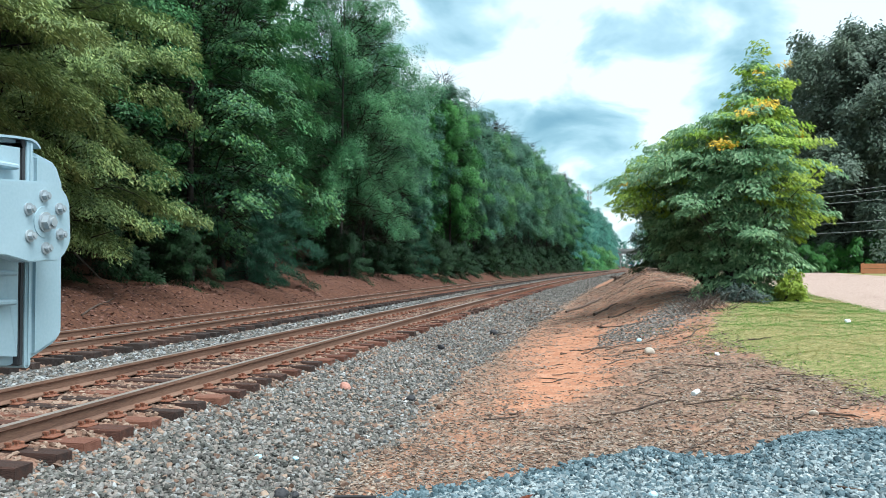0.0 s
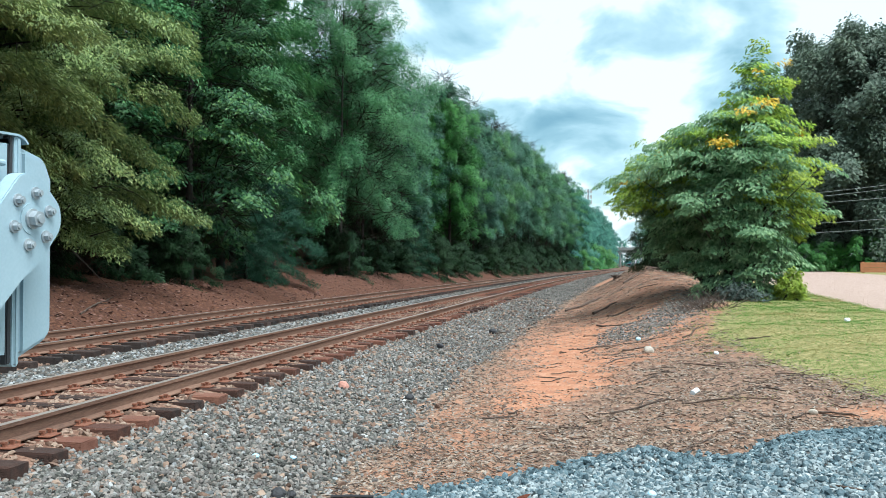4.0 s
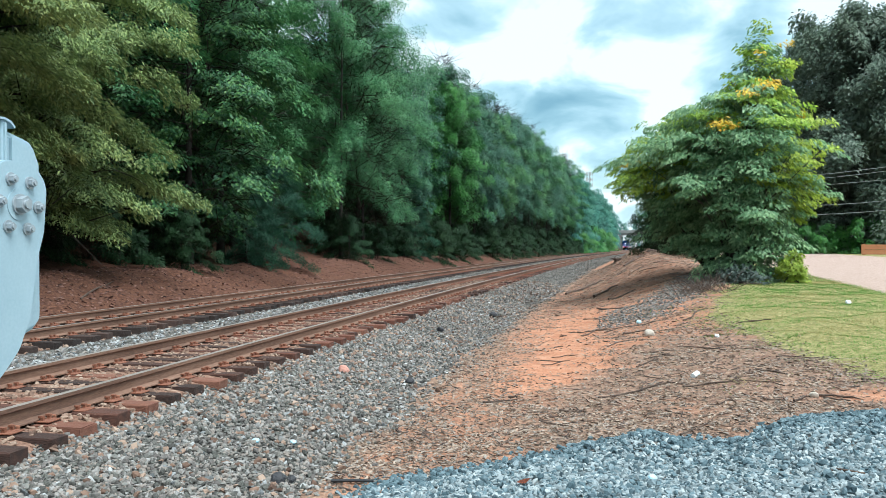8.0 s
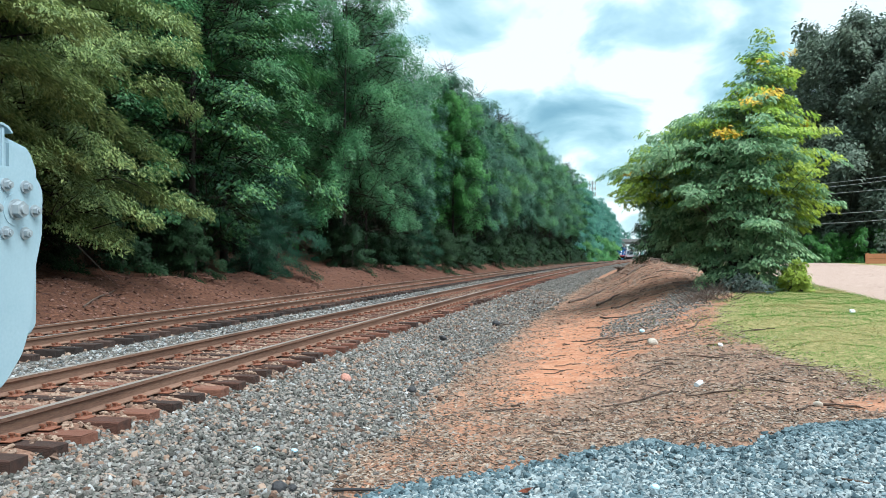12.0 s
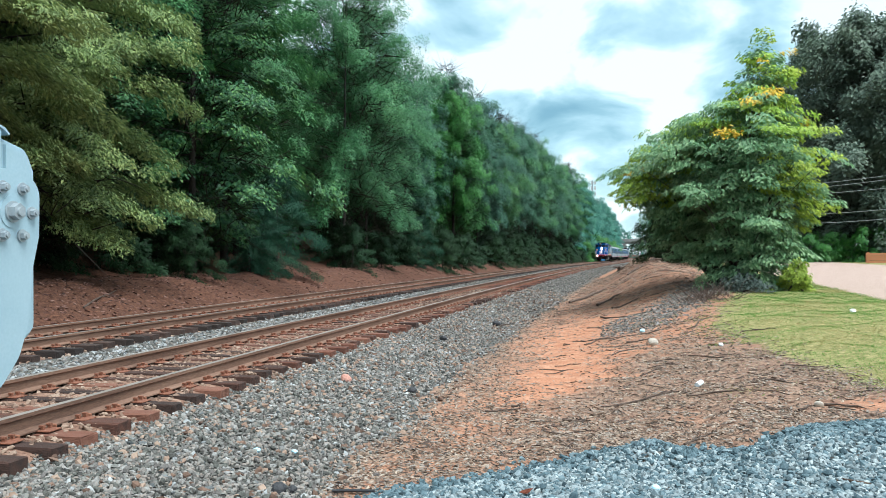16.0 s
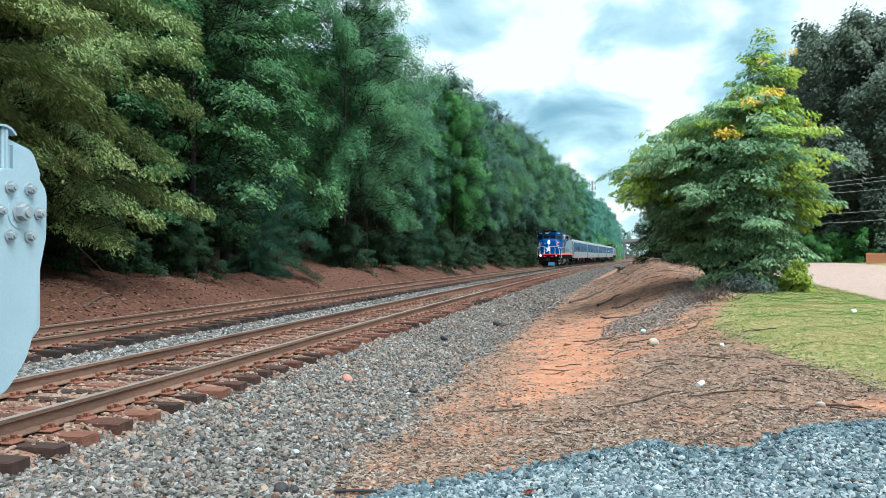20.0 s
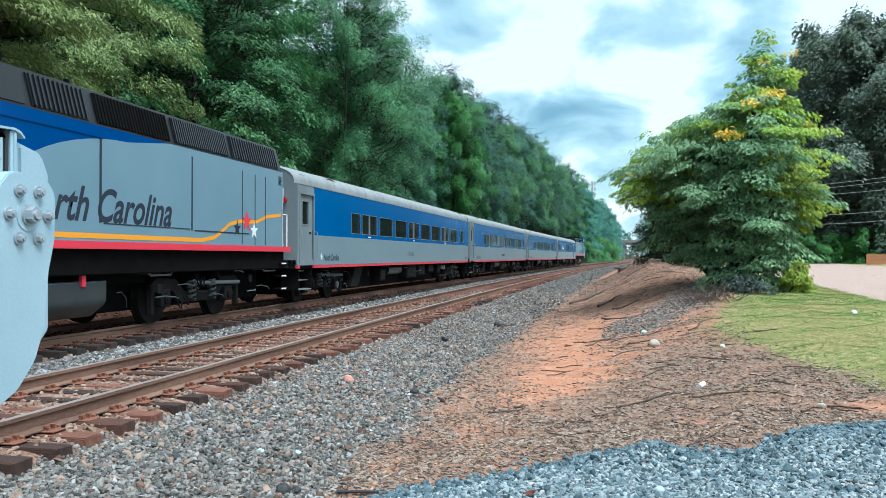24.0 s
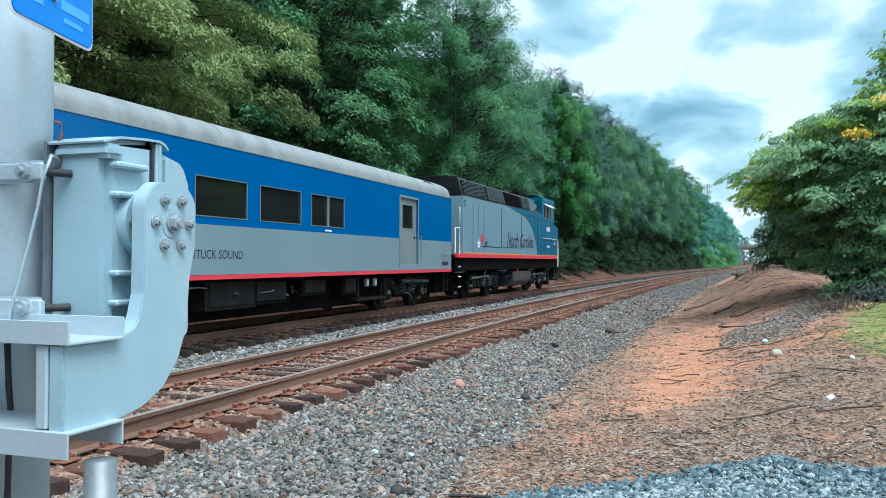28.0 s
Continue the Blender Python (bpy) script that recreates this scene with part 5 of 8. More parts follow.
    def channel(name, z0, z1, open_up):
        b = bmesh.new()
        box(b, -0.50, 0.023, -0.375, -0.369, z0, z1, 0.001)
        box(b, -0.50, 0.023, -0.206, -0.200, z0, z1, 0.001)
        zz = z0 if open_up else z1 - 0.006
        box(b, -0.50, 0.023, -0.369, -0.206, zz, zz + 0.006, 0.001)
        c = part(name, b, M_GALV, arm, "galvanised channel bar")
        b = bmesh.new(); zt = zz + (0.006 if open_up else 0.006)
        cyl(b, (-0.10, -0.31, zt), (-0.10, -0.31, zt + 0.012), 0.012, 6); part("nut", b, M_BOLT, c)

    channel("channel_bar", -0.283, -0.231, True)
    channel("channel_bar", -0.530, -0.472, False)
    bm = bmesh.new(); box(bm, -0.077, -0.044, -0.366, -0.33, -0.470, -0.285, 0.004); part("end_block", bm, M_GALV, arm)
    bm = bmesh.new(); box(bm, -0.46, -0.43, -0.366, -0.29, -0.472, -0.283, 0.002); part("end_plate", bm, M_DULL, arm)
    return arm, Vector((PX - gx, PY - gy, PZ - gz))


LEVER, LEVER_AT = crossing_gate()


# ---- small things on the ground ----
M_STICK = mat("dead_wood", [(0.025, 0.018, 0.015), (0.075, 0.05, 0.037), (0.15, 0.11, 0.085)], 0.95, 8, 50, 0.6, stretch=(1, 1, 0.3))
M_PALEROCK = mat("pale_rock", [(0.32, 0.28, 0.23), (0.48, 0.43, 0.36)], 0.9, 8, 40, 0.4)
M_PINKROCK = mat("pink_rock", [(0.34, 0.15, 0.11), (0.50, 0.27, 0.21)], 0.9, 8, 40, 0.4)
M_DARKROCK = mat("coal_dark_rock", [(0.012, 0.012, 0.014), (0.045, 0.045, 0.05)], 0.7, 8, 40, 0.4)
M_BLUEPLASTIC = plain("pale_blue_plastic", (0.42, 0.66, 0.78), 0.4)
M_LITTERWHITE = plain("crumpled_white_plastic", (0.72, 0.78, 0.80), 0.45)
M_BLACKPIPE = plain("black_plastic", (0.015, 0.015, 0.017), 0.45)
M_DRYLEAF = plain("dry_leaf", (0.22, 0.06, 0.03), 0.8)
M_CONCRETE = mat("bridge_concrete", [(0.16, 0.17, 0.17), (0.26, 0.27, 0.26)], 0.9, 0.6, 8, 0.2)
M_STEELGREY = plain("tower_steel", (0.32, 0.35, 0.36), 0.5, metal=0.3)
M_WIRE = plain("cable_sheath", (0.17, 0.185, 0.185), 0.5)
M_BOARD = mat("fence_board", [(0.28, 0.11, 0.05), (0.42, 0.18, 0.08)], 0.85, 3, 40, 0.3, each=0.3)


def stick(pts, r, label="dead branch lying on the clay", fork=True, seed=0):
    """A fallen branch along points on the ground, with a side shoot."""
    r = r * 0.55
    rn = random.Random(seed)
    x0, y0 = pts[0]
    z0 = ground_z(x0, y0)
    root = tagged(new("branch"), label, "branch", "fallen branches")
    root.matrix_world = pose(x0, y0, z0)
    P = []
    for (ax, ay), (bx, by) in zip(pts, pts[1:]):
        for k in np.linspace(0, 1, 5)[:-1]:
            x, y = ax + (bx - ax) * k + rn.uniform(-0.035, 0.035), ay + (by - ay) * k + rn.uniform(-0.035, 0.035)
            P.append((x - x0, y - y0, ground_z(x, y) - z0 + r * 0.7 + rn.uniform(0, r)))
    x, y = pts[-1]
    P.append((x - x0, y - y0, ground_z(x, y) - z0 + r))
    n = len(P)
    bm = bmesh.new(); tube(bm, P, [r * (1 - 0.6 * i / n) * rn.uniform(0.55, 1.35) for i in range(n)], 7)
    part("limb", bm, M_STICK, root)
    if fork:
        m = Vector(P[n // 2]); d = (Vector(P[-1]) - Vector(P[0])).normalized()
        s = Vector((-d.y, d.x, 0.25)) * rn.choice((-1, 1))
        bm = bmesh.new(); tube(bm, [m, m + (d + s) * 0.14, m + (d * 1.8 + s) * 0.2], [r * 0.5, r * 0.35, r * 0.15], 5)
        part("side_shoot", bm, M_STICK, root)


for k, (pts, r) in enumerate((([(-1.39, 31.6), (-0.6, 33.6), (0.05, 35.7)], 0.09), ([(-0.23, 26.6), (0.51, 28.2)], 0.08), ([(2.4, 45.5), (3.6, 50.0)], 0.10), ([(-0.02, 9.78), (0.45, 10.1), (0.95, 10.48)], 0.028),
                              ([(0.98, 10.15), (1.5, 10.2), (2.07, 9.87)], 0.022), ([(-1.39, 9.46), (-1.0, 9.84)], 0.025), ([(0.69, 7.66), (1.06, 8.24)], 0.018), ([(-0.11, 21.7), (0.52, 20.7)], 0.05),
                              ([(-2.8, 20.9), (-2.6, 20.6)], 0.06), ([(0.5, 12.0), (0.9, 12.9)], 0.02), ([(1.3, 13.5), (1.9, 13.1)], 0.022), ([(0.1, 14.2), (0.7, 15.2)], 0.02), ([(-0.4, 16.0), (0.2, 17.5)], 0.03),
                              ([(1.6, 16.6), (2.2, 17.9)], 0.03), ([(-0.9, 12.6), (-0.5, 13.0)], 0.018), ([(2.4, 12.2), (3.0, 12.1)], 0.02), ([(0.2, 24.0), (1.0, 25.2)], 0.05), ([(1.0, 38.0), (2.0, 42.0)], 0.08),
                              ([(-13.8, 19.5), (-14.8, 22.5)], 0.05), ([(-14.0, 13.5), (-15.5, 15.5)], 0.06), ([(1.1, 9.0), (1.5, 9.35)], 0.014), ([(-0.5, 8.3), (-0.1, 8.5)], 0.014), ([(-1.0, 7.4), (-0.6, 7.3)], 0.012))):
    stick(pts, r, seed=k)


def rock(name, x, y, size, material, label, category="stone", dz=0.3, seed=0):
    rn = random.Random(seed)
    bm = bmesh.new(); bmesh.ops.create_icosphere(bm, subdivisions=2, radius=0.5)
    for v in bm.verts:
        v.co *= 1 + 0.22 * noise.noise(v.co * 2.3 + Vector((seed * 3.1, 0, 0)))
        v.co.z *= 0.75
    for v in bm.verts:
        v.co *= size
    me = bpy.data.meshes.new(name); bm.to_mesh(me); bm.free(); me.materials.append(material)
    ob = tagged(new(name, me), label, category)
    ob.matrix_world = pose(x, y, ground_z(x, y) + size * dz, rn.uniform(-20, 20), rn.uniform(-20, 20), rn.uniform(0, 360))


rock("stone", 0.85, 15.1, 0.19, M_PALEROCK, "pale rounded stone on the bare clay", seed=1)
rock("stone", -3.51, 10.72, 0.16, M_PINKROCK, "pinkish stone among the ballast", seed=2)
rock("stone", -2.56, 10.64, 0.13, M_DARKROCK, "dark stone among the ballast", seed=3)
rock("stone", -2.50, 5.97, 0.13, M_DARKROCK, "black lump at the foot of the ballast", seed=4)
rock("stone", -2.41, 6.03, 0.08, M_DARKROCK, "black lump at the foot of the ballast", seed=5)
rock("stone", -2.76, 20.8, 0.22, M_DARKROCK, "dark stone low on the ballast slope", seed=6)
rock("stone", 2.25, 9.3, 0.10, M_PALEROCK, "grey stone by the crushed-stone heap", seed=7)
rock("stone", -3.3, 16.5, 0.16, M_DARKROCK, "dark stone on the ballast slope", seed=8)
rock("plastic_scrap", -3.12, 6.93, 0.075, M_BLUEPLASTIC, "pale blue plastic scrap among the ballast", "litter", seed=9)
rock("plastic_scrap", -2.82, 7.1, 0.06, M_BLUEPLASTIC, "pale blue plastic scrap among the ballast", "litter", seed=10)
rock("plastic_scrap", 0.37, 6.16, 0.07, M_BLUEPLASTIC, "pale blue plastic scrap on the crushed stone", "litter", seed=11)
rock("plastic_scrap", 0.75, 17.2, 0.11, M_BLUEPLASTIC, "blue bottle scrap on the clay", "litter", seed=12)
rock("paper_scrap", 5.0, 18.0, 0.12, M_LITTERWHITE, "white paper scrap on the grass", "litter", seed=13)
rock("paper_scrap", 1.9, 14.2, 0.08, M_LITTERWHITE, "white scrap on the wood chips", "litter", seed=14)


def crushed_can(x, y):
    root = tagged(new("drink_can"), "crushed white drink can on the wood chips", "litter")
    root.matrix_world = pose(x, y, ground_z(x, y) + 0.035, 0, 78, 55)
    bm = bmesh.new(); cyl(bm, (0, 0, -0.06), (0, 0, 0.06), 0.036, 16)
    for v in bm.verts:
        v.co.x *= 0.85
    part("can_body", bm, M_LITTERWHITE, root)
    bm = bmesh.new(); cyl(bm, (0, 0, 0.06), (0, 0, 0.068), 0.028, 16); part("can_lid", bm, M_BLUEPLASTIC, root)


crushed_can(1.19, 10.89)


def pipe_scrap():
    root = tagged(new("pipe"), "short black plastic pipe at the foot of the ballast", "pipe")
    root.matrix_world = pose(-2.09, 6.05, ground_z(-2.0, 6.05) + 0.03)
    bm = bmesh.new(); tube(bm, [(0, 0, 0), (0.16, 0.04, 0.0), (0.33, 0.06, 0.0)], 0.013, 8); part("pipe_wall", bm, M_BLACKPIPE, root)


pipe_scrap()


def dry_leaf(x, y, turn):
    bm = bmesh.new()
    for i in range(4):
        a, b = -0.06 + i * 0.03, -0.03 + i * 0.03
        w0, w1 = 0.03 * math.sin((i + 0.2) / 4 * math.pi), 0.03 * math.sin((i + 1) / 4 * math.pi)
        vs = [bm.verts.new(p) for p in ((a, -w0, 0.03 * abs(a) * 8 + 0.008), (b, -w1, 0.03 * abs(b) * 8 + 0.008), (b, w1, 0.03 * abs(b) * 8), (a, w0, 0.03 * abs(a) * 8))]
        bm.faces.new(vs)
    bmesh.ops.solidify(bm, geom=bm.faces[:], thickness=0.003)
    me = bpy.data.meshes.new("dry_leaf"); bm.to_mesh(me); bm.free(); me.materials.append(M_DRYLEAF)
    ob = tagged(new("dry_leaf", me), "curled red-brown dry leaf on the crushed stone", "leaf")
    ob.matrix_world = pose(x, y, ground_z(x, y) + 0.04, 20, -15, turn)


dry_leaf(-0.56, 5.93, 20)
dry_leaf(2.05, 6.3, 70)
stick([(1.62, 6.24), (1.92, 6.26)], 0.022, "split bark strip on the crushed stone", False, 40)


def stump(x, y):
    """Uprooted stump on the bank with splayed roots."""
    rn = random.Random(3)
    root = tagged(new("stump"), "dark uprooted stump with splayed roots on the bank", "stump")
    root.matrix_world = pose(x, y, ground_z(x, y)) @ Matrix.Scale(0.65, 4)
    bm = bmesh.new(); tube(bm, [(0, 0, -0.05), (0.02, 0, 0.3), (0.05, 0, 0.5)], [0.3, 0.24, 0.2], 9); part("bole", bm, M_STICK, root)
    for k in range(9):
        a = k * 0.7 + rn.uniform(-0.2, 0.2)
        bm = bmesh.new(); tube(bm, [(0, 0, 0.2), (0.35 * math.cos(a), 0.35 * math.sin(a), 0.25 + rn.uniform(0, 0.3)), (0.7 * math.cos(a), 0.7 * math.sin(a), rn.uniform(0, 0.6))], [0.1, 0.06, 0.02], 5); part("root", bm, M_STICK, root)


stump(0.95, 55.5)


def bank_debris():
    rn = random.Random(77)
    for k in range(30):   # bark strips trodden flat in the wood chips
        y = 8.3 + 9.5 * rn.random()
        x, a, L = rn.uniform(-1.2, 2.6), rn.uniform(-0.9, 0.9), rn.uniform(0.12, 0.5)
        stick([(x, y), (x + L * math.cos(a), y + L * math.sin(a))], rn.uniform(0.012, 0.03), "dark bark strip among the wood chips", False, 300 + k)
    for k in range(26):
        y = 16.5 + 30 * rn.random() ** 1.3
        x = -0.6 + float(bend(y)) + rn.uniform(0, 2.4 if y > 20 else 1.6)
        a, L = rn.uniform(-0.5, 1.3), rn.uniform(0.3, 1.1)
        stick([(x, y), (x + L * math.cos(a), y + L * math.sin(a))], rn.uniform(0.014, 0.03), "dead stick on the clay bank", L > 0.7, 100 + k)


bank_debris()


def dry_brush(x, y):
    """A tangle of thin dead twigs at the foot of the bush."""
    rn = random.Random(12)
    root = tagged(new("dry_brush"), "tangle of dry brown twigs at the foot of the bush", "brushwood")
    root.matrix_world = pose(x, y, ground_z(x, y))
    for k in range(95):
        bm = bmesh.new()
        for j in range(1):
            a, r0 = rn.uniform(0, 6.28), rn.uniform(0, 0.9)
            bx, by, L = r0 * math.cos(a), 1.3 * r0 * math.sin(a), rn.uniform(0.3, 0.8)
            b, z = rn.uniform(0, 6.28), ground_z(x + bx, y + by) - ground_z(x, y)
            p = Vector((bx, by, z - 0.02)); q = p + Vector((L * math.cos(b), L * math.sin(b), rn.uniform(0.1, 0.55)))
            tube(bm, [p, p.lerp(q, 0.5) + Vector((0, 0, rn.uniform(0, 0.12))), q], [0.008, 0.006, 0.002], 4)
        part("twig", bm, M_STICK, root)


dry_brush(2.5, 21.4)


# ---- grass ----
def grass():
    rng = np.random.default_rng(33)
    n = 210000
    u, s = rng.uniform(1.4, 6.7, n), 9.2 + 22 * rng.uniform(0, 1, n) ** 1.4
    fray = 0.25 * wav(u, s, 1.1) + 0.15 * wav(u, s, 2.9, 2.0)
    edge = 2.0 + 0.5 * fray + np.interp(s, [8.5, 10.5, 14, 17, 24], [2.1, 1.2, 0.3, 0.0, 1.6])
    k = (u > edge + rng.normal(0, 0.36, n) + 0.35 * wav(u, s, 2.2, 1.0)) & (u < 6.3 + rng.normal(0, 0.12, n))
    u, s = u[k], s[k]
    extra = [(2.91, 13.5, 0.12, 60), (1.69, 10.13, 0.18, 60), (2.3, 14.6, 0.25, 60), (1.2, 18.5, 0.3, 50), (1.75, 14.2, 0.2, 40)]
    for x, y, r, c in extra:
        u = np.append(u, x - bend(y) + rng.normal(0, r, c)); s = np.append(s, y + rng.normal(0, r, c))
    n = len(u)
    h = rng.uniform(0.010, 0.030, n) * np.interp(s, [9, 25], [1.0, 1.4])
    h[-270:] *= 1.9
    a = rng.uniform(0, 2 * math.pi, n)
    w = rng.uniform(0.003, 0.006, n) * np.interp(s, [9, 25], [1.0, 1.8])
    base = np.stack([u + bend(s), s, lie(u, s) - 0.01], -1)
    d = np.stack([np.cos(a), np.sin(a), np.zeros(n)], -1)
    tip = base + np.stack([rng.normal(0, 0.9, n) * h, rng.normal(0, 0.9, n) * h, h], -1)
    mid = (base + tip) / 2 + np.array([0, 0, 1.0]) * (h * 0.12)[:, None]
    v = np.stack([base - d * w[:, None], base + d * w[:, None], mid + d * (w * 0.7)[:, None], tip], 1)
    green = wav(u, s, 1.3, 2.0) + 0.7 * wav(u, s, 3.4) + rng.normal(0, 0.55, n) + np.interp(s, [9, 13, 20], [-0.3, 0.15, 0.3]) > -0.08
    for material, pick, label in ((M_GRASS, green, "short green roadside grass"), (M_STRAW, ~green, "dry yellow-green grass in patches by the road")):
        g = v[pick]
        tagged(new("grass", mesh_np("grass", g.reshape(-1, 3), np.arange(4 * len(g)).reshape(-1, 4), material)), label, "grass", kind="stuff")


M_GRASS = leaf_mat("grass_blade", (0.070, 0.185, 0.030), (0.135, 0.270, 0.050), (0.260, 0.350, 0.095), thin=0.5, grain=0.5)
M_STRAW = leaf_mat("grass_blade_dry", (0.190, 0.205, 0.060), (0.330, 0.300, 0.110), (0.470, 0.390, 0.200), thin=0.5, grain=0.5)
grass()


# ---- distance ----
def cell_tower(x, y):
    root = tagged(new("cell_tower"), "slender grey mast with antennas above the far trees", "tower")
    root.matrix_world = pose(x, y, 0)
    bm = bmesh.new(); cyl(bm, (0, 0, 0), (0, 0, 40.5), 0.55, 10, 0.3); part("pole", bm, M_STEELGREY, root)
    for z in (39.4, 36.5, 33.6):
        bm = bmesh.new()
        for k in range(3):
            a = k * 2.094
            tube(bm, [(0, 0, z), (1.5 * math.cos(a), 1.5 * math.sin(a), z)], 0.12, 4)
        tier = part("antenna_frame", bm, M_STEELGREY, root)
        for k in range(6):
            a = k * 1.047
            bm = bmesh.new(); box(bm, 1.5 * math.cos(a) - 0.16, 1.5 * math.cos(a) + 0.16, 1.5 * math.sin(a) - 0.16, 1.5 * math.sin(a) + 0.16, z - 1.0, z + 1.0); part("antenna", bm, M_PALEROCK, tier)


cell_tower(-6.48, 426.8)


def road_bridge():
    root = tagged(new("road_bridge"), "concrete road bridge over the railway in the distance", "bridge")
    x, y = 12.0, 452.0
    root.matrix_world = pose(x, y, 0, 0, 0, -3)
    bm = bmesh.new(); box(bm, -34, 34, -5, 5, 9.0, 9.6); part("deck", bm, M_CONCRETE, root)
    for k in range(4):
        bm = bmesh.new(); box(bm, -34, 34, -4.4 + k * 2.9, -4.0 + k * 2.9, 7.8, 9.0); part("girder", bm, M_CONCRETE, root)
    for sy in (-5, 4.75):
        bm = bmesh.new(); box(bm, -34, 34, sy, sy + 0.25, 9.6, 10.5); part("parapet", bm, M_CONCRETE, root)
    for px in (-19, -2, 15):
        for py in (-3.5, 0, 3.5):
            bm = bmesh.new(); cyl(bm, (px, py, -1.0), (px, py, 7.2), 0.5, 12); part("pier", bm, M_CONCRETE, root)
        bm = bmesh.new(); box(bm, px - 0.7, px + 0.7, -4.8, 4.8, 7.1, 7.8); part("pier_cap", bm, M_CONCRETE, root)


road_bridge()


def overhead_cable(z0, zm, z1, y):
    root = tagged(new("overhead_cable"), "thin overhead cable sagging beside the road", "cable", "overhead cables")
    root.matrix_world = pose(13.2, y, 0)
    bm = bmesh.new()
    pts = []
    for k in np.linspace(-1, 3.2, 24):
        pts.append((k * 7.0 - 1.0, 0.19 * k * 7.0, zm + (z1 - z0) / 2 * k * 2.6 * 0.5 + max((z0 + z1) / 2 - zm, 0.1) * k * k * 1.1))
    tube(bm, pts, 0.014, 5)
    part("strand", bm, M_WIRE, root)


for z0, zm, z1, y in ((5.11, 5.45, 6.22, 48.5), (4.95, 5.25, 6.0, 48.9), (4.58, 4.85, 5.4, 48.5), (3.86, 3.72, 4.33, 48.5), (3.29, 3.2, 3.76, 48.5)):
    overhead_cable(z0, zm, z1, y)


def timber_wall():
    x, y = 15.15, 52.0
    root = tagged(new("timber_fence"), "low orange-brown timber fence beyond the road", "fence")
    root.matrix_world = pose(x, y, ground_z(x, y))
    for k in range(4):
        bm = bmesh.new(); box(bm, 0, 5.0, -0.03, 0.03, 0.03 + k * 0.15, 0.17 + k * 0.15, 0.006); part("board", bm, M_BOARD, root)
    for k in range(4):
        bm = bmesh.new(); box(bm, 0.1 + k * 1.6, 0.2 + k * 1.6, 0.03, 0.13, -0.2, 0.66); part("post", bm, M_BOARD, root)


timber_wall()


# ---- single stones nearest the camera ----
def single_stones(name, material, n, seed, u0, u1, s0, s1, lo, hi, keep):
    rng = np.random.default_rng(seed)
    kinds = []
    for k in range(10):
        v = (ICO + rng.uniform(-0.24, 0.24, (12, 3))) * np.array([1.0, 0.8, 0.62]) * 0.6
        kinds.append(mesh_np(name, v, ICO_TRIS, material))
    ground = bpy.data.objects["ground"]
    made = 0
    while made < n:
        u, s = rng.uniform(u0, u1), rng.uniform(s0, s1)
        if not keep(u, s):
            continue
        size = rng.uniform(lo, hi)
        o = new(name, kinds[made % 10]); o.parent = ground
        o.matrix_local = pose(u + float(bend(s)), s, float(lie(u, s)) + size * 0.42, *rng.uniform(0, 360, 3)) @ Matrix.Diagonal((size, size, size, 1))
        made += 1


single_stones("ballast_stone", M_STONE_PIECE, 300, 51, -3.9, -2.5, 5.0, 7.6, 0.035, 0.065, lambda u, s: True)
single_stones("crushed_stone", M_CRUSHED_PIECE, 300, 52, -1.2, 3.6, 5.2, 9.6, 0.035, 0.075, lambda u, s: float(heap_edge(u + float(bend(s)))) - s > 0.1)


# ---- the train ----
NOSE, SPEED = 3.57, 24.85        # metres up the track of the leading nose at 24 s, metres a second
LOCO_L, COACH_L = 17.4, 25.93
M_BLUE = mat("coach_blue", [(0.0, 0.083, 0.266), (0.0, 0.100, 0.310)], 0.2, 0.5, 40, 0.02, spec=0.3)
M_NAVY = mat("loco_blue", [(0.000, 0.044, 0.184), (0.000, 0.056, 0.220)], 0.22, 0.5, 40, 0.02, spec=0.2)
M_SILVER = mat("coach_silver", [(0.165, 0.245, 0.280), (0.195, 0.275, 0.310)], 0.33, 0.5, 40, 0.02, metal=0.12)
M_ROOF = mat("coach_roof", [(0.13, 0.15, 0.15), (0.215, 0.235, 0.235), (0.27, 0.29, 0.285)], 0.55, 0.8, 25, 0.06, stretch=(1, 3, 1))
M_PEWTER = mat("loco_silver", [(0.135, 0.235, 0.29), (0.17, 0.275, 0.335)], 0.4, 0.6, 40, 0.02, metal=0.1)
M_RED = plain("stripe_red", (0.62, 0.035, 0.06), 0.4)
M_GOLD = plain("stripe_gold", (0.75, 0.30, 0.02), 0.4)
M_BLACK = mat("underframe_black", [(0.003, 0.003, 0.003), (0.008, 0.008, 0.008)], 0.9, 3, 40, 0.2, spec=0.06)
M_GRIME = mat("truck_grime", [(0.004, 0.004, 0.004), (0.015, 0.014, 0.013)], 0.7, 4, 40, 0.3, spec=0.15)
M_TEAL = mat("loco_teal", [(0.0, 0.085, 0.16), (0.005, 0.105, 0.19)], 0.3, 0.5, 40, 0.02, spec=0.2)
M_ENDGREY = mat("coach_end_grey", [(0.145, 0.185, 0.20), (0.215, 0.26, 0.275)], 0.45, 1.2, 40, 0.04, metal=0.15, stretch=(1, 1, 0.3))
M_SEAL = plain("window_seal", (0.15, 0.185, 0.195), 0.4)
M_GRILLE = mat("grille_grey", [(0.004, 0.005, 0.006), (0.012, 0.014, 0.016)], 0.28, 2, 30, 0.12, spec=0.35, stretch=(1, 4, 1))
M_TANK = mat("tank_grey", [(0.02, 0.028, 0.03), (0.05, 0.062, 0.065)], 0.3, 1.5, 40, 0.1)
M_GLASS = plain("tinted_glass", (0.010, 0.012, 0.012), 0.08, spec=0.32)
M_FRAME = plain("window_frame", (0.27, 0.31, 0.32), 0.35, metal=0.4)
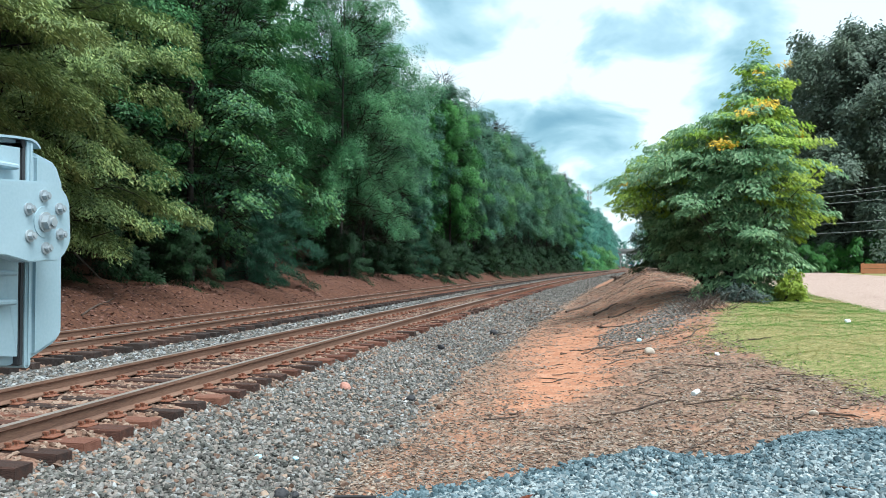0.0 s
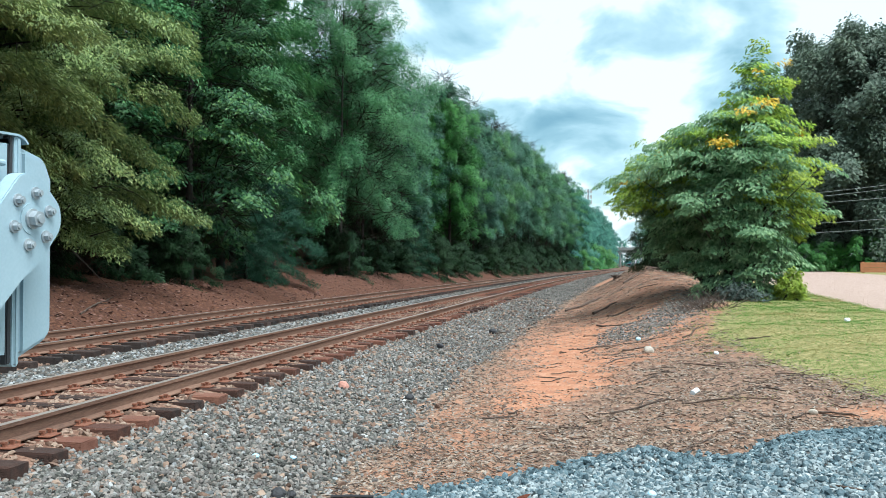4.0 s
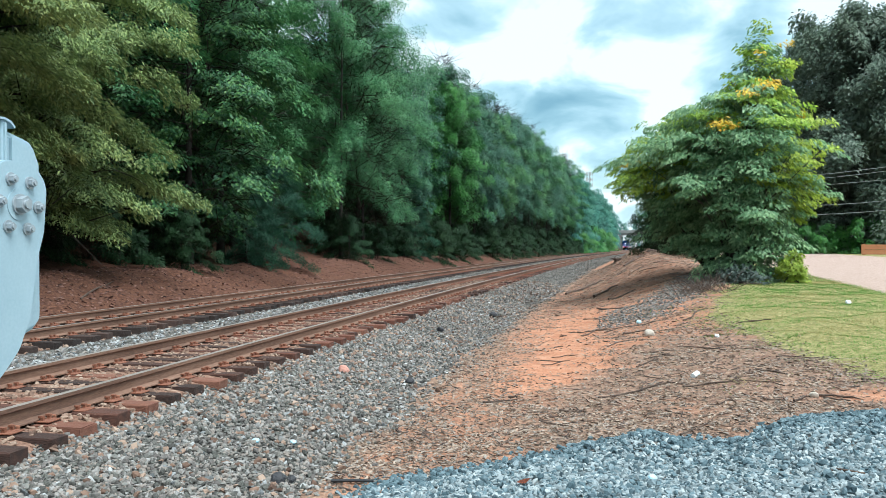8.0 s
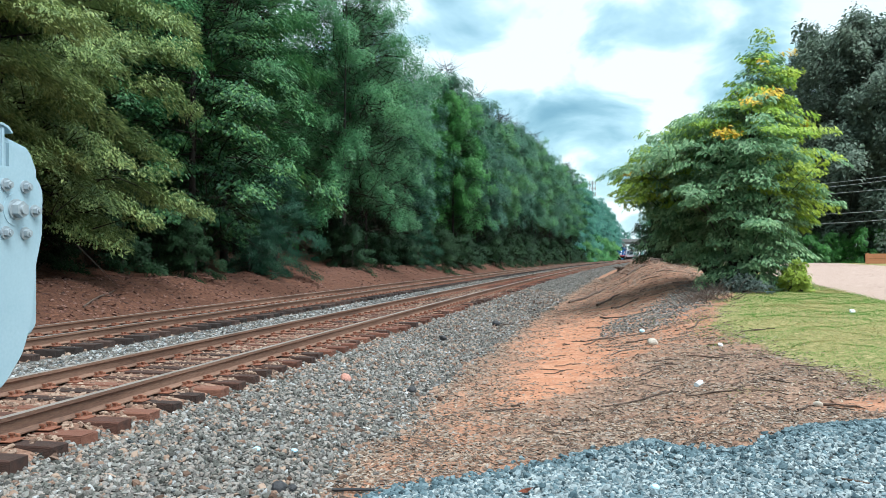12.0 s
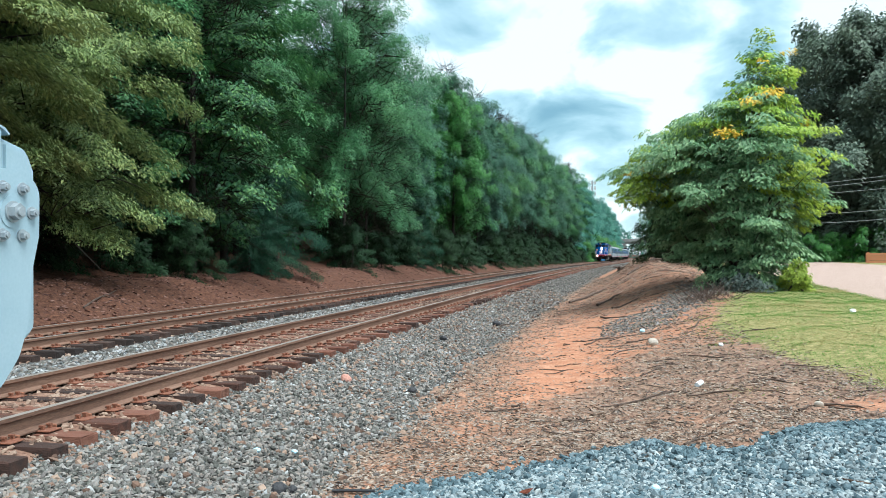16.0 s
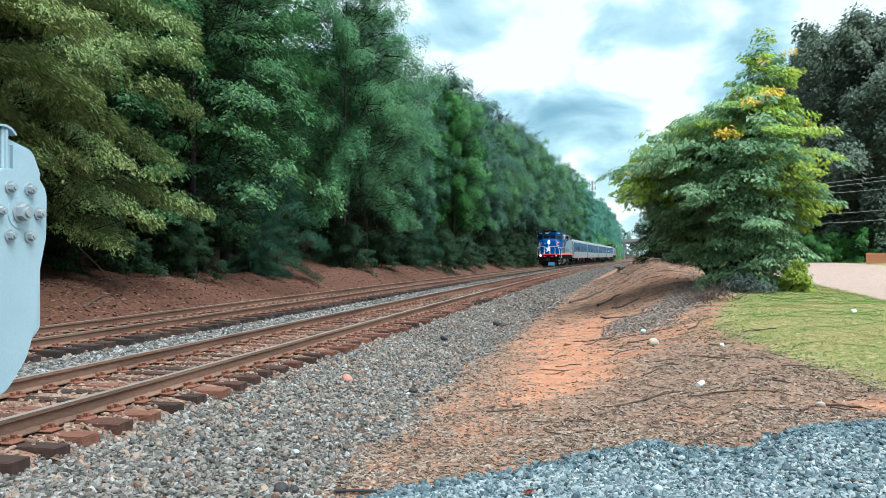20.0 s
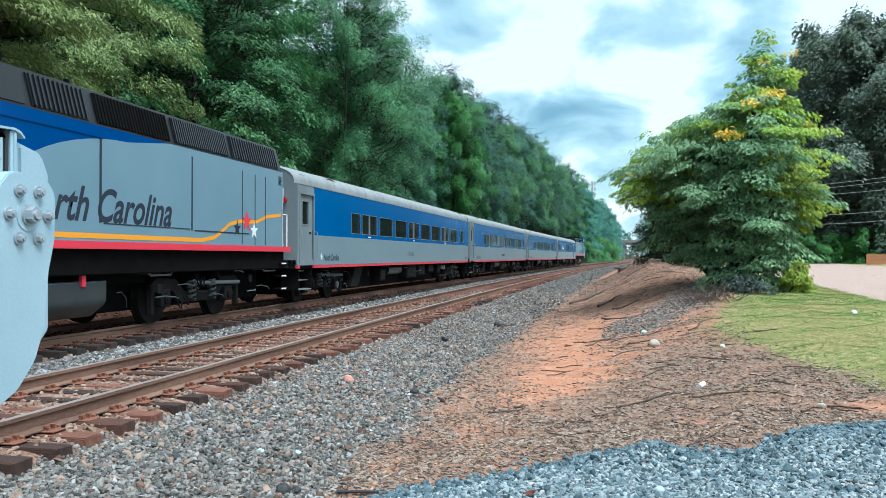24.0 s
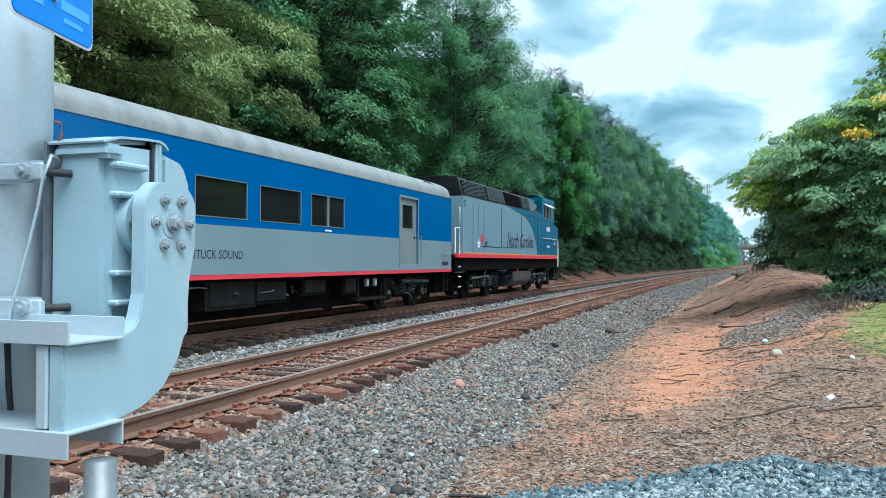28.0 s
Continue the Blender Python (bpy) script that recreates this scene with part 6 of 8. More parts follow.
M_LIGHT = plain("headlight_lit", (1.0, 0.66, 0.56), 0.3, glow=300.0)
# glowing disc round a lit bulb, standing for its reddish halo
M_HALO = plain("lamp_halo_glow", (1.0, 0.40, 0.30), 0.3, glow=6.0)
M_LAMP = plain("lamp_lens", (0.62, 0.64, 0.62), 0.2)
M_REDLENS = plain("red_lens", (0.35, 0.01, 0.01), 0.25)
M_PALE = plain("white_enamel", (0.72, 0.74, 0.74), 0.4)
M_STAR = plain("star_silver", (0.55, 0.62, 0.68), 0.35)
M_INK = plain("dark_lettering", (0.012, 0.02, 0.035), 0.5)
M_PLOW = plain("plow_blue", (0.05, 0.20, 0.38), 0.4)


def star(bm, r, depth, inner=0.40):
    pts = [(math.sin(k * math.pi / 5) * (r if k % 2 == 0 else r * inner), math.cos(k * math.pi / 5) * (r if k % 2 == 0 else r * inner)) for k in range(10)]
    c0, c1 = bm.verts.new((0, 0, 0)), bm.verts.new((0, 0, depth))
    a = [bm.verts.new((x, y, 0)) for x, y in pts]
    b = [bm.verts.new((x, y, depth)) for x, y in pts]
    for i in range(10):
        j = (i + 1) % 10
        bm.faces.new((a[j], a[i], c0)); bm.faces.new((b[i], b[j], c1)); bm.faces.new((a[i], a[j], b[j], b[i]))
    return bm


def bogie(parent, y, base, r, side_x, kind):
    """Two-axle truck: side frames, wheels on axles, springs, axle boxes, brake gear."""
    name = "truck"
    bm = bmesh.new()
    box(bm, -side_x + 0.1, side_x - 0.1, y - 0.25, y + 0.25, 0.5, 0.85, 0.03)
    tr = part(name, bm, M_GRIME, parent, "grimy steel wheel truck")
    for sx in (-1, 1):
        bm = bmesh.new()
        a, b = sx * side_x, sx * (side_x - 0.12)
        h = base / 2
        pts = [(-h - 0.55, 0.80), (-h - 0.35, 0.93), (-h + 0.4, 0.90), (-h + 0.75, 0.62), (h - 0.75, 0.62), (h - 0.4, 0.90), (h + 0.35, 0.93), (h + 0.55, 0.80), (h + 0.5, 0.66), (h - 0.28, 0.66), (h - 0.62, 0.40), (-h + 0.62, 0.40), (-h + 0.28, 0.66), (-h - 0.5, 0.66)]
        prism(bm, [(y + p, q) for p, q in pts], min(a, b), max(a, b), "x")
        part("side_frame", bm, M_GRIME, tr)
        for k in (-1, 1):
            yy = y + k * h
            bm = bmesh.new(); box(bm, min(a, b) - 0.03, max(a, b) + 0.03, yy - 0.17, yy + 0.17, r - 0.17, r + 0.2, 0.03); part("axle_box", bm, M_GRIME, tr)
            bm = bmesh.new(); cyl(bm, (sx * side_x, yy, r), (sx * (side_x + 0.07), yy, r), 0.11, 14); cyl(bm, (sx * (side_x + 0.07), yy, r), (sx * (side_x + 0.09), yy, r), 0.05, 8); part("axle_cap", bm, M_DULL if kind == "coach" else M_GRIME, tr)
            bm = bmesh.new()
            cyl(bm, (sx * 0.72, yy, r), (sx * 0.86, yy, r), r, 28); cyl(bm, (sx * 0.685, yy, r), (sx * 0.722, yy, r), r + 0.025, 28); cyl(bm, (sx * 0.86, yy, r), (sx * 0.88, yy, r), r * 0.35, 16)
            part("wheel", bm, M_GRIME, tr)
        for k in (-0.32, 0.32) if kind == "coach" else (-0.45, 0.45):
            bm = bmesh.new()
            xs = sx * (side_x + 0.06)
            tube(bm, [(xs + 0.092 * math.cos(a), y + k + 0.092 * math.sin(a), 0.44 + 0.42 * a / 25.13) for a in np.linspace(0, 25.13, 33)], 0.024, 5)
            part("spring", bm, M_TANK, tr)
        bm = bmesh.new(); cyl(bm, (sx * (side_x + 0.05), y - h * 0.2, 0.80), (sx * (side_x + 0.05), y + h + 0.45, 0.76), 0.045, 10); part("damper", bm, M_DULL, tr)
        for k in (y - h - 0.52, y + h + 0.42):
            bm = bmesh.new(); box(bm, min(a, b), max(a, b) + 0.02, k, k + 0.1, 0.2, 0.75, 0.02); part("brake_hanger", bm, M_GRIME, tr)
    for k in (-1, 1):
        bm = bmesh.new(); cyl(bm, (-0.8, y + k * base / 2, r), (0.8, y + k * base / 2, r), 0.085, 12); part("axle", bm, M_GRIME, tr)
    return tr


def window(parent, sx, y0, y1, z0, z1, x=1.55, bar=False, vent=False):
    a, b = sorted((sx * (x - 0.035), sx * (x - 0.028)))
    bm = bmesh.new(); box(bm, a, b, y0, y1, z0, z1)
    w = part("window", bm, M_GLASS, parent, "dark tinted window pane")
    t = 0.016
    a, b = sorted((sx * (x - 0.03), sx * (x + 0.010)))
    bm = bmesh.new()
    box(bm, a, b, y0 - t, y1 + t, z1, z1 + t); box(bm, a, b, y0 - t, y1 + t, z0 - t, z0); box(bm, a, b, y0 - t, y0, z0, z1); box(bm, a, b, y1, y1 + t, z0, z1)
    part("window_frame", bm, M_SEAL, w)
    if bar:
        bm = bmesh.new(); box(bm, a, b, (y0 + y1) / 2 - 0.022, (y0 + y1) / 2 + 0.022, z0, z1); part("mullion", bm, M_FRAME, w)
        a2, b2 = sorted((sx * x, sx * (x + 0.006)))
        bm = bmesh.new(); box(bm, a2, b2, (y0 + y1) / 2 - 0.16, (y0 + y1) / 2 + 0.16, z0 - 0.115, z0 - 0.075); part("label_plate", bm, M_PALE, w)
    return w


def grab(parent, sx, y0, y1, z0, z1, x=1.55, r=0.012, material=None):
    """A U-shaped grab iron standing off the wall."""
    bm = bmesh.new()
    p, q = Vector((sx * x, y0, z0)), Vector((sx * x, y1, z1))
    o = Vector((sx * 0.07, 0, 0))
    tube(bm, [p, p + o, q + o, q], r, 6)
    return part("grab_iron", bm, material or M_FRAME, parent)


def coach(windows, doors, name_words, number, label):
    """A passenger coach; windows and doors by metres from the leading end."""
    root = tagged(new("passenger_coach"), label, "railway coach", "coaches of the train")
    H = COACH_L / 2
    f0, f1 = -H + 0.32, H - 0.32
    ends = (f0, f1)
    for sx in (1, -1):
        xa, xb = sorted((sx * 1.49, sx * 1.55))
        gaps = sorted([(y - H, z - H, 2.15, 2.82, "w") for y, z, *_ in windows] + [(y - H, z - H, 1.28, 3.14, "d") for y, z, *_ in doors])
        porch = doors[0][1] - H + 0.05   # the entrance end is bare grey metal as far as the door post
        for nm, lo, hi, material, w0, w1 in (("lower_wall", 1.12, 2.0, M_SILVER, porch, f1), ("upper_wall", 2.0, 3.42, M_BLUE, porch, f1), ("end_post", 1.12, 3.42, M_ENDGREY, f0, porch)):
            ys = sorted({w0, w1, *[v for g in gaps for v in g[:2] if w0 < v < w1]})
            zs = sorted({lo, hi, *[v for g in gaps for v in g[2:4] if lo < v < hi]})
            bm = bmesh.new()
            grid = [[bm.verts.new((xa, y, z)) for z in zs] for y in ys]
            for i in range(len(ys) - 1):
                for j in range(len(zs) - 1):
                    cy, cz = (ys[i] + ys[i + 1]) / 2, (zs[j] + zs[j + 1]) / 2
                    if not any(g[0] < cy < g[1] and g[2] < cz < g[3] for g in gaps):
                        bm.faces.new((grid[i][j], grid[i + 1][j], grid[i + 1][j + 1], grid[i][j + 1]))
            bmesh.ops.delete(bm, geom=[v for v in bm.verts if not v.link_faces], context="VERTS")
            back = bmesh.ops.extrude_face_region(bm, geom=bm.faces[:])
            bmesh.ops.translate(bm, verts=[v for v in back["geom"] if isinstance(v, bmesh.types.BMVert)], vec=(xb - xa, 0, 0))
            bmesh.ops.recalc_face_normals(bm, faces=bm.faces[:])
            part(nm, bm, material, root)
        bm = bmesh.new()
        y = f0
        for g0, g1, z0, z1, k in [g for g in gaps if g[4] == "d" and g[0] < -H + 3]:
            box(bm, *sorted((sx * 1.495, sx * 1.556)), y, g0, 1.035, 1.115); y = g1
        box(bm, *sorted((sx * 1.495, sx * 1.556)), y, f1, 1.035, 1.115)
        part("stripe", bm, M_RED, root, "red sill stripe")
        for y0, y1, bar in windows:
            window(root, sx, y0 - H, y1 - H, 2.15, 2.82, bar=bar)
        for y0, y1, steps in doors:
            a, b = sorted((sx * 1.46, sx * 1.50))
            bm = bmesh.new()
            c0, c1, yy0, yy1 = 2.30, 2.95, y0 - H + 0.27, y1 - H - 0.27
            box(bm, a, b, y0 - H, y1 - H, 1.28, c0); box(bm, a, b, y0 - H, y1 - H, c1, 3.14); box(bm, a, b, y0 - H, yy0, c0, c1); box(bm, a, b, yy1, y1 - H, c0, c1)
            d = part("door", bm, M_ENDGREY, root, "pale grey side door with a window")
            bm = bmesh.new(); box(bm, *sorted((sx * 1.47, sx * 1.475)), yy0, yy1, c0, c1); part("door_window", bm, M_GLASS, d)
            bm = bmesh.new()
            for u0, u1, v0, v1 in ((yy0 - 0.03, yy1 + 0.03, c1, c1 + 0.03), (yy0 - 0.03, yy1 + 0.03, c0 - 0.03, c0), (yy0 - 0.03, yy0, c0, c1), (yy1, yy1 + 0.03, c0, c1)):
                box(bm, *sorted((sx * 1.48, sx * 1.512)), u0, u1, v0, v1)
            part("door_trim", bm, M_FRAME, d)
            bm = bmesh.new(); box(bm, *sorted((sx * 1.50, sx * 1.53)), y1 - H - 0.2, y1 - H - 0.14, 2.02, 2.08); part("handle", bm, M_BLACK, d)
            bm = bmesh.new()
            for u0, u1, v0, v1 in ((y0 - H - 0.05, y0 - H, 1.2, 3.2), (y1 - H, y1 - H + 0.05, 1.2, 3.2), (y0 - H, y1 - H, 3.14, 3.2)):
                box(bm, *sorted((sx * 1.5, sx * 1.565)), u0, u1, v0, v1)
            part("door_frame", bm, M_ENDGREY, root)
            grab(root, sx, y0 - H - 0.08, y0 - H - 0.08, 1.35, 2.1); grab(root, sx, y1 - H + 0.12, y1 - H + 0.12, 1.35, 2.1)
            if steps:
                bm = bmesh.new()
                for u in (y0 - H, y1 - H - 0.02):
                    box(bm, *sorted((sx * 1.0, sx * 1.5)), u, u + 0.02, 0.42, 1.28)
                box(bm, *sorted((sx * 0.98, sx * 1.0)), y0 - H, y1 - H, 0.42, 1.28)
                part("step_well", bm, M_BLACK, root)
                for j, (xi, z) in enumerate(((1.24, 0.42), (1.12, 0.68), (1.0, 0.94))):
                    bm = bmesh.new(); box(bm, *sorted((sx * xi, sx * (xi + 0.26))), y0 - H + 0.02, y1 - H - 0.02, z, z + 0.03); part("step", bm, M_FRAME, root)
        grab(root, sx, f1 - 0.95, f1 - 0.25, 1.62, 1.62)
        # roof-edge rivet strip and ladder
        bm = bmesh.new(); box(bm, *sorted((sx * 1.50, sx * 1.562)), f0, f1, 3.405, 3.425); part("gutter", bm, M_FRAME, root)
        bm = bmesh.new()
        for z in (0.45, 0.72):
            tube(bm, [(sx * 1.48, f1 - 0.55, z), (sx * 1.48, f1 - 0.15, z)], 0.012, 5)
        for y in (f1 - 0.55, f1 - 0.15):
            tube(bm, [(sx * 1.48, y, 0.42), (sx * 1.48, y, 1.05)], 0.012, 5)
        part("ladder", bm, M_GRIME, root)
        # lettering and number
        if name_words:
            lettering("name", name_words, M_INK, root, facing(sx, sx * 1.553, 12.62 - H, 1.48), 0.135 * len(name_words), 0.155)
        else:
            bm = bmesh.new(); box(bm, *sorted((sx * 1.55, sx * 1.553)), 12.0 - H, 13.4 - H, 1.41, 1.55); part("text_bar", bm, M_INK, root)
        if number:
            lettering("number", number, M_INK, root, facing(sx, sx * 1.553, (24.98 if sx > 0 else 24.98) - H, 1.30), 0.66, 0.15)
        else:
            bm = bmesh.new(); box(bm, *sorted((sx * 1.55, sx * 1.553)), 24.7 - H, 25.3 - H, 1.24, 1.36); part("text_bar", bm, M_INK, root)
        lettering("inscription", "North Carolina", M_INK, root, facing(sx, sx * 1.553, 3.0 - H, 1.34), 1.35, 0.2, 0.5, bold=0.02)
        bm = star(bmesh.new(), 0.12, 0.003); s = part("star_badge", bm, M_PALE, root); s.matrix_local = facing(sx, sx * 1.551, 2.15 - H, 1.36)
    # roof: shallow arch with rounded shoulders
    n = 32
    arch = [(-1.555 * math.cos(math.pi * k / n) * (1.0), 3.425 + 0.60 * math.sin(math.pi * k / n) ** 0.72) for k in range(n + 1)]
    bm = bmesh.new()
    ys = [f0 - 0.02, f0 + 0.04, f0 + 0.16, f0 + 0.4, f1 - 0.4, f1 - 0.16, f1 - 0.04, f1 + 0.02]
    rows = []
    for j, y in enumerate(ys):
        k = (0.93, 0.965, 0.988, 1.0)[min(j, 7 - j)]
        rows.append([bm.verts.new((a * k, y, 3.425 + (b - 3.425) * k)) for a, b in arch])
    for ra, rb in zip(rows, rows[1:]):
        for k in range(n):
            bm.faces.new((ra[k], ra[k + 1], rb[k + 1], rb[k]))
    bmesh.ops.recalc_face_normals(bm, faces=bm.faces[:])
    roof = part("roof", bm, M_ROOF, root, "weathered pale grey arched roof", smooth=True)
    for y in (f0, f1 - 0.03):   # flat steel closing the arch at either end
        bm = bmesh.new(); prism(bm, [(a * 0.935, 3.432 + (b - 3.425) * 0.93) for a, b in arch], y, y + 0.03, "y"); part("roof_end", bm, M_ENDGREY, roof)
    for k, (y, sx) in enumerate(((f0 + 2.6, 1), (f1 - 2.2, 1), (f0 + 2.6, -1), (f1 - 2.2, -1))):
        bm = bmesh.new(); tube(bm, [(sx * 1.36, y, 3.66), (sx * 1.42, y, 3.74), (sx * 1.36, y + 0.2, 3.80), (sx * 1.36, y + 0.55, 3.80), (sx * 1.42, y + 0.75, 3.74), (sx * 1.36, y + 0.75, 3.66)], 0.014, 5); part("roof_grab", bm, M_GRIME, roof)
    for y in (f1 - 0.75, f0 + 0.35):
        for sx in (1, -1):
            bm = bmesh.new()
            for j in range(5):
                box(bm, *sorted((sx * 1.28, sx * 1.47)), y + j * 0.07, y + j * 0.07 + 0.045, 3.62, 3.70)
            part("roof_vent", bm, M_GRIME, roof)
    for y in np.linspace(f0 + 3, f1 - 3, 5):
        bm = bmesh.new(); tube(bm, [(a * 1.001, y, b + 0.001) for a, b in arch[1:-1]], 0.008, 5)
        part("roof_seam", bm, M_ROOF, roof)
    # floor, ends and gangways
    bm = bmesh.new(); box(bm, -1.49, 1.49, f0, f1, 1.03, 1.27); part("floor", bm, M_BLACK, root)
    bm = bmesh.new(); box(bm, -1.46, 1.46, f0 + 0.3, f1 - 0.3, 2.0, 2.06); part("seating", bm, M_BLACK, root)
    for sy, y in ((-1, f0), (1, f1)):
        a, b = sorted((y, y - sy * 0.05))
        bm = bmesh.new(); box(bm, -1.50, 1.50, a, b, 1.05, 3.43, 0.0)
        e = part("end_wall", bm, M_ENDGREY, root)
        a, b = sorted((y, y + sy * 0.30))
        bm = bmesh.new(); box(bm, -0.62, 0.62, a, b, 1.15, 3.42, 0.05, 2); part("gangway", bm, M_BLACK, root, "black gangway bellows")
        for sx in (-1, 1):
            a, b = sorted((y, y + sy * 0.09))
            bm = bmesh.new(); cyl(bm, (sx * 1.15, y, 2.95), (sx * 1.15, y + sy * 0.1, 2.95), 0.09, 14); part("marker_light", bm, M_REDLENS, e, "red marker light")
        bm = bmesh.new(); box(bm, -0.12, 0.12, *sorted((y, y + sy * 0.33)), 0.72, 0.98, 0.03); part("coupler", bm, M_GRIME, root)
    # under the floor
    for y in (3.25 - H, H - 3.25):
        bogie(root, y, 2.6, 0.457, 1.12, "coach")
    for sx in (1, -1):
        r = random.Random(number or "x")
        for y0, y1, z0, z1, kind in ((6.0, 6.9, 0.45, 1.03, "slant"), (8.5, 9.2, 0.42, 0.92, "box"), (9.9, 11.8, 0.70, 0.98, "tank"), (12.6, 14.2, 0.46, 1.0, "box"), (14.35, 15.6, 0.5, 1.0, "box"), (16.2, 17.3, 0.6, 1.0, "box"), (18.2, 18.9, 0.55, 1.0, "box")):
            dy = r.uniform(-0.3, 0.3)
            bm = bmesh.new()
            if kind == "tank":
                cyl(bm, (sx * 1.2, y0 + dy - H, 0.84), (sx * 1.2, y1 + dy - H, 0.84), 0.19, 16)
                part("air_tank", bm, M_TANK, root, "grey air tank")
            elif kind == "slant":
                prism(bm, [(y0 - H, 1.03), (y1 - H, 1.03), (y0 - H + 0.35, 0.35), (y0 - H - 0.45, 0.35)], *sorted((sx * 0.6, sx * 1.3)), "x"); part("skirt_plate", bm, M_GRIME, root)
            else:
                box(bm, *sorted((sx * 0.75, sx * 1.38)), y0 + dy - H, y1 + dy - H, z0, z1, 0.02)
                q = part("equipment_box", bm, M_GRIME if y0 < 14.3 and y0 > 12 else M_BLACK, root)
                bm = bmesh.new(); box(bm, *sorted((sx * 1.38, sx * 1.40)), y0 + dy - H + 0.08, y1 + dy - H - 0.08, z0 + 0.08, z1 - 0.06); part("hatch", bm, M_GRIME, q)
    for sx in (1, -1):
        pipework(root, sx, [(1.7 - H, 5.2 - H), (H - 5.0, H - 1.6)], 9, 31 + sx, 0.25, 1.05, 1.22)
        pipework(root, sx, [(6.0 - H, H - 6.0)], 9, 41 + sx, 0.55, 1.05, 1.36)
        bm = bmesh.new()   # open rack with two electric sockets
        box(bm, *sorted((sx * 0.9, sx * 1.36)), 18.95 - H, 20.75 - H, 0.36, 0.44, 0.01)
        for y in (19.0, 20.65):
            box(bm, *sorted((sx * 1.30, sx * 1.36)), y - H, y + 0.06 - H, 0.44, 1.03)
        rack = part("socket_rack", bm, M_GRIME, root)
        for y in (19.5, 20.0):
            bm = bmesh.new(); box(bm, *sorted((sx * 1.28, sx * 1.36)), y - H, y + 0.17 - H, 0.72, 0.92, 0.012); part("socket", bm, M_FRAME, rack)
            bm = bmesh.new(); box(bm, *sorted((sx * 1.36, sx * 1.366)), y + 0.04 - H, y + 0.13 - H, 0.76, 0.88); part("socket_label", bm, M_PALE, rack)
    # sill widened and black block added to fill the shade below the floor
    bm = bmesh.new(); box(bm, -1.0, 1.0, -H + 5.2, H - 5.2, 0.26, 1.03); part("centre_sill", bm, M_BLACK, root)
    bm = bmesh.new(); box(bm, -0.55, 0.55, -H + 0.8, H - 0.8, 0.28, 1.03); part("underbody", bm, M_BLACK, root)
    return root


def pipework(root, sx, stretches, count, seed, z0, z1, x):
    """Air pipes, hoses, valves and brackets hung about the running gear."""
    r = random.Random(seed)
    for a, b in stretches:
        for k in range(count):
            y, z = r.uniform(a, b), r.uniform(z0 + 0.15, z1 - 0.12)
            xx = sx * (x + r.uniform(-0.04, 0.06))
            bm = bmesh.new()
            kind = r.random()
            if kind < 0.45:    # bent pipe
                L, drop = r.uniform(0.25, 0.9), r.uniform(-0.3, 0.05)
                tube(bm, [(xx, y, z), (xx + sx * 0.03, y + L * 0.35, z + 0.01), (xx + sx * 0.03, y + L * 0.8, z + drop * 0.4), (xx, y + L, max(z0, z + drop))], r.uniform(0.009, 0.018), 6)
                part("air_pipe", bm, r.choice((M_DULL, M_GRIME, M_TANK)), root)
            elif kind < 0.65:  # hose loop
                L = r.uniform(0.15, 0.35)
                tube(bm, [(xx, y, z), (xx + sx * 0.05, y + 0.05, z - L * 0.7), (xx + sx * 0.05, y + L * 0.6, max(z0, z - L)), (xx, y + L, z - L * 0.2)], 0.016, 6)
                part("hose", bm, M_BLACK, root)
            elif kind < 0.85:  # valve body
                cyl(bm, (xx, y, z), (xx + sx * 0.08, y, z), r.uniform(0.03, 0.075), 12)
                cyl(bm, (xx + sx * 0.08, y, z), (xx + sx * 0.11, y, z), 0.018, 8)
                part("valve", bm, r.choice((M_TANK, M_GRIME, M_DULL)), root)
            else:              # bracket
                box(bm, *sorted((xx, xx + sx * 0.04)), y, y + r.uniform(0.05, 0.16), z - 0.1, z + 0.08, 0.008)
                part("bracket", bm, r.choice((M_GRIME, M_TANK)), root)


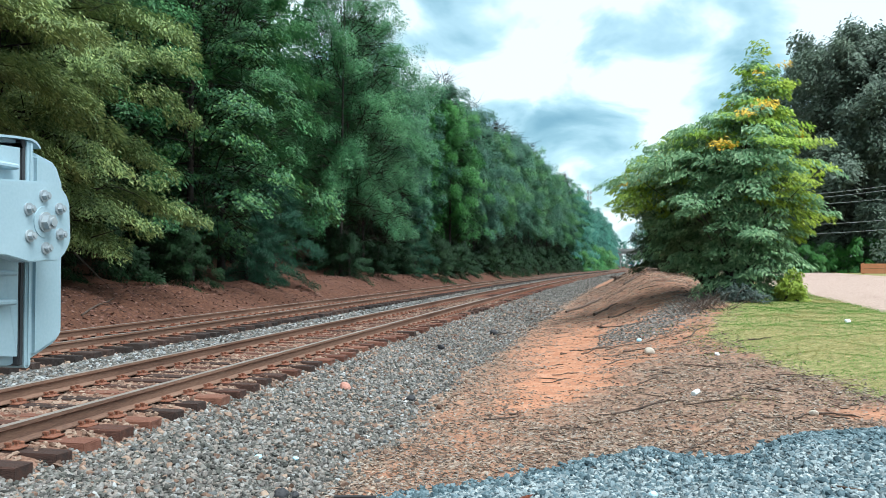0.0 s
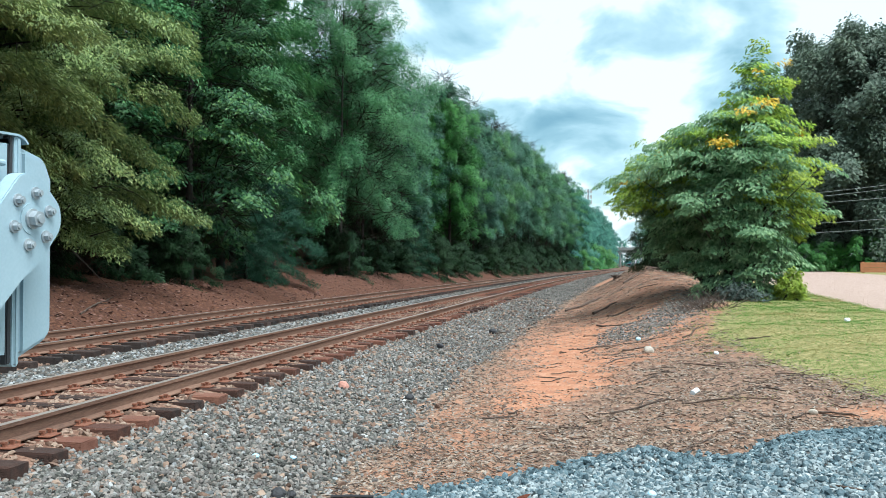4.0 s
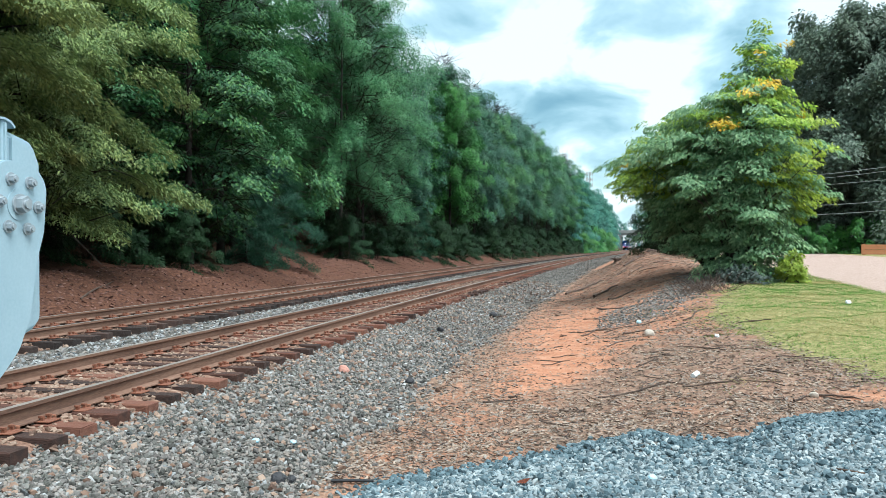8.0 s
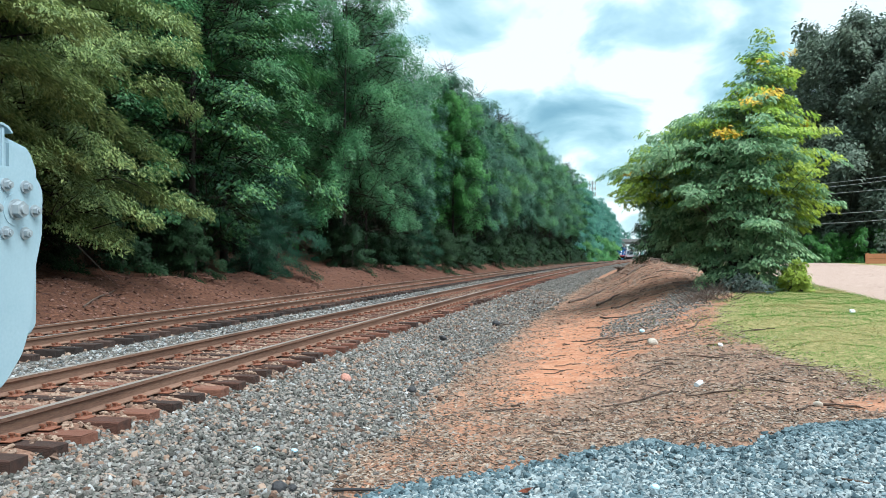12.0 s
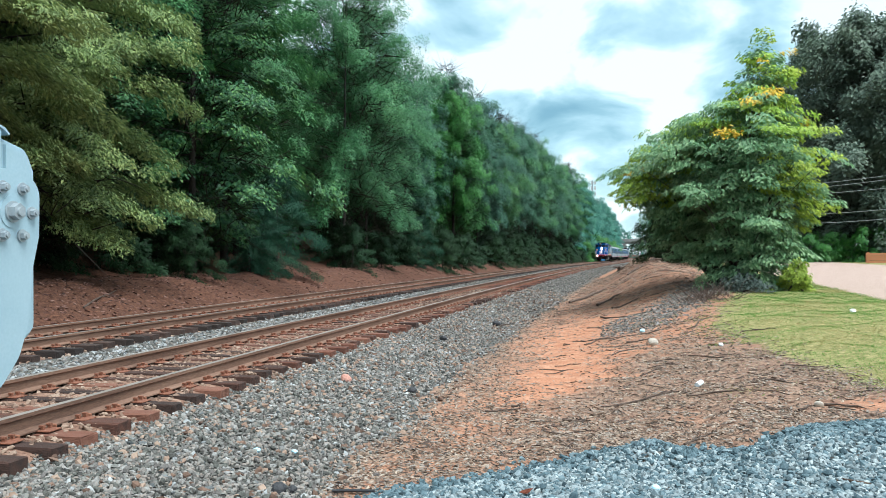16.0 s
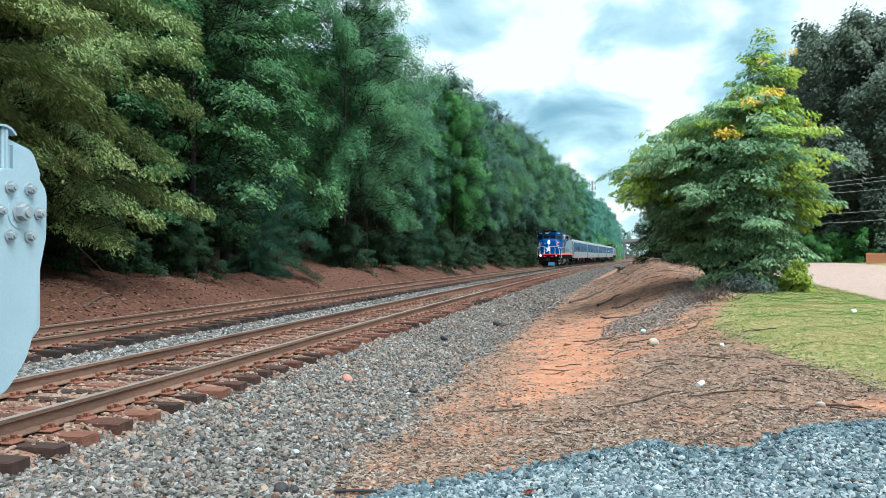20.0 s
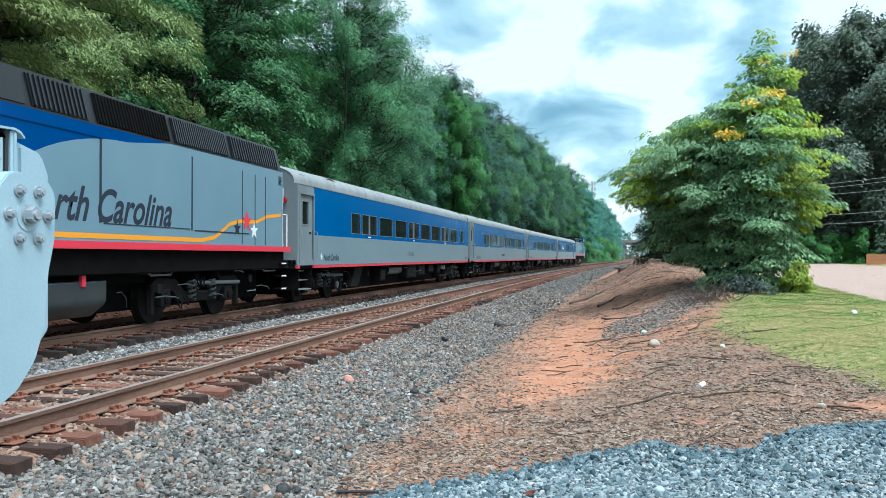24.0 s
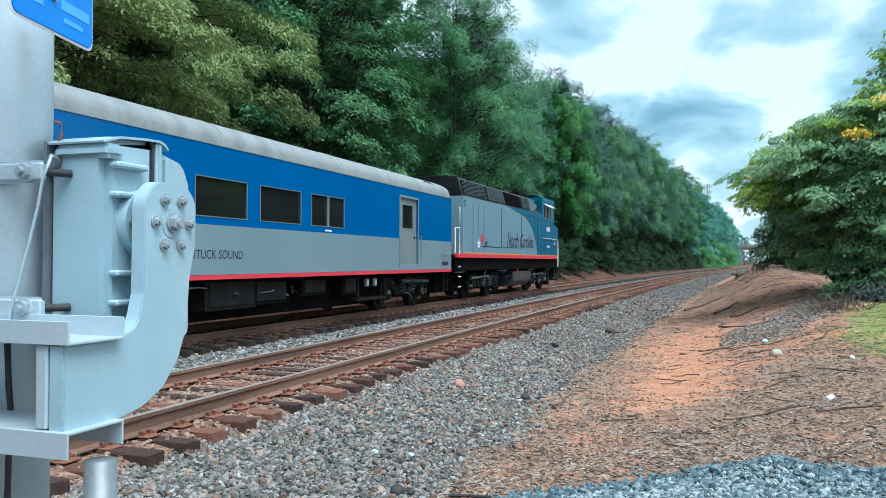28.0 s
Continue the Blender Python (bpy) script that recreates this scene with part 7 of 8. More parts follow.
def locomotive(label, number, paint):
    root = tagged(new("locomotive"), label, "locomotive", "locomotives of the train")
    H = LOCO_L / 2

    def Y(v):
        return v - H

    # frame, platforms, stripe
    bm = bmesh.new(); box(bm, -1.42, 1.42, Y(0.75), Y(17.0), 1.05, 1.5, 0.02); part("frame", bm, M_BLACK, root)
    bm = bmesh.new(); prism(bm, [(-1.15, Y(0.6)), (1.15, Y(0.6)), (1.45, Y(1.25)), (1.45, Y(1.6)), (-1.45, Y(1.6)), (-1.45, Y(1.25))], 1.515, 1.64, "z"); part("front_platform", bm, M_RED, root, "red-edged front platform")
    for sx in (1, -1):
        bm = bmesh.new(); box(bm, *sorted((sx * 1.40, sx * 1.565)), Y(1.6), Y(17.15), 1.50, 1.63); part("stripe", bm, M_RED, root, "red sill stripe")
    bm = bmesh.new(); box(bm, -1.45, 1.45, Y(16.6), Y(17.15), 1.5, 1.6); part("rear_platform", bm, M_BLACK, root)
    # sides
    arc = [(9.6 - 3.6 * math.cos(a), 1.63 + 1.80 * math.sin(a)) for a in np.linspace(0, math.pi / 2, 16)]
    for sx in (1, -1):
        xs = sorted((sx * 1.49, sx * 1.55))
        bm = bmesh.new(); prism(bm, [(Y(1.5), 1.63)] + [(Y(a), b) for a, b in arc] + [(Y(11.0), 3.60), (Y(4.95), 3.60), (Y(4.95), 3.42), (Y(2.4), 3.42), (Y(2.4), 3.20), (Y(1.5), 3.10)], *xs, "x")
        blue = part("side_panel", bm, paint, root, "deep blue side panel")
        bm = bmesh.new(); prism(bm, [(Y(a), b) for a, b in arc] + [(Y(11.0), 3.60), (Y(16.6), 3.60), (Y(16.6), 1.63)], *xs, "x")
        silver = part("side_panel", bm, M_PEWTER, root, "silver side panel")
        bm = bmesh.new(); box(bm, *xs, Y(2.4), Y(2.9), 3.42, 4.25); box(bm, *xs, Y(4.67), Y(4.95), 3.42, 4.25); box(bm, *xs, Y(2.9), Y(4.67), 4.10, 4.25); part("cab_side", bm, paint, root)
        # cab side window: sliding panes and a sun shade
        for y0, y1 in ((2.92, 3.48), (3.52, 4.12), (4.16, 4.65)):
            bm = bmesh.new(); box(bm, *sorted((sx * 1.50, sx * 1.51)), Y(y0), Y(y1), 3.44, 4.08)
            w = part("cab_window", bm, M_GLASS, root)
            bm = bmesh.new()
            for u0, u1, v0, v1 in ((y0 - 0.02, y1 + 0.02, 4.07, 4.10), (y0 - 0.02, y1 + 0.02, 3.42, 3.45), (y0 - 0.02, y0 + 0.02, 3.45, 4.07), (y1 - 0.02, y1 + 0.02, 3.45, 4.07)):
                box(bm, *sorted((sx * 1.51, sx * 1.565)), Y(u0), Y(u1), v0, v1)
            part("window_frame", bm, M_FRAME, w)
        bm = bmesh.new(); prism(bm, [(sx * 1.55, 4.14), (sx * 1.80, 3.99), (sx * 1.80, 3.975), (sx * 1.55, 4.125)], Y(3.1), Y(4.7), "y"); part("sun_shade", bm, M_STAR, root)
        bm = bmesh.new(); box(bm, *sorted((sx * 1.55, sx * 1.565)), Y(1.5), Y(8.9), 3.40, 3.43); part("belt_rail", bm, paint, root)
        bm = bmesh.new(); box(bm, *sorted((sx * 1.55, sx * 1.60)), Y(2.0), Y(5.0), 2.47, 2.50); part("drip_rail", bm, M_STAR, root)
        for z in (2.22, 2.28, 2.34, 2.40):
            bm = bmesh.new(); box(bm, *sorted((sx * 1.55, sx * 1.565)), Y(2.1), Y(2.5), z, z + 0.025); part("louvre", bm, M_STAR, root)
        # gold line: level, then sweeping up past the stars on the leading engine
        sweep, half = ([(1.7, 1.72), (12.3, 1.72), (12.9, 1.80), (13.6, 2.12), (14.1, 2.20), (15.0, 2.22), (15.6, 2.38), (16.5, 2.46)], 0.045) if number else ([(1.7, 1.66), (16.5, 1.66)], 0.016)
        bm = bmesh.new()
        lo = [bm.verts.new((sx * 1.554, Y(a), b - half)) for a, b in sweep]
        hi = [bm.verts.new((sx * 1.554, Y(a), b + half)) for a, b in sweep]
        for i in range(len(sweep) - 1):
            bm.faces.new((lo[i], lo[i + 1], hi[i + 1], hi[i]))
        part("gold_stripe", bm, M_GOLD, root, "gold side stripe")
        for dy, dz, r, m in ((14.45, 2.22, 0.27, M_RED), (13.95, 2.03, 0.19, M_INK), (14.85, 2.0, 0.22, M_PALE)):
            s = part("star_badge", star(bmesh.new(), r, 0.003), m, root); s.matrix_local = facing(sx, sx * (1.556 + (0.003 if m is M_RED else 0)), Y(dy), dz)
        lettering("inscription", "North Carolina", M_INK, root, facing(sx, sx * 1.553, Y(8.9), 2.25), 4.4, 0.60, 0.36, bold=0.02, label="dark state name lettering")
        if number:
            lettering("number", number, M_GOLD, root, facing(sx, sx * 1.553, Y(3.7), 2.94), 0.8, 0.30, bold=0.012)
        else:
            bm = bmesh.new(); box(bm, *sorted((sx * 1.55, sx * 1.553)), Y(3.35), Y(4.05), 2.84, 3.04); part("text_bar", bm, M_STAR, root)
        if number:
            lettering("inscription", "City of Kannapolis", M_GOLD, root, facing(sx, sx * 1.553, Y(3.8), 2.66), 1.5, 0.17, 0.2, bold=0.008)
        for y0, y1, z in ((3.4, 3.9, 2.1),):
            bm = bmesh.new(); box(bm, *sorted((sx * 1.55, sx * 1.553)), Y(y0), Y(y1), z - 0.05, z + 0.05); part("text_bar", bm, M_STAR, root)
        # door outlines on the engine room
        for y0, y1, z0, z1 in ((8.78, 8.84, 1.95, 3.42), (11.86, 11.91, 1.92, 3.45), (12.0, 14.6, 1.90, 1.93), (14.9, 14.93, 1.66, 3.38), (15.5, 15.53, 1.66, 3.38), (14.2, 14.23, 1.66, 3.4), (5.9, 5.93, 1.8, 3.4), (6.4, 6.43, 1.8, 3.4), (8.9, 11.8, 1.93, 1.95)):
            bm = bmesh.new(); box(bm, *sorted((sx * 1.55, sx * 1.556)), Y(y0), Y(y1), z0, z1); part("door_seam", bm, M_INK, root)
        grab(root, sx, Y(16.75), Y(16.75), 1.64, 3.2, 1.42, 0.02, M_PALE)
        bm = bmesh.new(); tube(bm, [(sx * 1.45, Y(16.7), 2.5), (sx * 1.45, Y(17.12), 2.5), (sx * 1.45, Y(17.12), 1.6)], 0.02, 6); part("handrail", bm, M_PALE, root)
        for z in (0.5, 0.84, 1.17):
            bm = bmesh.new(); box(bm, *sorted((sx * 1.28, sx * 1.5)), Y(16.62), Y(17.0), z, z + 0.035); st = part("step", bm, M_BLACK, root)
            bm = bmesh.new(); box(bm, *sorted((sx * 1.5, sx * 1.506)), Y(16.66), Y(16.96), z, z + 0.035); part("step_edge", bm, M_PALE, st)
        for z in (0.42, 0.8, 1.15):
            bm = bmesh.new(); box(bm, *sorted((sx * 1.2, sx * 1.48)), Y(1.12), Y(1.62), z, z + 0.035); st = part("step", bm, M_BLACK, root)
            bm = bmesh.new(); box(bm, *sorted((sx * 1.2, sx * 1.47)), Y(1.11), Y(1.118), z, z + 0.03); part("step_edge", bm, M_PALE, st)
        bm = bmesh.new(); box(bm, *sorted((sx * 1.15, sx * 1.19)), Y(1.05), Y(1.7), 0.4, 1.5); part("step_well", bm, M_BLACK, root)
        # slanted roof grilles
        for y0, y1, m, n in ((5.15, 7.05, M_GLASS, 0), (7.2, 8.55, M_GRILLE, 12), (8.8, 11.1, M_BLACK, 24), (11.3, 13.6, M_GRILLE, 26), (13.8, 16.4, M_GRILLE, 20)):
            tilt = math.atan2(0.16, 0.6)
            bm = bmesh.new(); box(bm, -0.012, 0.012, y0, y1, -0.27, 0.27)
            g = part("roof_grille", bm, m, root, "dark slanted roof grille"); g.matrix_local = pose(sx * 1.432, -H, 3.915, 0, -math.degrees(tilt) * sx, 0)
            for j in range(n):
                yy = y0 + (j + 0.5) * (y1 - y0) / n
                bm = bmesh.new(); box(bm, *sorted((sx * 0.01, sx * 0.04)), yy - 0.02, yy + 0.02, -0.26, 0.26); part("slat", bm, m if m is not M_GLASS else M_BLACK, g)
        for y in (8.4, 11.0, 12.6, 15.0):
            bm = bmesh.new(); bmesh.ops.create_cone(bm, cap_ends=True, segments=10, radius1=0.06, radius2=0.06, depth=0.03, matrix=pose(sx * 1.18, Y(y), 4.285, 90, 0, 0)); part("lifting_eye", bm, M_BLACK, root)
    # long hood roof
    bm = bmesh.new(); prism(bm, [(-1.5, 3.60), (1.5, 3.60), (1.50, 3.63), (1.34, 4.22), (1.22, 4.27), (-1.22, 4.27), (-1.34, 4.22), (-1.50, 3.63)], Y(4.96), Y(16.6), "y"); part("hood_roof", bm, M_GRILLE, root, "black ribbed hood roof")
    for y0, y1, w, h in ((5.3, 7.2, 1.0, 4.52), (9.0, 11.0, 0.75, 4.38), (11.6, 16.2, 0.85, 4.36)):
        bm = bmesh.new(); box(bm, -w, w, Y(y0), Y(y1), 4.24, h, 0.04); part("roof_housing", bm, M_BLACK, root)
    bm = bmesh.new(); box(bm, -1.49, 1.49, Y(16.52), Y(16.6), 1.6, 3.6); rear = part("rear_wall", bm, M_PEWTER, root)
    bm = bmesh.new(); box(bm, -0.35, 0.35, Y(16.6), Y(16.63), 1.65, 3.4); part("rear_door", bm, M_PEWTER, rear)
    for sx in (1, -1):
        bm = bmesh.new(); cyl(bm, (sx * 0.9, Y(16.6), 2.9), (sx * 0.9, Y(16.64), 2.9), 0.17, 20); part("porthole", bm, M_BLACK, rear)
        bm = bmesh.new(); box(bm, *sorted((sx * 1.2, sx * 1.55)), Y(16.3), Y(16.55), 3.22, 3.5, 0.02); part("lamp_bracket", bm, M_GRIME, root)
    # nose: leaning face, swept corners
    bm = bmesh.new()
    for x, y, z in ((0.77, 0.88, 1.63), (1.5, 1.22, 1.63), (1.5, 2.4, 1.63), (0.77, 1.28, 3.52), (1.5, 1.55, 3.12), (1.5, 2.4, 3.20), (0.80, 1.78, 3.60), (0.8, 2.4, 3.60)):
        for sx in (1, -1):
            bm.verts.new((sx * x, Y(y), z))
    bmesh.ops.convex_hull(bm, input=bm.verts[:])
    bmesh.ops.bevel(bm, geom=bm.edges[:], offset=0.02, segments=1, affect="EDGES")
    nose = part("nose", bm, paint, root, "deep blue sloping nose")
    lean = math.degrees(math.atan2(0.40, 1.89))
    face = lambda x, z, out=0.004: pose(x, Y(0.88 + (z - 1.63) * 0.2116) - out, z, 90 - lean, 0, 0)
    s = part("nose_star", star(bmesh.new(), 0.56, 0.012), M_STAR, root, "large silver star"); s.matrix_local = face(0.0, 2.26)
    bm = bmesh.new(); box(bm, 0.18, 0.74, -0.95, 0.72, 0.0, 0.03, 0.01); d = part("nose_door", bm, paint, root); d.matrix_local = face(0.0, 2.55, 0.0)
    bm = bmesh.new(); box(bm, -0.18, 0.18, -0.28, 0.28, 0.0, 0.05, 0.04, 2); d = part("headlight_housing", bm, paint, root); d.matrix_local = face(0.0, 3.14, 0.0)
    for z in (0.125, -0.125):
        bm = bmesh.new(); cyl(bm, (0, z, 0.04), (0, z, 0.066), 0.062, 20); part("headlight", bm, M_LIGHT, d, "lit warm headlight")
        bm = bmesh.new(); cyl(bm, (0, z, 0.03), (0, z, 0.06), 0.10, 24); part("reflector", bm, M_HALO, d)
        bm = bmesh.new(); cyl(bm, (0, z, 0.03), (0, z, 0.055), 0.118, 24); part("headlight_ring", bm, M_BLACK, d)
    for z in (2.95, 2.5, 2.05):
        bm = bmesh.new(); tube(bm, [(-0.62, 0, 0), (-0.60, 0, 0.05), (-0.42, 0, 0.05), (-0.40, 0, 0)], 0.012, 5); g = part("grab_iron", bm, M_STAR, root); g.matrix_local = face(0.0, z)
    for sx, ch in ((1, "C"), (-1, "N")):
        corner = math.degrees(math.atan2(0.34, 0.73))
        m = pose(sx * 1.13, Y(1.05 + (2.88 - 1.63) * 0.20) - 0.03, 2.88, 0, 0, sx * corner) @ pose(0, 0, 0, 80, 0, 0)
        lettering("letter", ch, M_GOLD, root, m, 0.36, 0.46, bold=0.02, label="gold letter on the nose")
    # cab front: windscreen facets
    def pane(name, m, w, z0, z1, fw):
        b = bmesh.new(); box(b, -w / 2, w / 2, 0.0, 0.012, z0, z1)
        p = part("windscreen", b, M_GLASS, root, "dark windscreen pane"); p.matrix_local = m
        b = bmesh.new()
        for u0, u1, v0, v1 in ((-w / 2 - fw, w / 2 + fw, z1, z1 + 0.22), (-w / 2 - fw, w / 2 + fw, z0 - (0.42 if name == "corner" else 0.12), z0), (-w / 2 - fw, -w / 2, z0, z1), (w / 2, w / 2 + fw, z0, z1)):
            box(b, u0, u1, -0.03, 0.03, v0, v1)
        q = part("cab_front", b, paint, root); q.matrix_local = m
        b = bmesh.new()
        for u0, u1, v0, v1 in ((-w / 2, w / 2, z1 - 0.02, z1), (-w / 2, w / 2, z0, z0 + 0.02), (-w / 2, -w / 2 + 0.02, z0, z1), (w / 2 - 0.02, w / 2, z0, z1)):
            box(b, u0, u1, -0.034, -0.02, v0, v1)
        part("screen_seal", b, M_RUBBER, p)
        b = bmesh.new(); tube(b, [(w * 0.1, -0.03, z1), (w * 0.25, -0.045, z1 - 0.2), (w * 0.05, -0.045, z0 + 0.1)], 0.01, 4); part("wiper", b, M_BLACK, p)

    for x in (-0.40, 0.40):
        pane("front", pose(x, Y(1.80), 0), 0.66, 3.62, 4.02, 0.07)
    for sx in (1, -1):
        ang = math.degrees(math.atan2(0.62, 0.72))
        pane("corner", pose(sx * 1.155, Y(2.10), 0, 0, 0, sx * ang), 0.80, 3.56, 4.0, 0.07)
    bm = bmesh.new(); prism(bm, [(-0.82, Y(1.72)), (0.82, Y(1.72)), (1.57, Y(2.38)), (1.57, Y(4.98)), (-1.57, Y(4.98)), (-1.57, Y(2.38))], 4.22, 4.42, "z")
    bmesh.ops.bevel(bm, geom=bm.edges[:], offset=0.04, segments=2, affect="EDGES"); part("cab_roof", bm, paint, root)
    for sx in (1, -1):
        ang = math.degrees(math.atan2(0.62, 0.72))
        bm = bmesh.new(); box(bm, -0.28, 0.28, -0.05, 0.03, 4.20, 4.38, 0.015); nb = part("number_board", bm, M_PLOW, root, "blue-grey number board"); nb.matrix_local = pose(sx * 1.12, Y(2.02), 0, 0, 0, sx * ang)
        if number:
            lettering("number", number, M_PALE, nb, pose(0, -0.053, 4.29, 90, 0, 0), 0.42, 0.13, bold=0.01)
    bm = bmesh.new(); box(bm, -0.62, 0.08, Y(1.66), Y(1.74), 4.21, 4.41, 0.012); nb = part("number_board", bm, M_BLACK, root, "black number board")
    if number:
        lettering("number", number, M_PALE, nb, pose(-0.27, Y(1.66) - 0.003, 4.31, 90, 0, 0), 0.46, 0.14, bold=0.01)
    bm = bmesh.new(); box(bm, -0.85, 0.85, Y(2.15), Y(3.5), 4.41, 4.66, 0.03); part("air_conditioner", bm, M_BLACK, root)
    bm = bmesh.new(); box(bm, -0.07, 0.07, Y(2.0), Y(2.14), 4.42, 4.60, 0.02); part("beacon", bm, M_TANK, root)
    bm = bmesh.new(); cyl(bm, (1.44, Y(2.28), 4.31), (1.51, Y(2.20), 4.31), 0.05, 12); part("class_light", bm, M_REDLENS, root)
    bm = bmesh.new(); box(bm, -1.45, 1.45, Y(2.45), Y(4.9), 3.3, 3.36); part("cab_floor", bm, M_BLACK, root)
    bm = bmesh.new(); box(bm, -1.48, 1.48, Y(4.9), Y(4.95), 1.63, 4.25); part("cab_rear_wall", bm, paint, root)
    # front: handrails, lights, couplings, plough
    for x0, x1 in ((-1.22, -0.47), (0.16, 1.22)):
        bm = bmesh.new()
        pts = [(x0, Y(0.66), 2.57), (x1, Y(0.66), 2.57)]
        tube(bm, pts, 0.022, 6)
        for x in (x0 + 0.14, x1 - 0.06) if x0 < 0 else (x0 + 0.03, x1 - 0.38):
            tube(bm, [(x, Y(0.66), 1.64), (x, Y(0.66), 2.57)], 0.026, 6); box(bm, x - 0.05, x + 0.05, Y(0.62), Y(0.70), 1.63, 1.78)
        part("handrail", bm, M_PALE, root, "white front handrail")
    for sx in (1, -1):
        bm = bmesh.new(); tube(bm, [(sx * 1.2, Y(0.66), 2.57), (sx * 1.26, Y(0.68), 2.5), (sx * 1.38, Y(0.75), 2.0), (sx * 1.42, Y(0.85), 1.5), (sx * 1.42, Y(0.9), 1.15), (sx * 1.36, Y(0.92), 1.1)], 0.022, 6); part("handrail", bm, M_PALE, root)
        bm = bmesh.new(); tube(bm, [(sx * 1.16, Y(1.15), 2.5), (sx * 1.5, Y(1.25), 2.45), (sx * 1.56, Y(1.45), 1.9), (sx * 1.56, Y(1.5), 1.1)], 0.022, 6); part("handrail", bm, M_PALE, root)
        bm = bmesh.new(); cyl(bm, (sx * 1.0, Y(0.72), 1.41), (sx * 1.0, Y(0.60), 1.41), 0.105, 18)
        dl = part("ditch_light", bm, M_HALO if sx < 0 else M_LAMP, root, "lit ditch light" if sx < 0 else "unlit ditch light")
        if sx < 0:
            bm = bmesh.new(); cyl(bm, (sx * 1.0, Y(0.60), 1.41), (sx * 1.0, Y(0.595), 1.41), 0.055, 16); part("bulb", bm, M_LIGHT, dl)
        bm = bmesh.new(); box(bm, *sorted((sx * 0.30, sx * 0.62)), Y(0.55), Y(0.62), 1.26, 1.36, 0.02); part("hose_bracket", bm, M_RED, root)
        for k in range(3):
            bm = bmesh.new(); x = sx * (0.38 + 0.12 * k); tube(bm, [(x, Y(0.66), 1.25), (x, Y(0.5), 1.1), (x + 0.03 * sx, Y(0.5), 0.8), (x, Y(0.55), 0.62)], 0.025, 6); part("air_hose", bm, M_BLACK, root)
        # left blade black: the shade on that half is put into its colour
        bm = bmesh.new(); prism(bm, [(sx * 0.02, Y(0.35)), (sx * 0.85, Y(0.80)), (sx * 0.85, Y(0.85)), (sx * 0.02, Y(0.40))], 0.17, 0.56, "z"); part("plough", bm, M_PLOW if sx > 0 else M_BLACK, root, "snow plough blade, blue with one half darkened for shade")
    bm = bmesh.new(); box(bm, -1.2, 1.2, Y(0.72), Y(0.95), 0.55, 1.5); part("pilot_beam", bm, M_BLACK, root)
    bm = bmesh.new(); box(bm, -0.13, 0.13, Y(0.15), Y(0.75), 0.72, 0.98, 0.04); box(bm, -0.2, 0.2, Y(0.05), Y(0.3), 0.68, 1.02, 0.05); part("coupler", bm, M_GRIME, root)
    bm = bmesh.new(); box(bm, -0.13, 0.13, Y(17.0), Y(17.55), 0.72, 0.98, 0.04); part("coupler", bm, M_GRIME, root)
    # fuel tank and trucks
    bm = soft_prism(rounded([(-1.32, 0.95), (1.32, 0.95), (1.32, 0.55), (1.0, 0.30), (-1.0, 0.30), (-1.32, 0.55)], [0.05, 0.05, 0.2, 0.15, 0.15, 0.2]), Y(6.2), Y(9.35), "y", 0.03)
    tank = part("fuel_tank", bm, M_TANK, root, "grey fuel tank")
    for sx in (1, -1):
        bm = bmesh.new(); box(bm, *sorted((sx * 1.30, sx * 1.36)), Y(8.6), Y(8.7), 0.86, 1.15); part("filler", bm, M_RED, tank)
    bm = bmesh.new(); box(bm, -1.0, 1.0, Y(5.3), Y(12.2), 0.85, 1.08); part("centre_sill", bm, M_BLACK, root)
    # black block between the wheels, added to keep the space below dark
    bm = bmesh.new(); box(bm, -0.66, 0.66, Y(1.0), Y(16.9), 0.3, 1.06); part("underbody", bm, M_BLACK, root)
    for v in (3.7, 12.9):
        bogie(root, Y(v), 2.74, 0.508, 1.16, "loco")
    for y in (5.3, 10.2, 15.4, 2.0):
        for sx in (1, -1):
            bm = bmesh.new(); cyl(bm, (sx * 1.22, Y(y), 1.12), (sx * 1.22, Y(y) + 1.0, 1.12), 0.10, 12); part("air_reservoir", bm, M_GRIME, root)
            bm = bmesh.new(); tube(bm, [(sx * 1.3, Y(y) - 0.6, 1.25), (sx * 1.34, Y(y) + 0.2, 1.22), (sx * 1.34, Y(y) + 0.5, 1.0), (sx * 1.3, Y(y) + 1.3, 1.0)], 0.022, 5); part("pipe", bm, M_DULL, root)
    for sx in (1, -1):
        pipework(root, sx, [(Y(2.3), Y(5.4)), (Y(9.5), Y(15.6))], 16, 71 + sx, 0.30, 1.30, 1.26)
    return root


def windows_a():
    w = [(4.88, 5.78, False)] + [(6.02 + 2.09 * k, 7.74 + 2.09 * k, k % 3 == 0) for k in range(8)]
    return w + [(23.34, 24.18, False)]


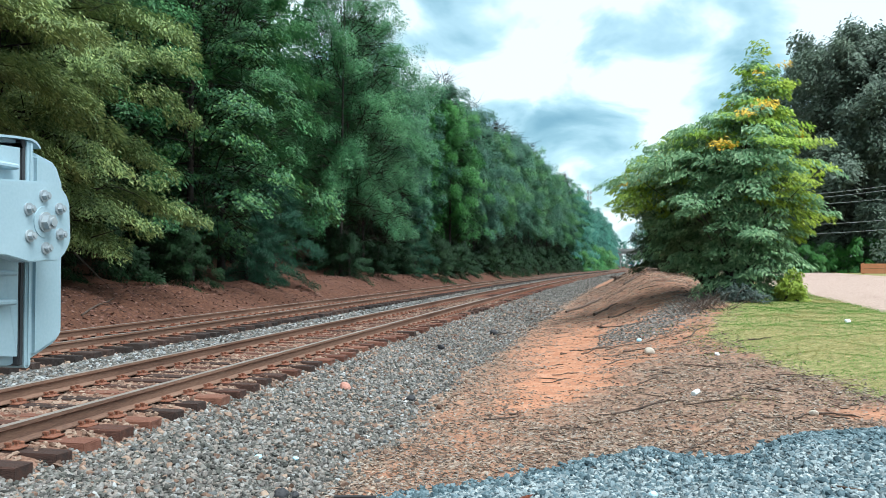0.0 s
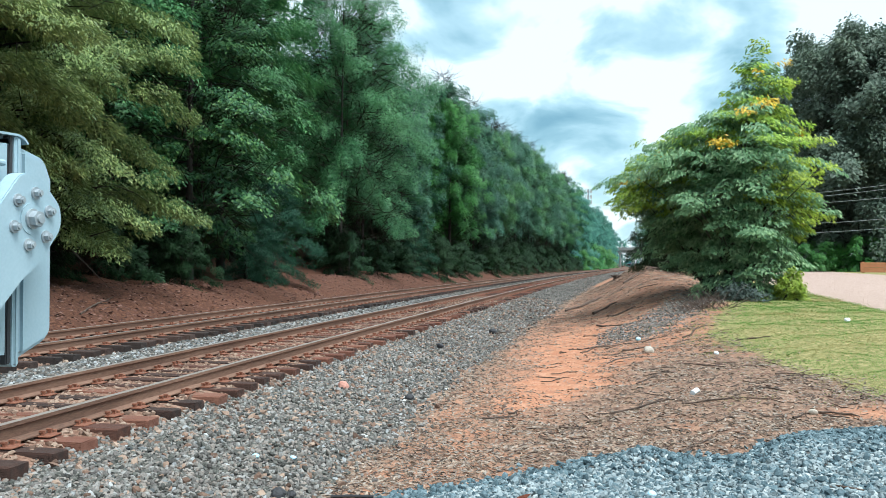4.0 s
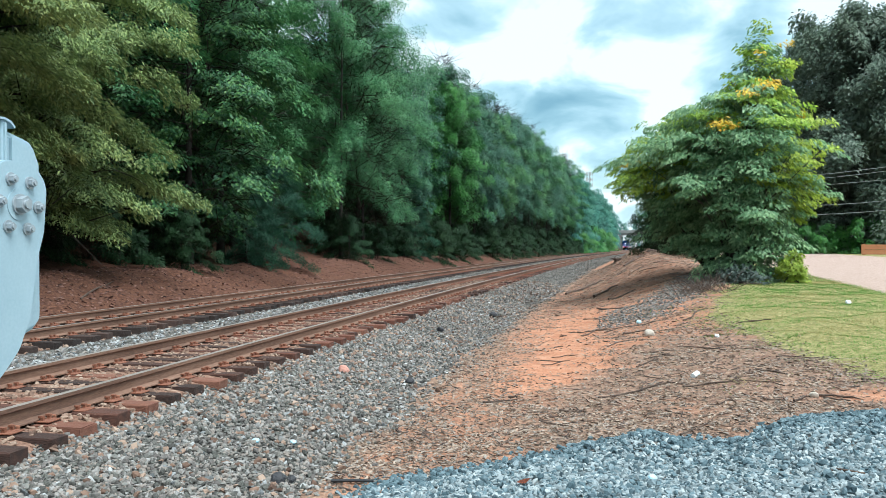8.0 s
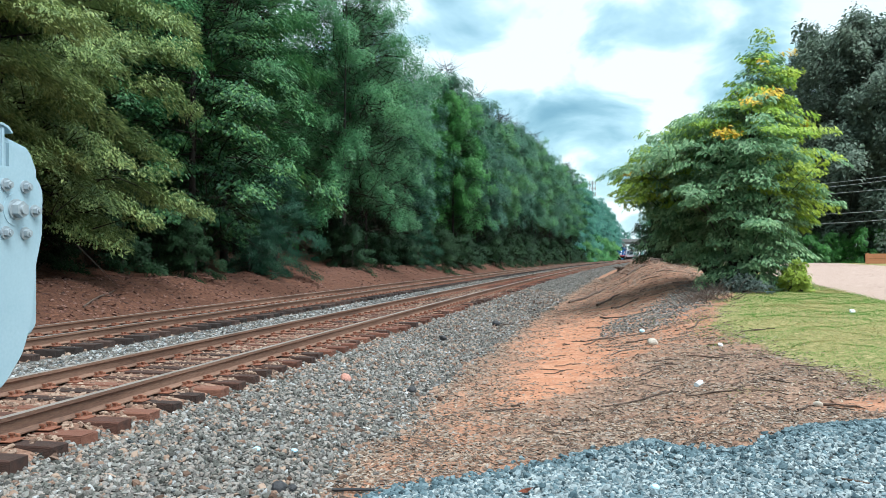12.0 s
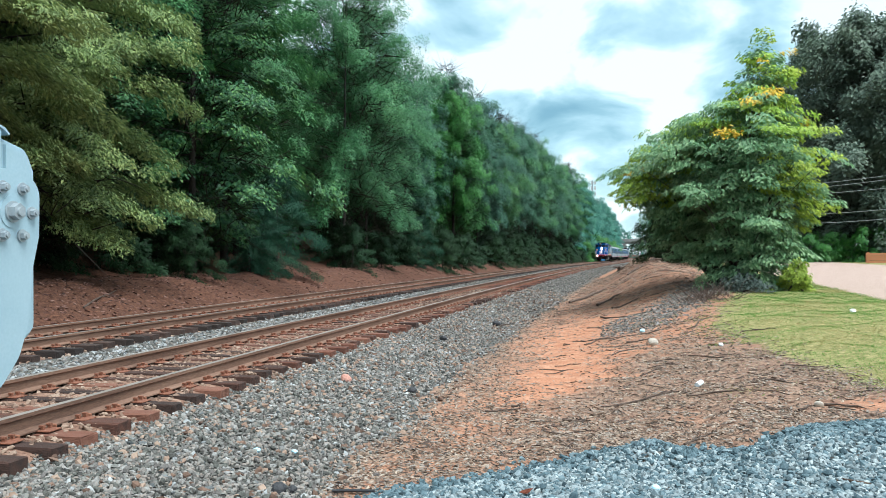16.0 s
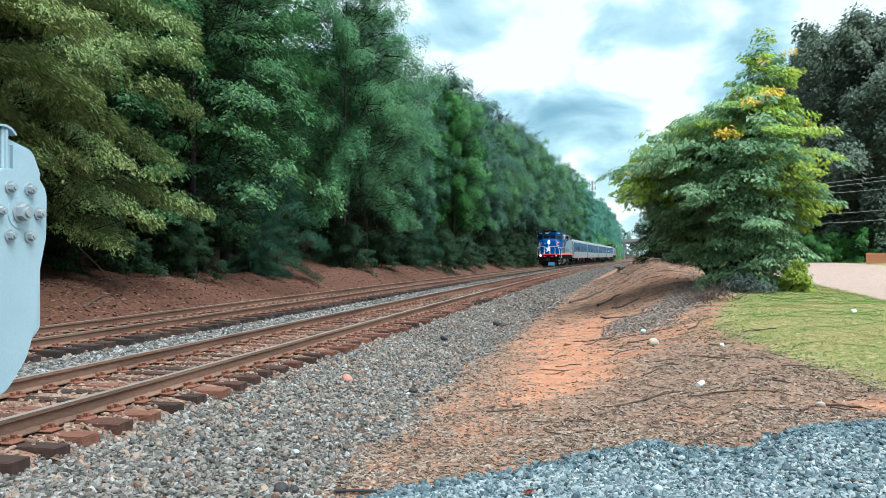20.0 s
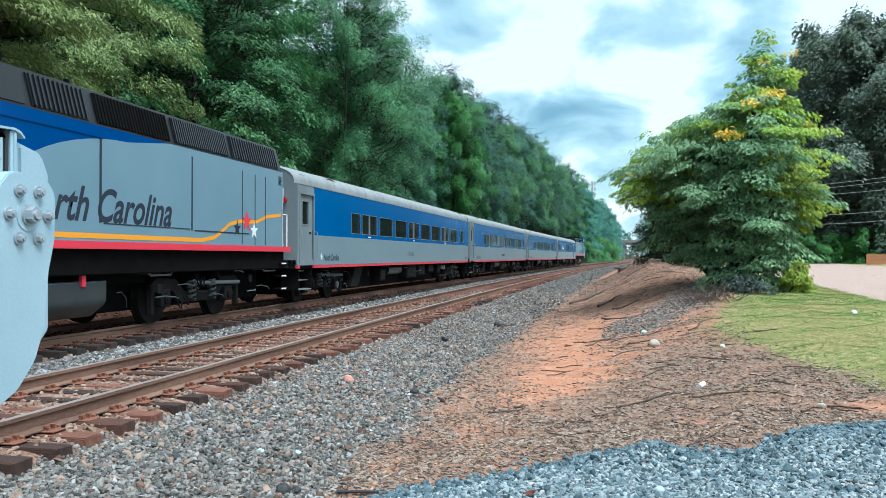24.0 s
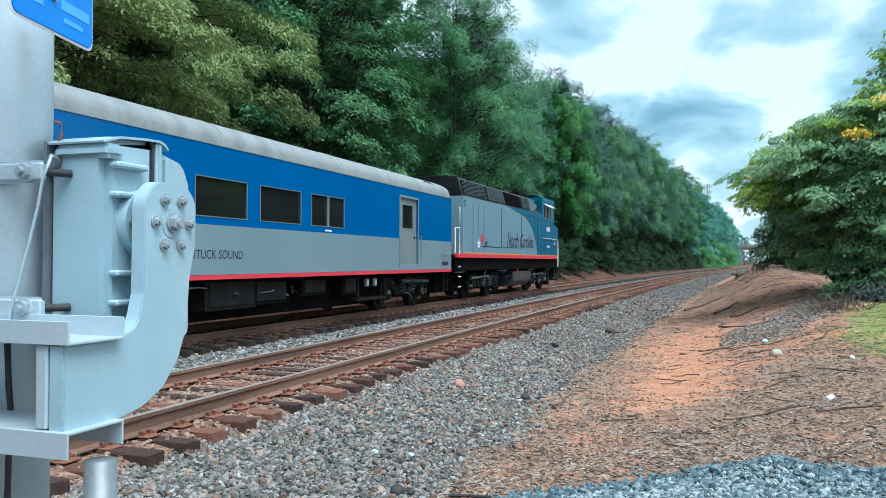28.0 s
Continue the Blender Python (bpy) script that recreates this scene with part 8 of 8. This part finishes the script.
PLAIN_DOORS = [(0.49, 1.50, True)]
BLUE_COACH = "blue and silver passenger coach with a red sill stripe"
TRAIN = [(locomotive("blue and silver passenger locomotive leading the train, headlights lit", "1984", M_NAVY), LOCO_L / 2, 0)]
for i, (words, number) in enumerate((("CARDINAL", "400001"), ("", "400003"), ("CHANNEL BASS", ""))):
    TRAIN.append((coach(windows_a(), PLAIN_DOORS, words, number, BLUE_COACH), LOCO_L + COACH_L * (i + 0.5), 0))
lounge = coach([(1.95, 3.55, True), (4.45, 5.3, False), (10.2, 11.75, True), (12.2, 13.75, False), (14.22, 15.78, False), (16.25, 17.82, True)],
               [(0.49, 1.50, True), (21.25, 22.6, False)], "CURRITUCK SOUND", "", "blue and silver baggage and lounge coach with few windows")
for sx in (1, -1):
    for k in range(3):
        b = bmesh.new(); prism(b, [(-0.02 + 0.14 * k, 0.0), (0.06 + 0.14 * k, 0.0), (-0.06 + 0.14 * k, 0.2), (0.06 + 0.14 * k, 0.4), (-0.02 + 0.14 * k, 0.4), (-0.14 + 0.14 * k, 0.2)], 0.0, 0.003, "z")
        q = part("emblem", b, M_PALE, lounge); q.matrix_local = facing(sx, sx * 1.551, (6.95 if sx > 0 else 8.4) - COACH_L / 2, 2.28)
    b = bmesh.new(); box(b, *sorted((sx * 1.55, sx * 1.553)), 7.45 - COACH_L / 2, 8.55 - COACH_L / 2, 2.38, 2.52); part("text_bar", b, M_PALE, lounge)
TRAIN.append((lounge, LOCO_L + COACH_L * 3.5, 0))
TRAIN.append((locomotive("teal and silver locomotive coupled at the rear of the train", "", M_TEAL), LOCO_L * 1.5 + COACH_L * 4, 180))


def motions():
    for car, back, turn in TRAIN:
        rows = []
        for i in range(57):
            t = i * 0.5
            s = NOSE - SPEED * (t - 24) + back
            xa, xb = TRACK_2 + float(bend(s - 7)), TRACK_2 + float(bend(s + 7))
            a = math.degrees(math.atan2(xb - xa, 14.0))
            rows.append((t, pose((xa + xb) / 2, s, 0, 0, 0, turn - a)))
        walk(car, rows)
    swing = [(0, -86), (1, -75), (2, -63), (3, -52), (3.5, -46), (5.5, -26), (6, -21), (7, -12), (8, -4), (8.6, 0), (9, 0), (28, 0)]
    walk(LEVER, [(t, pose(*LEVER_AT, a, 0, 0)) for t, a in swing])


motions()
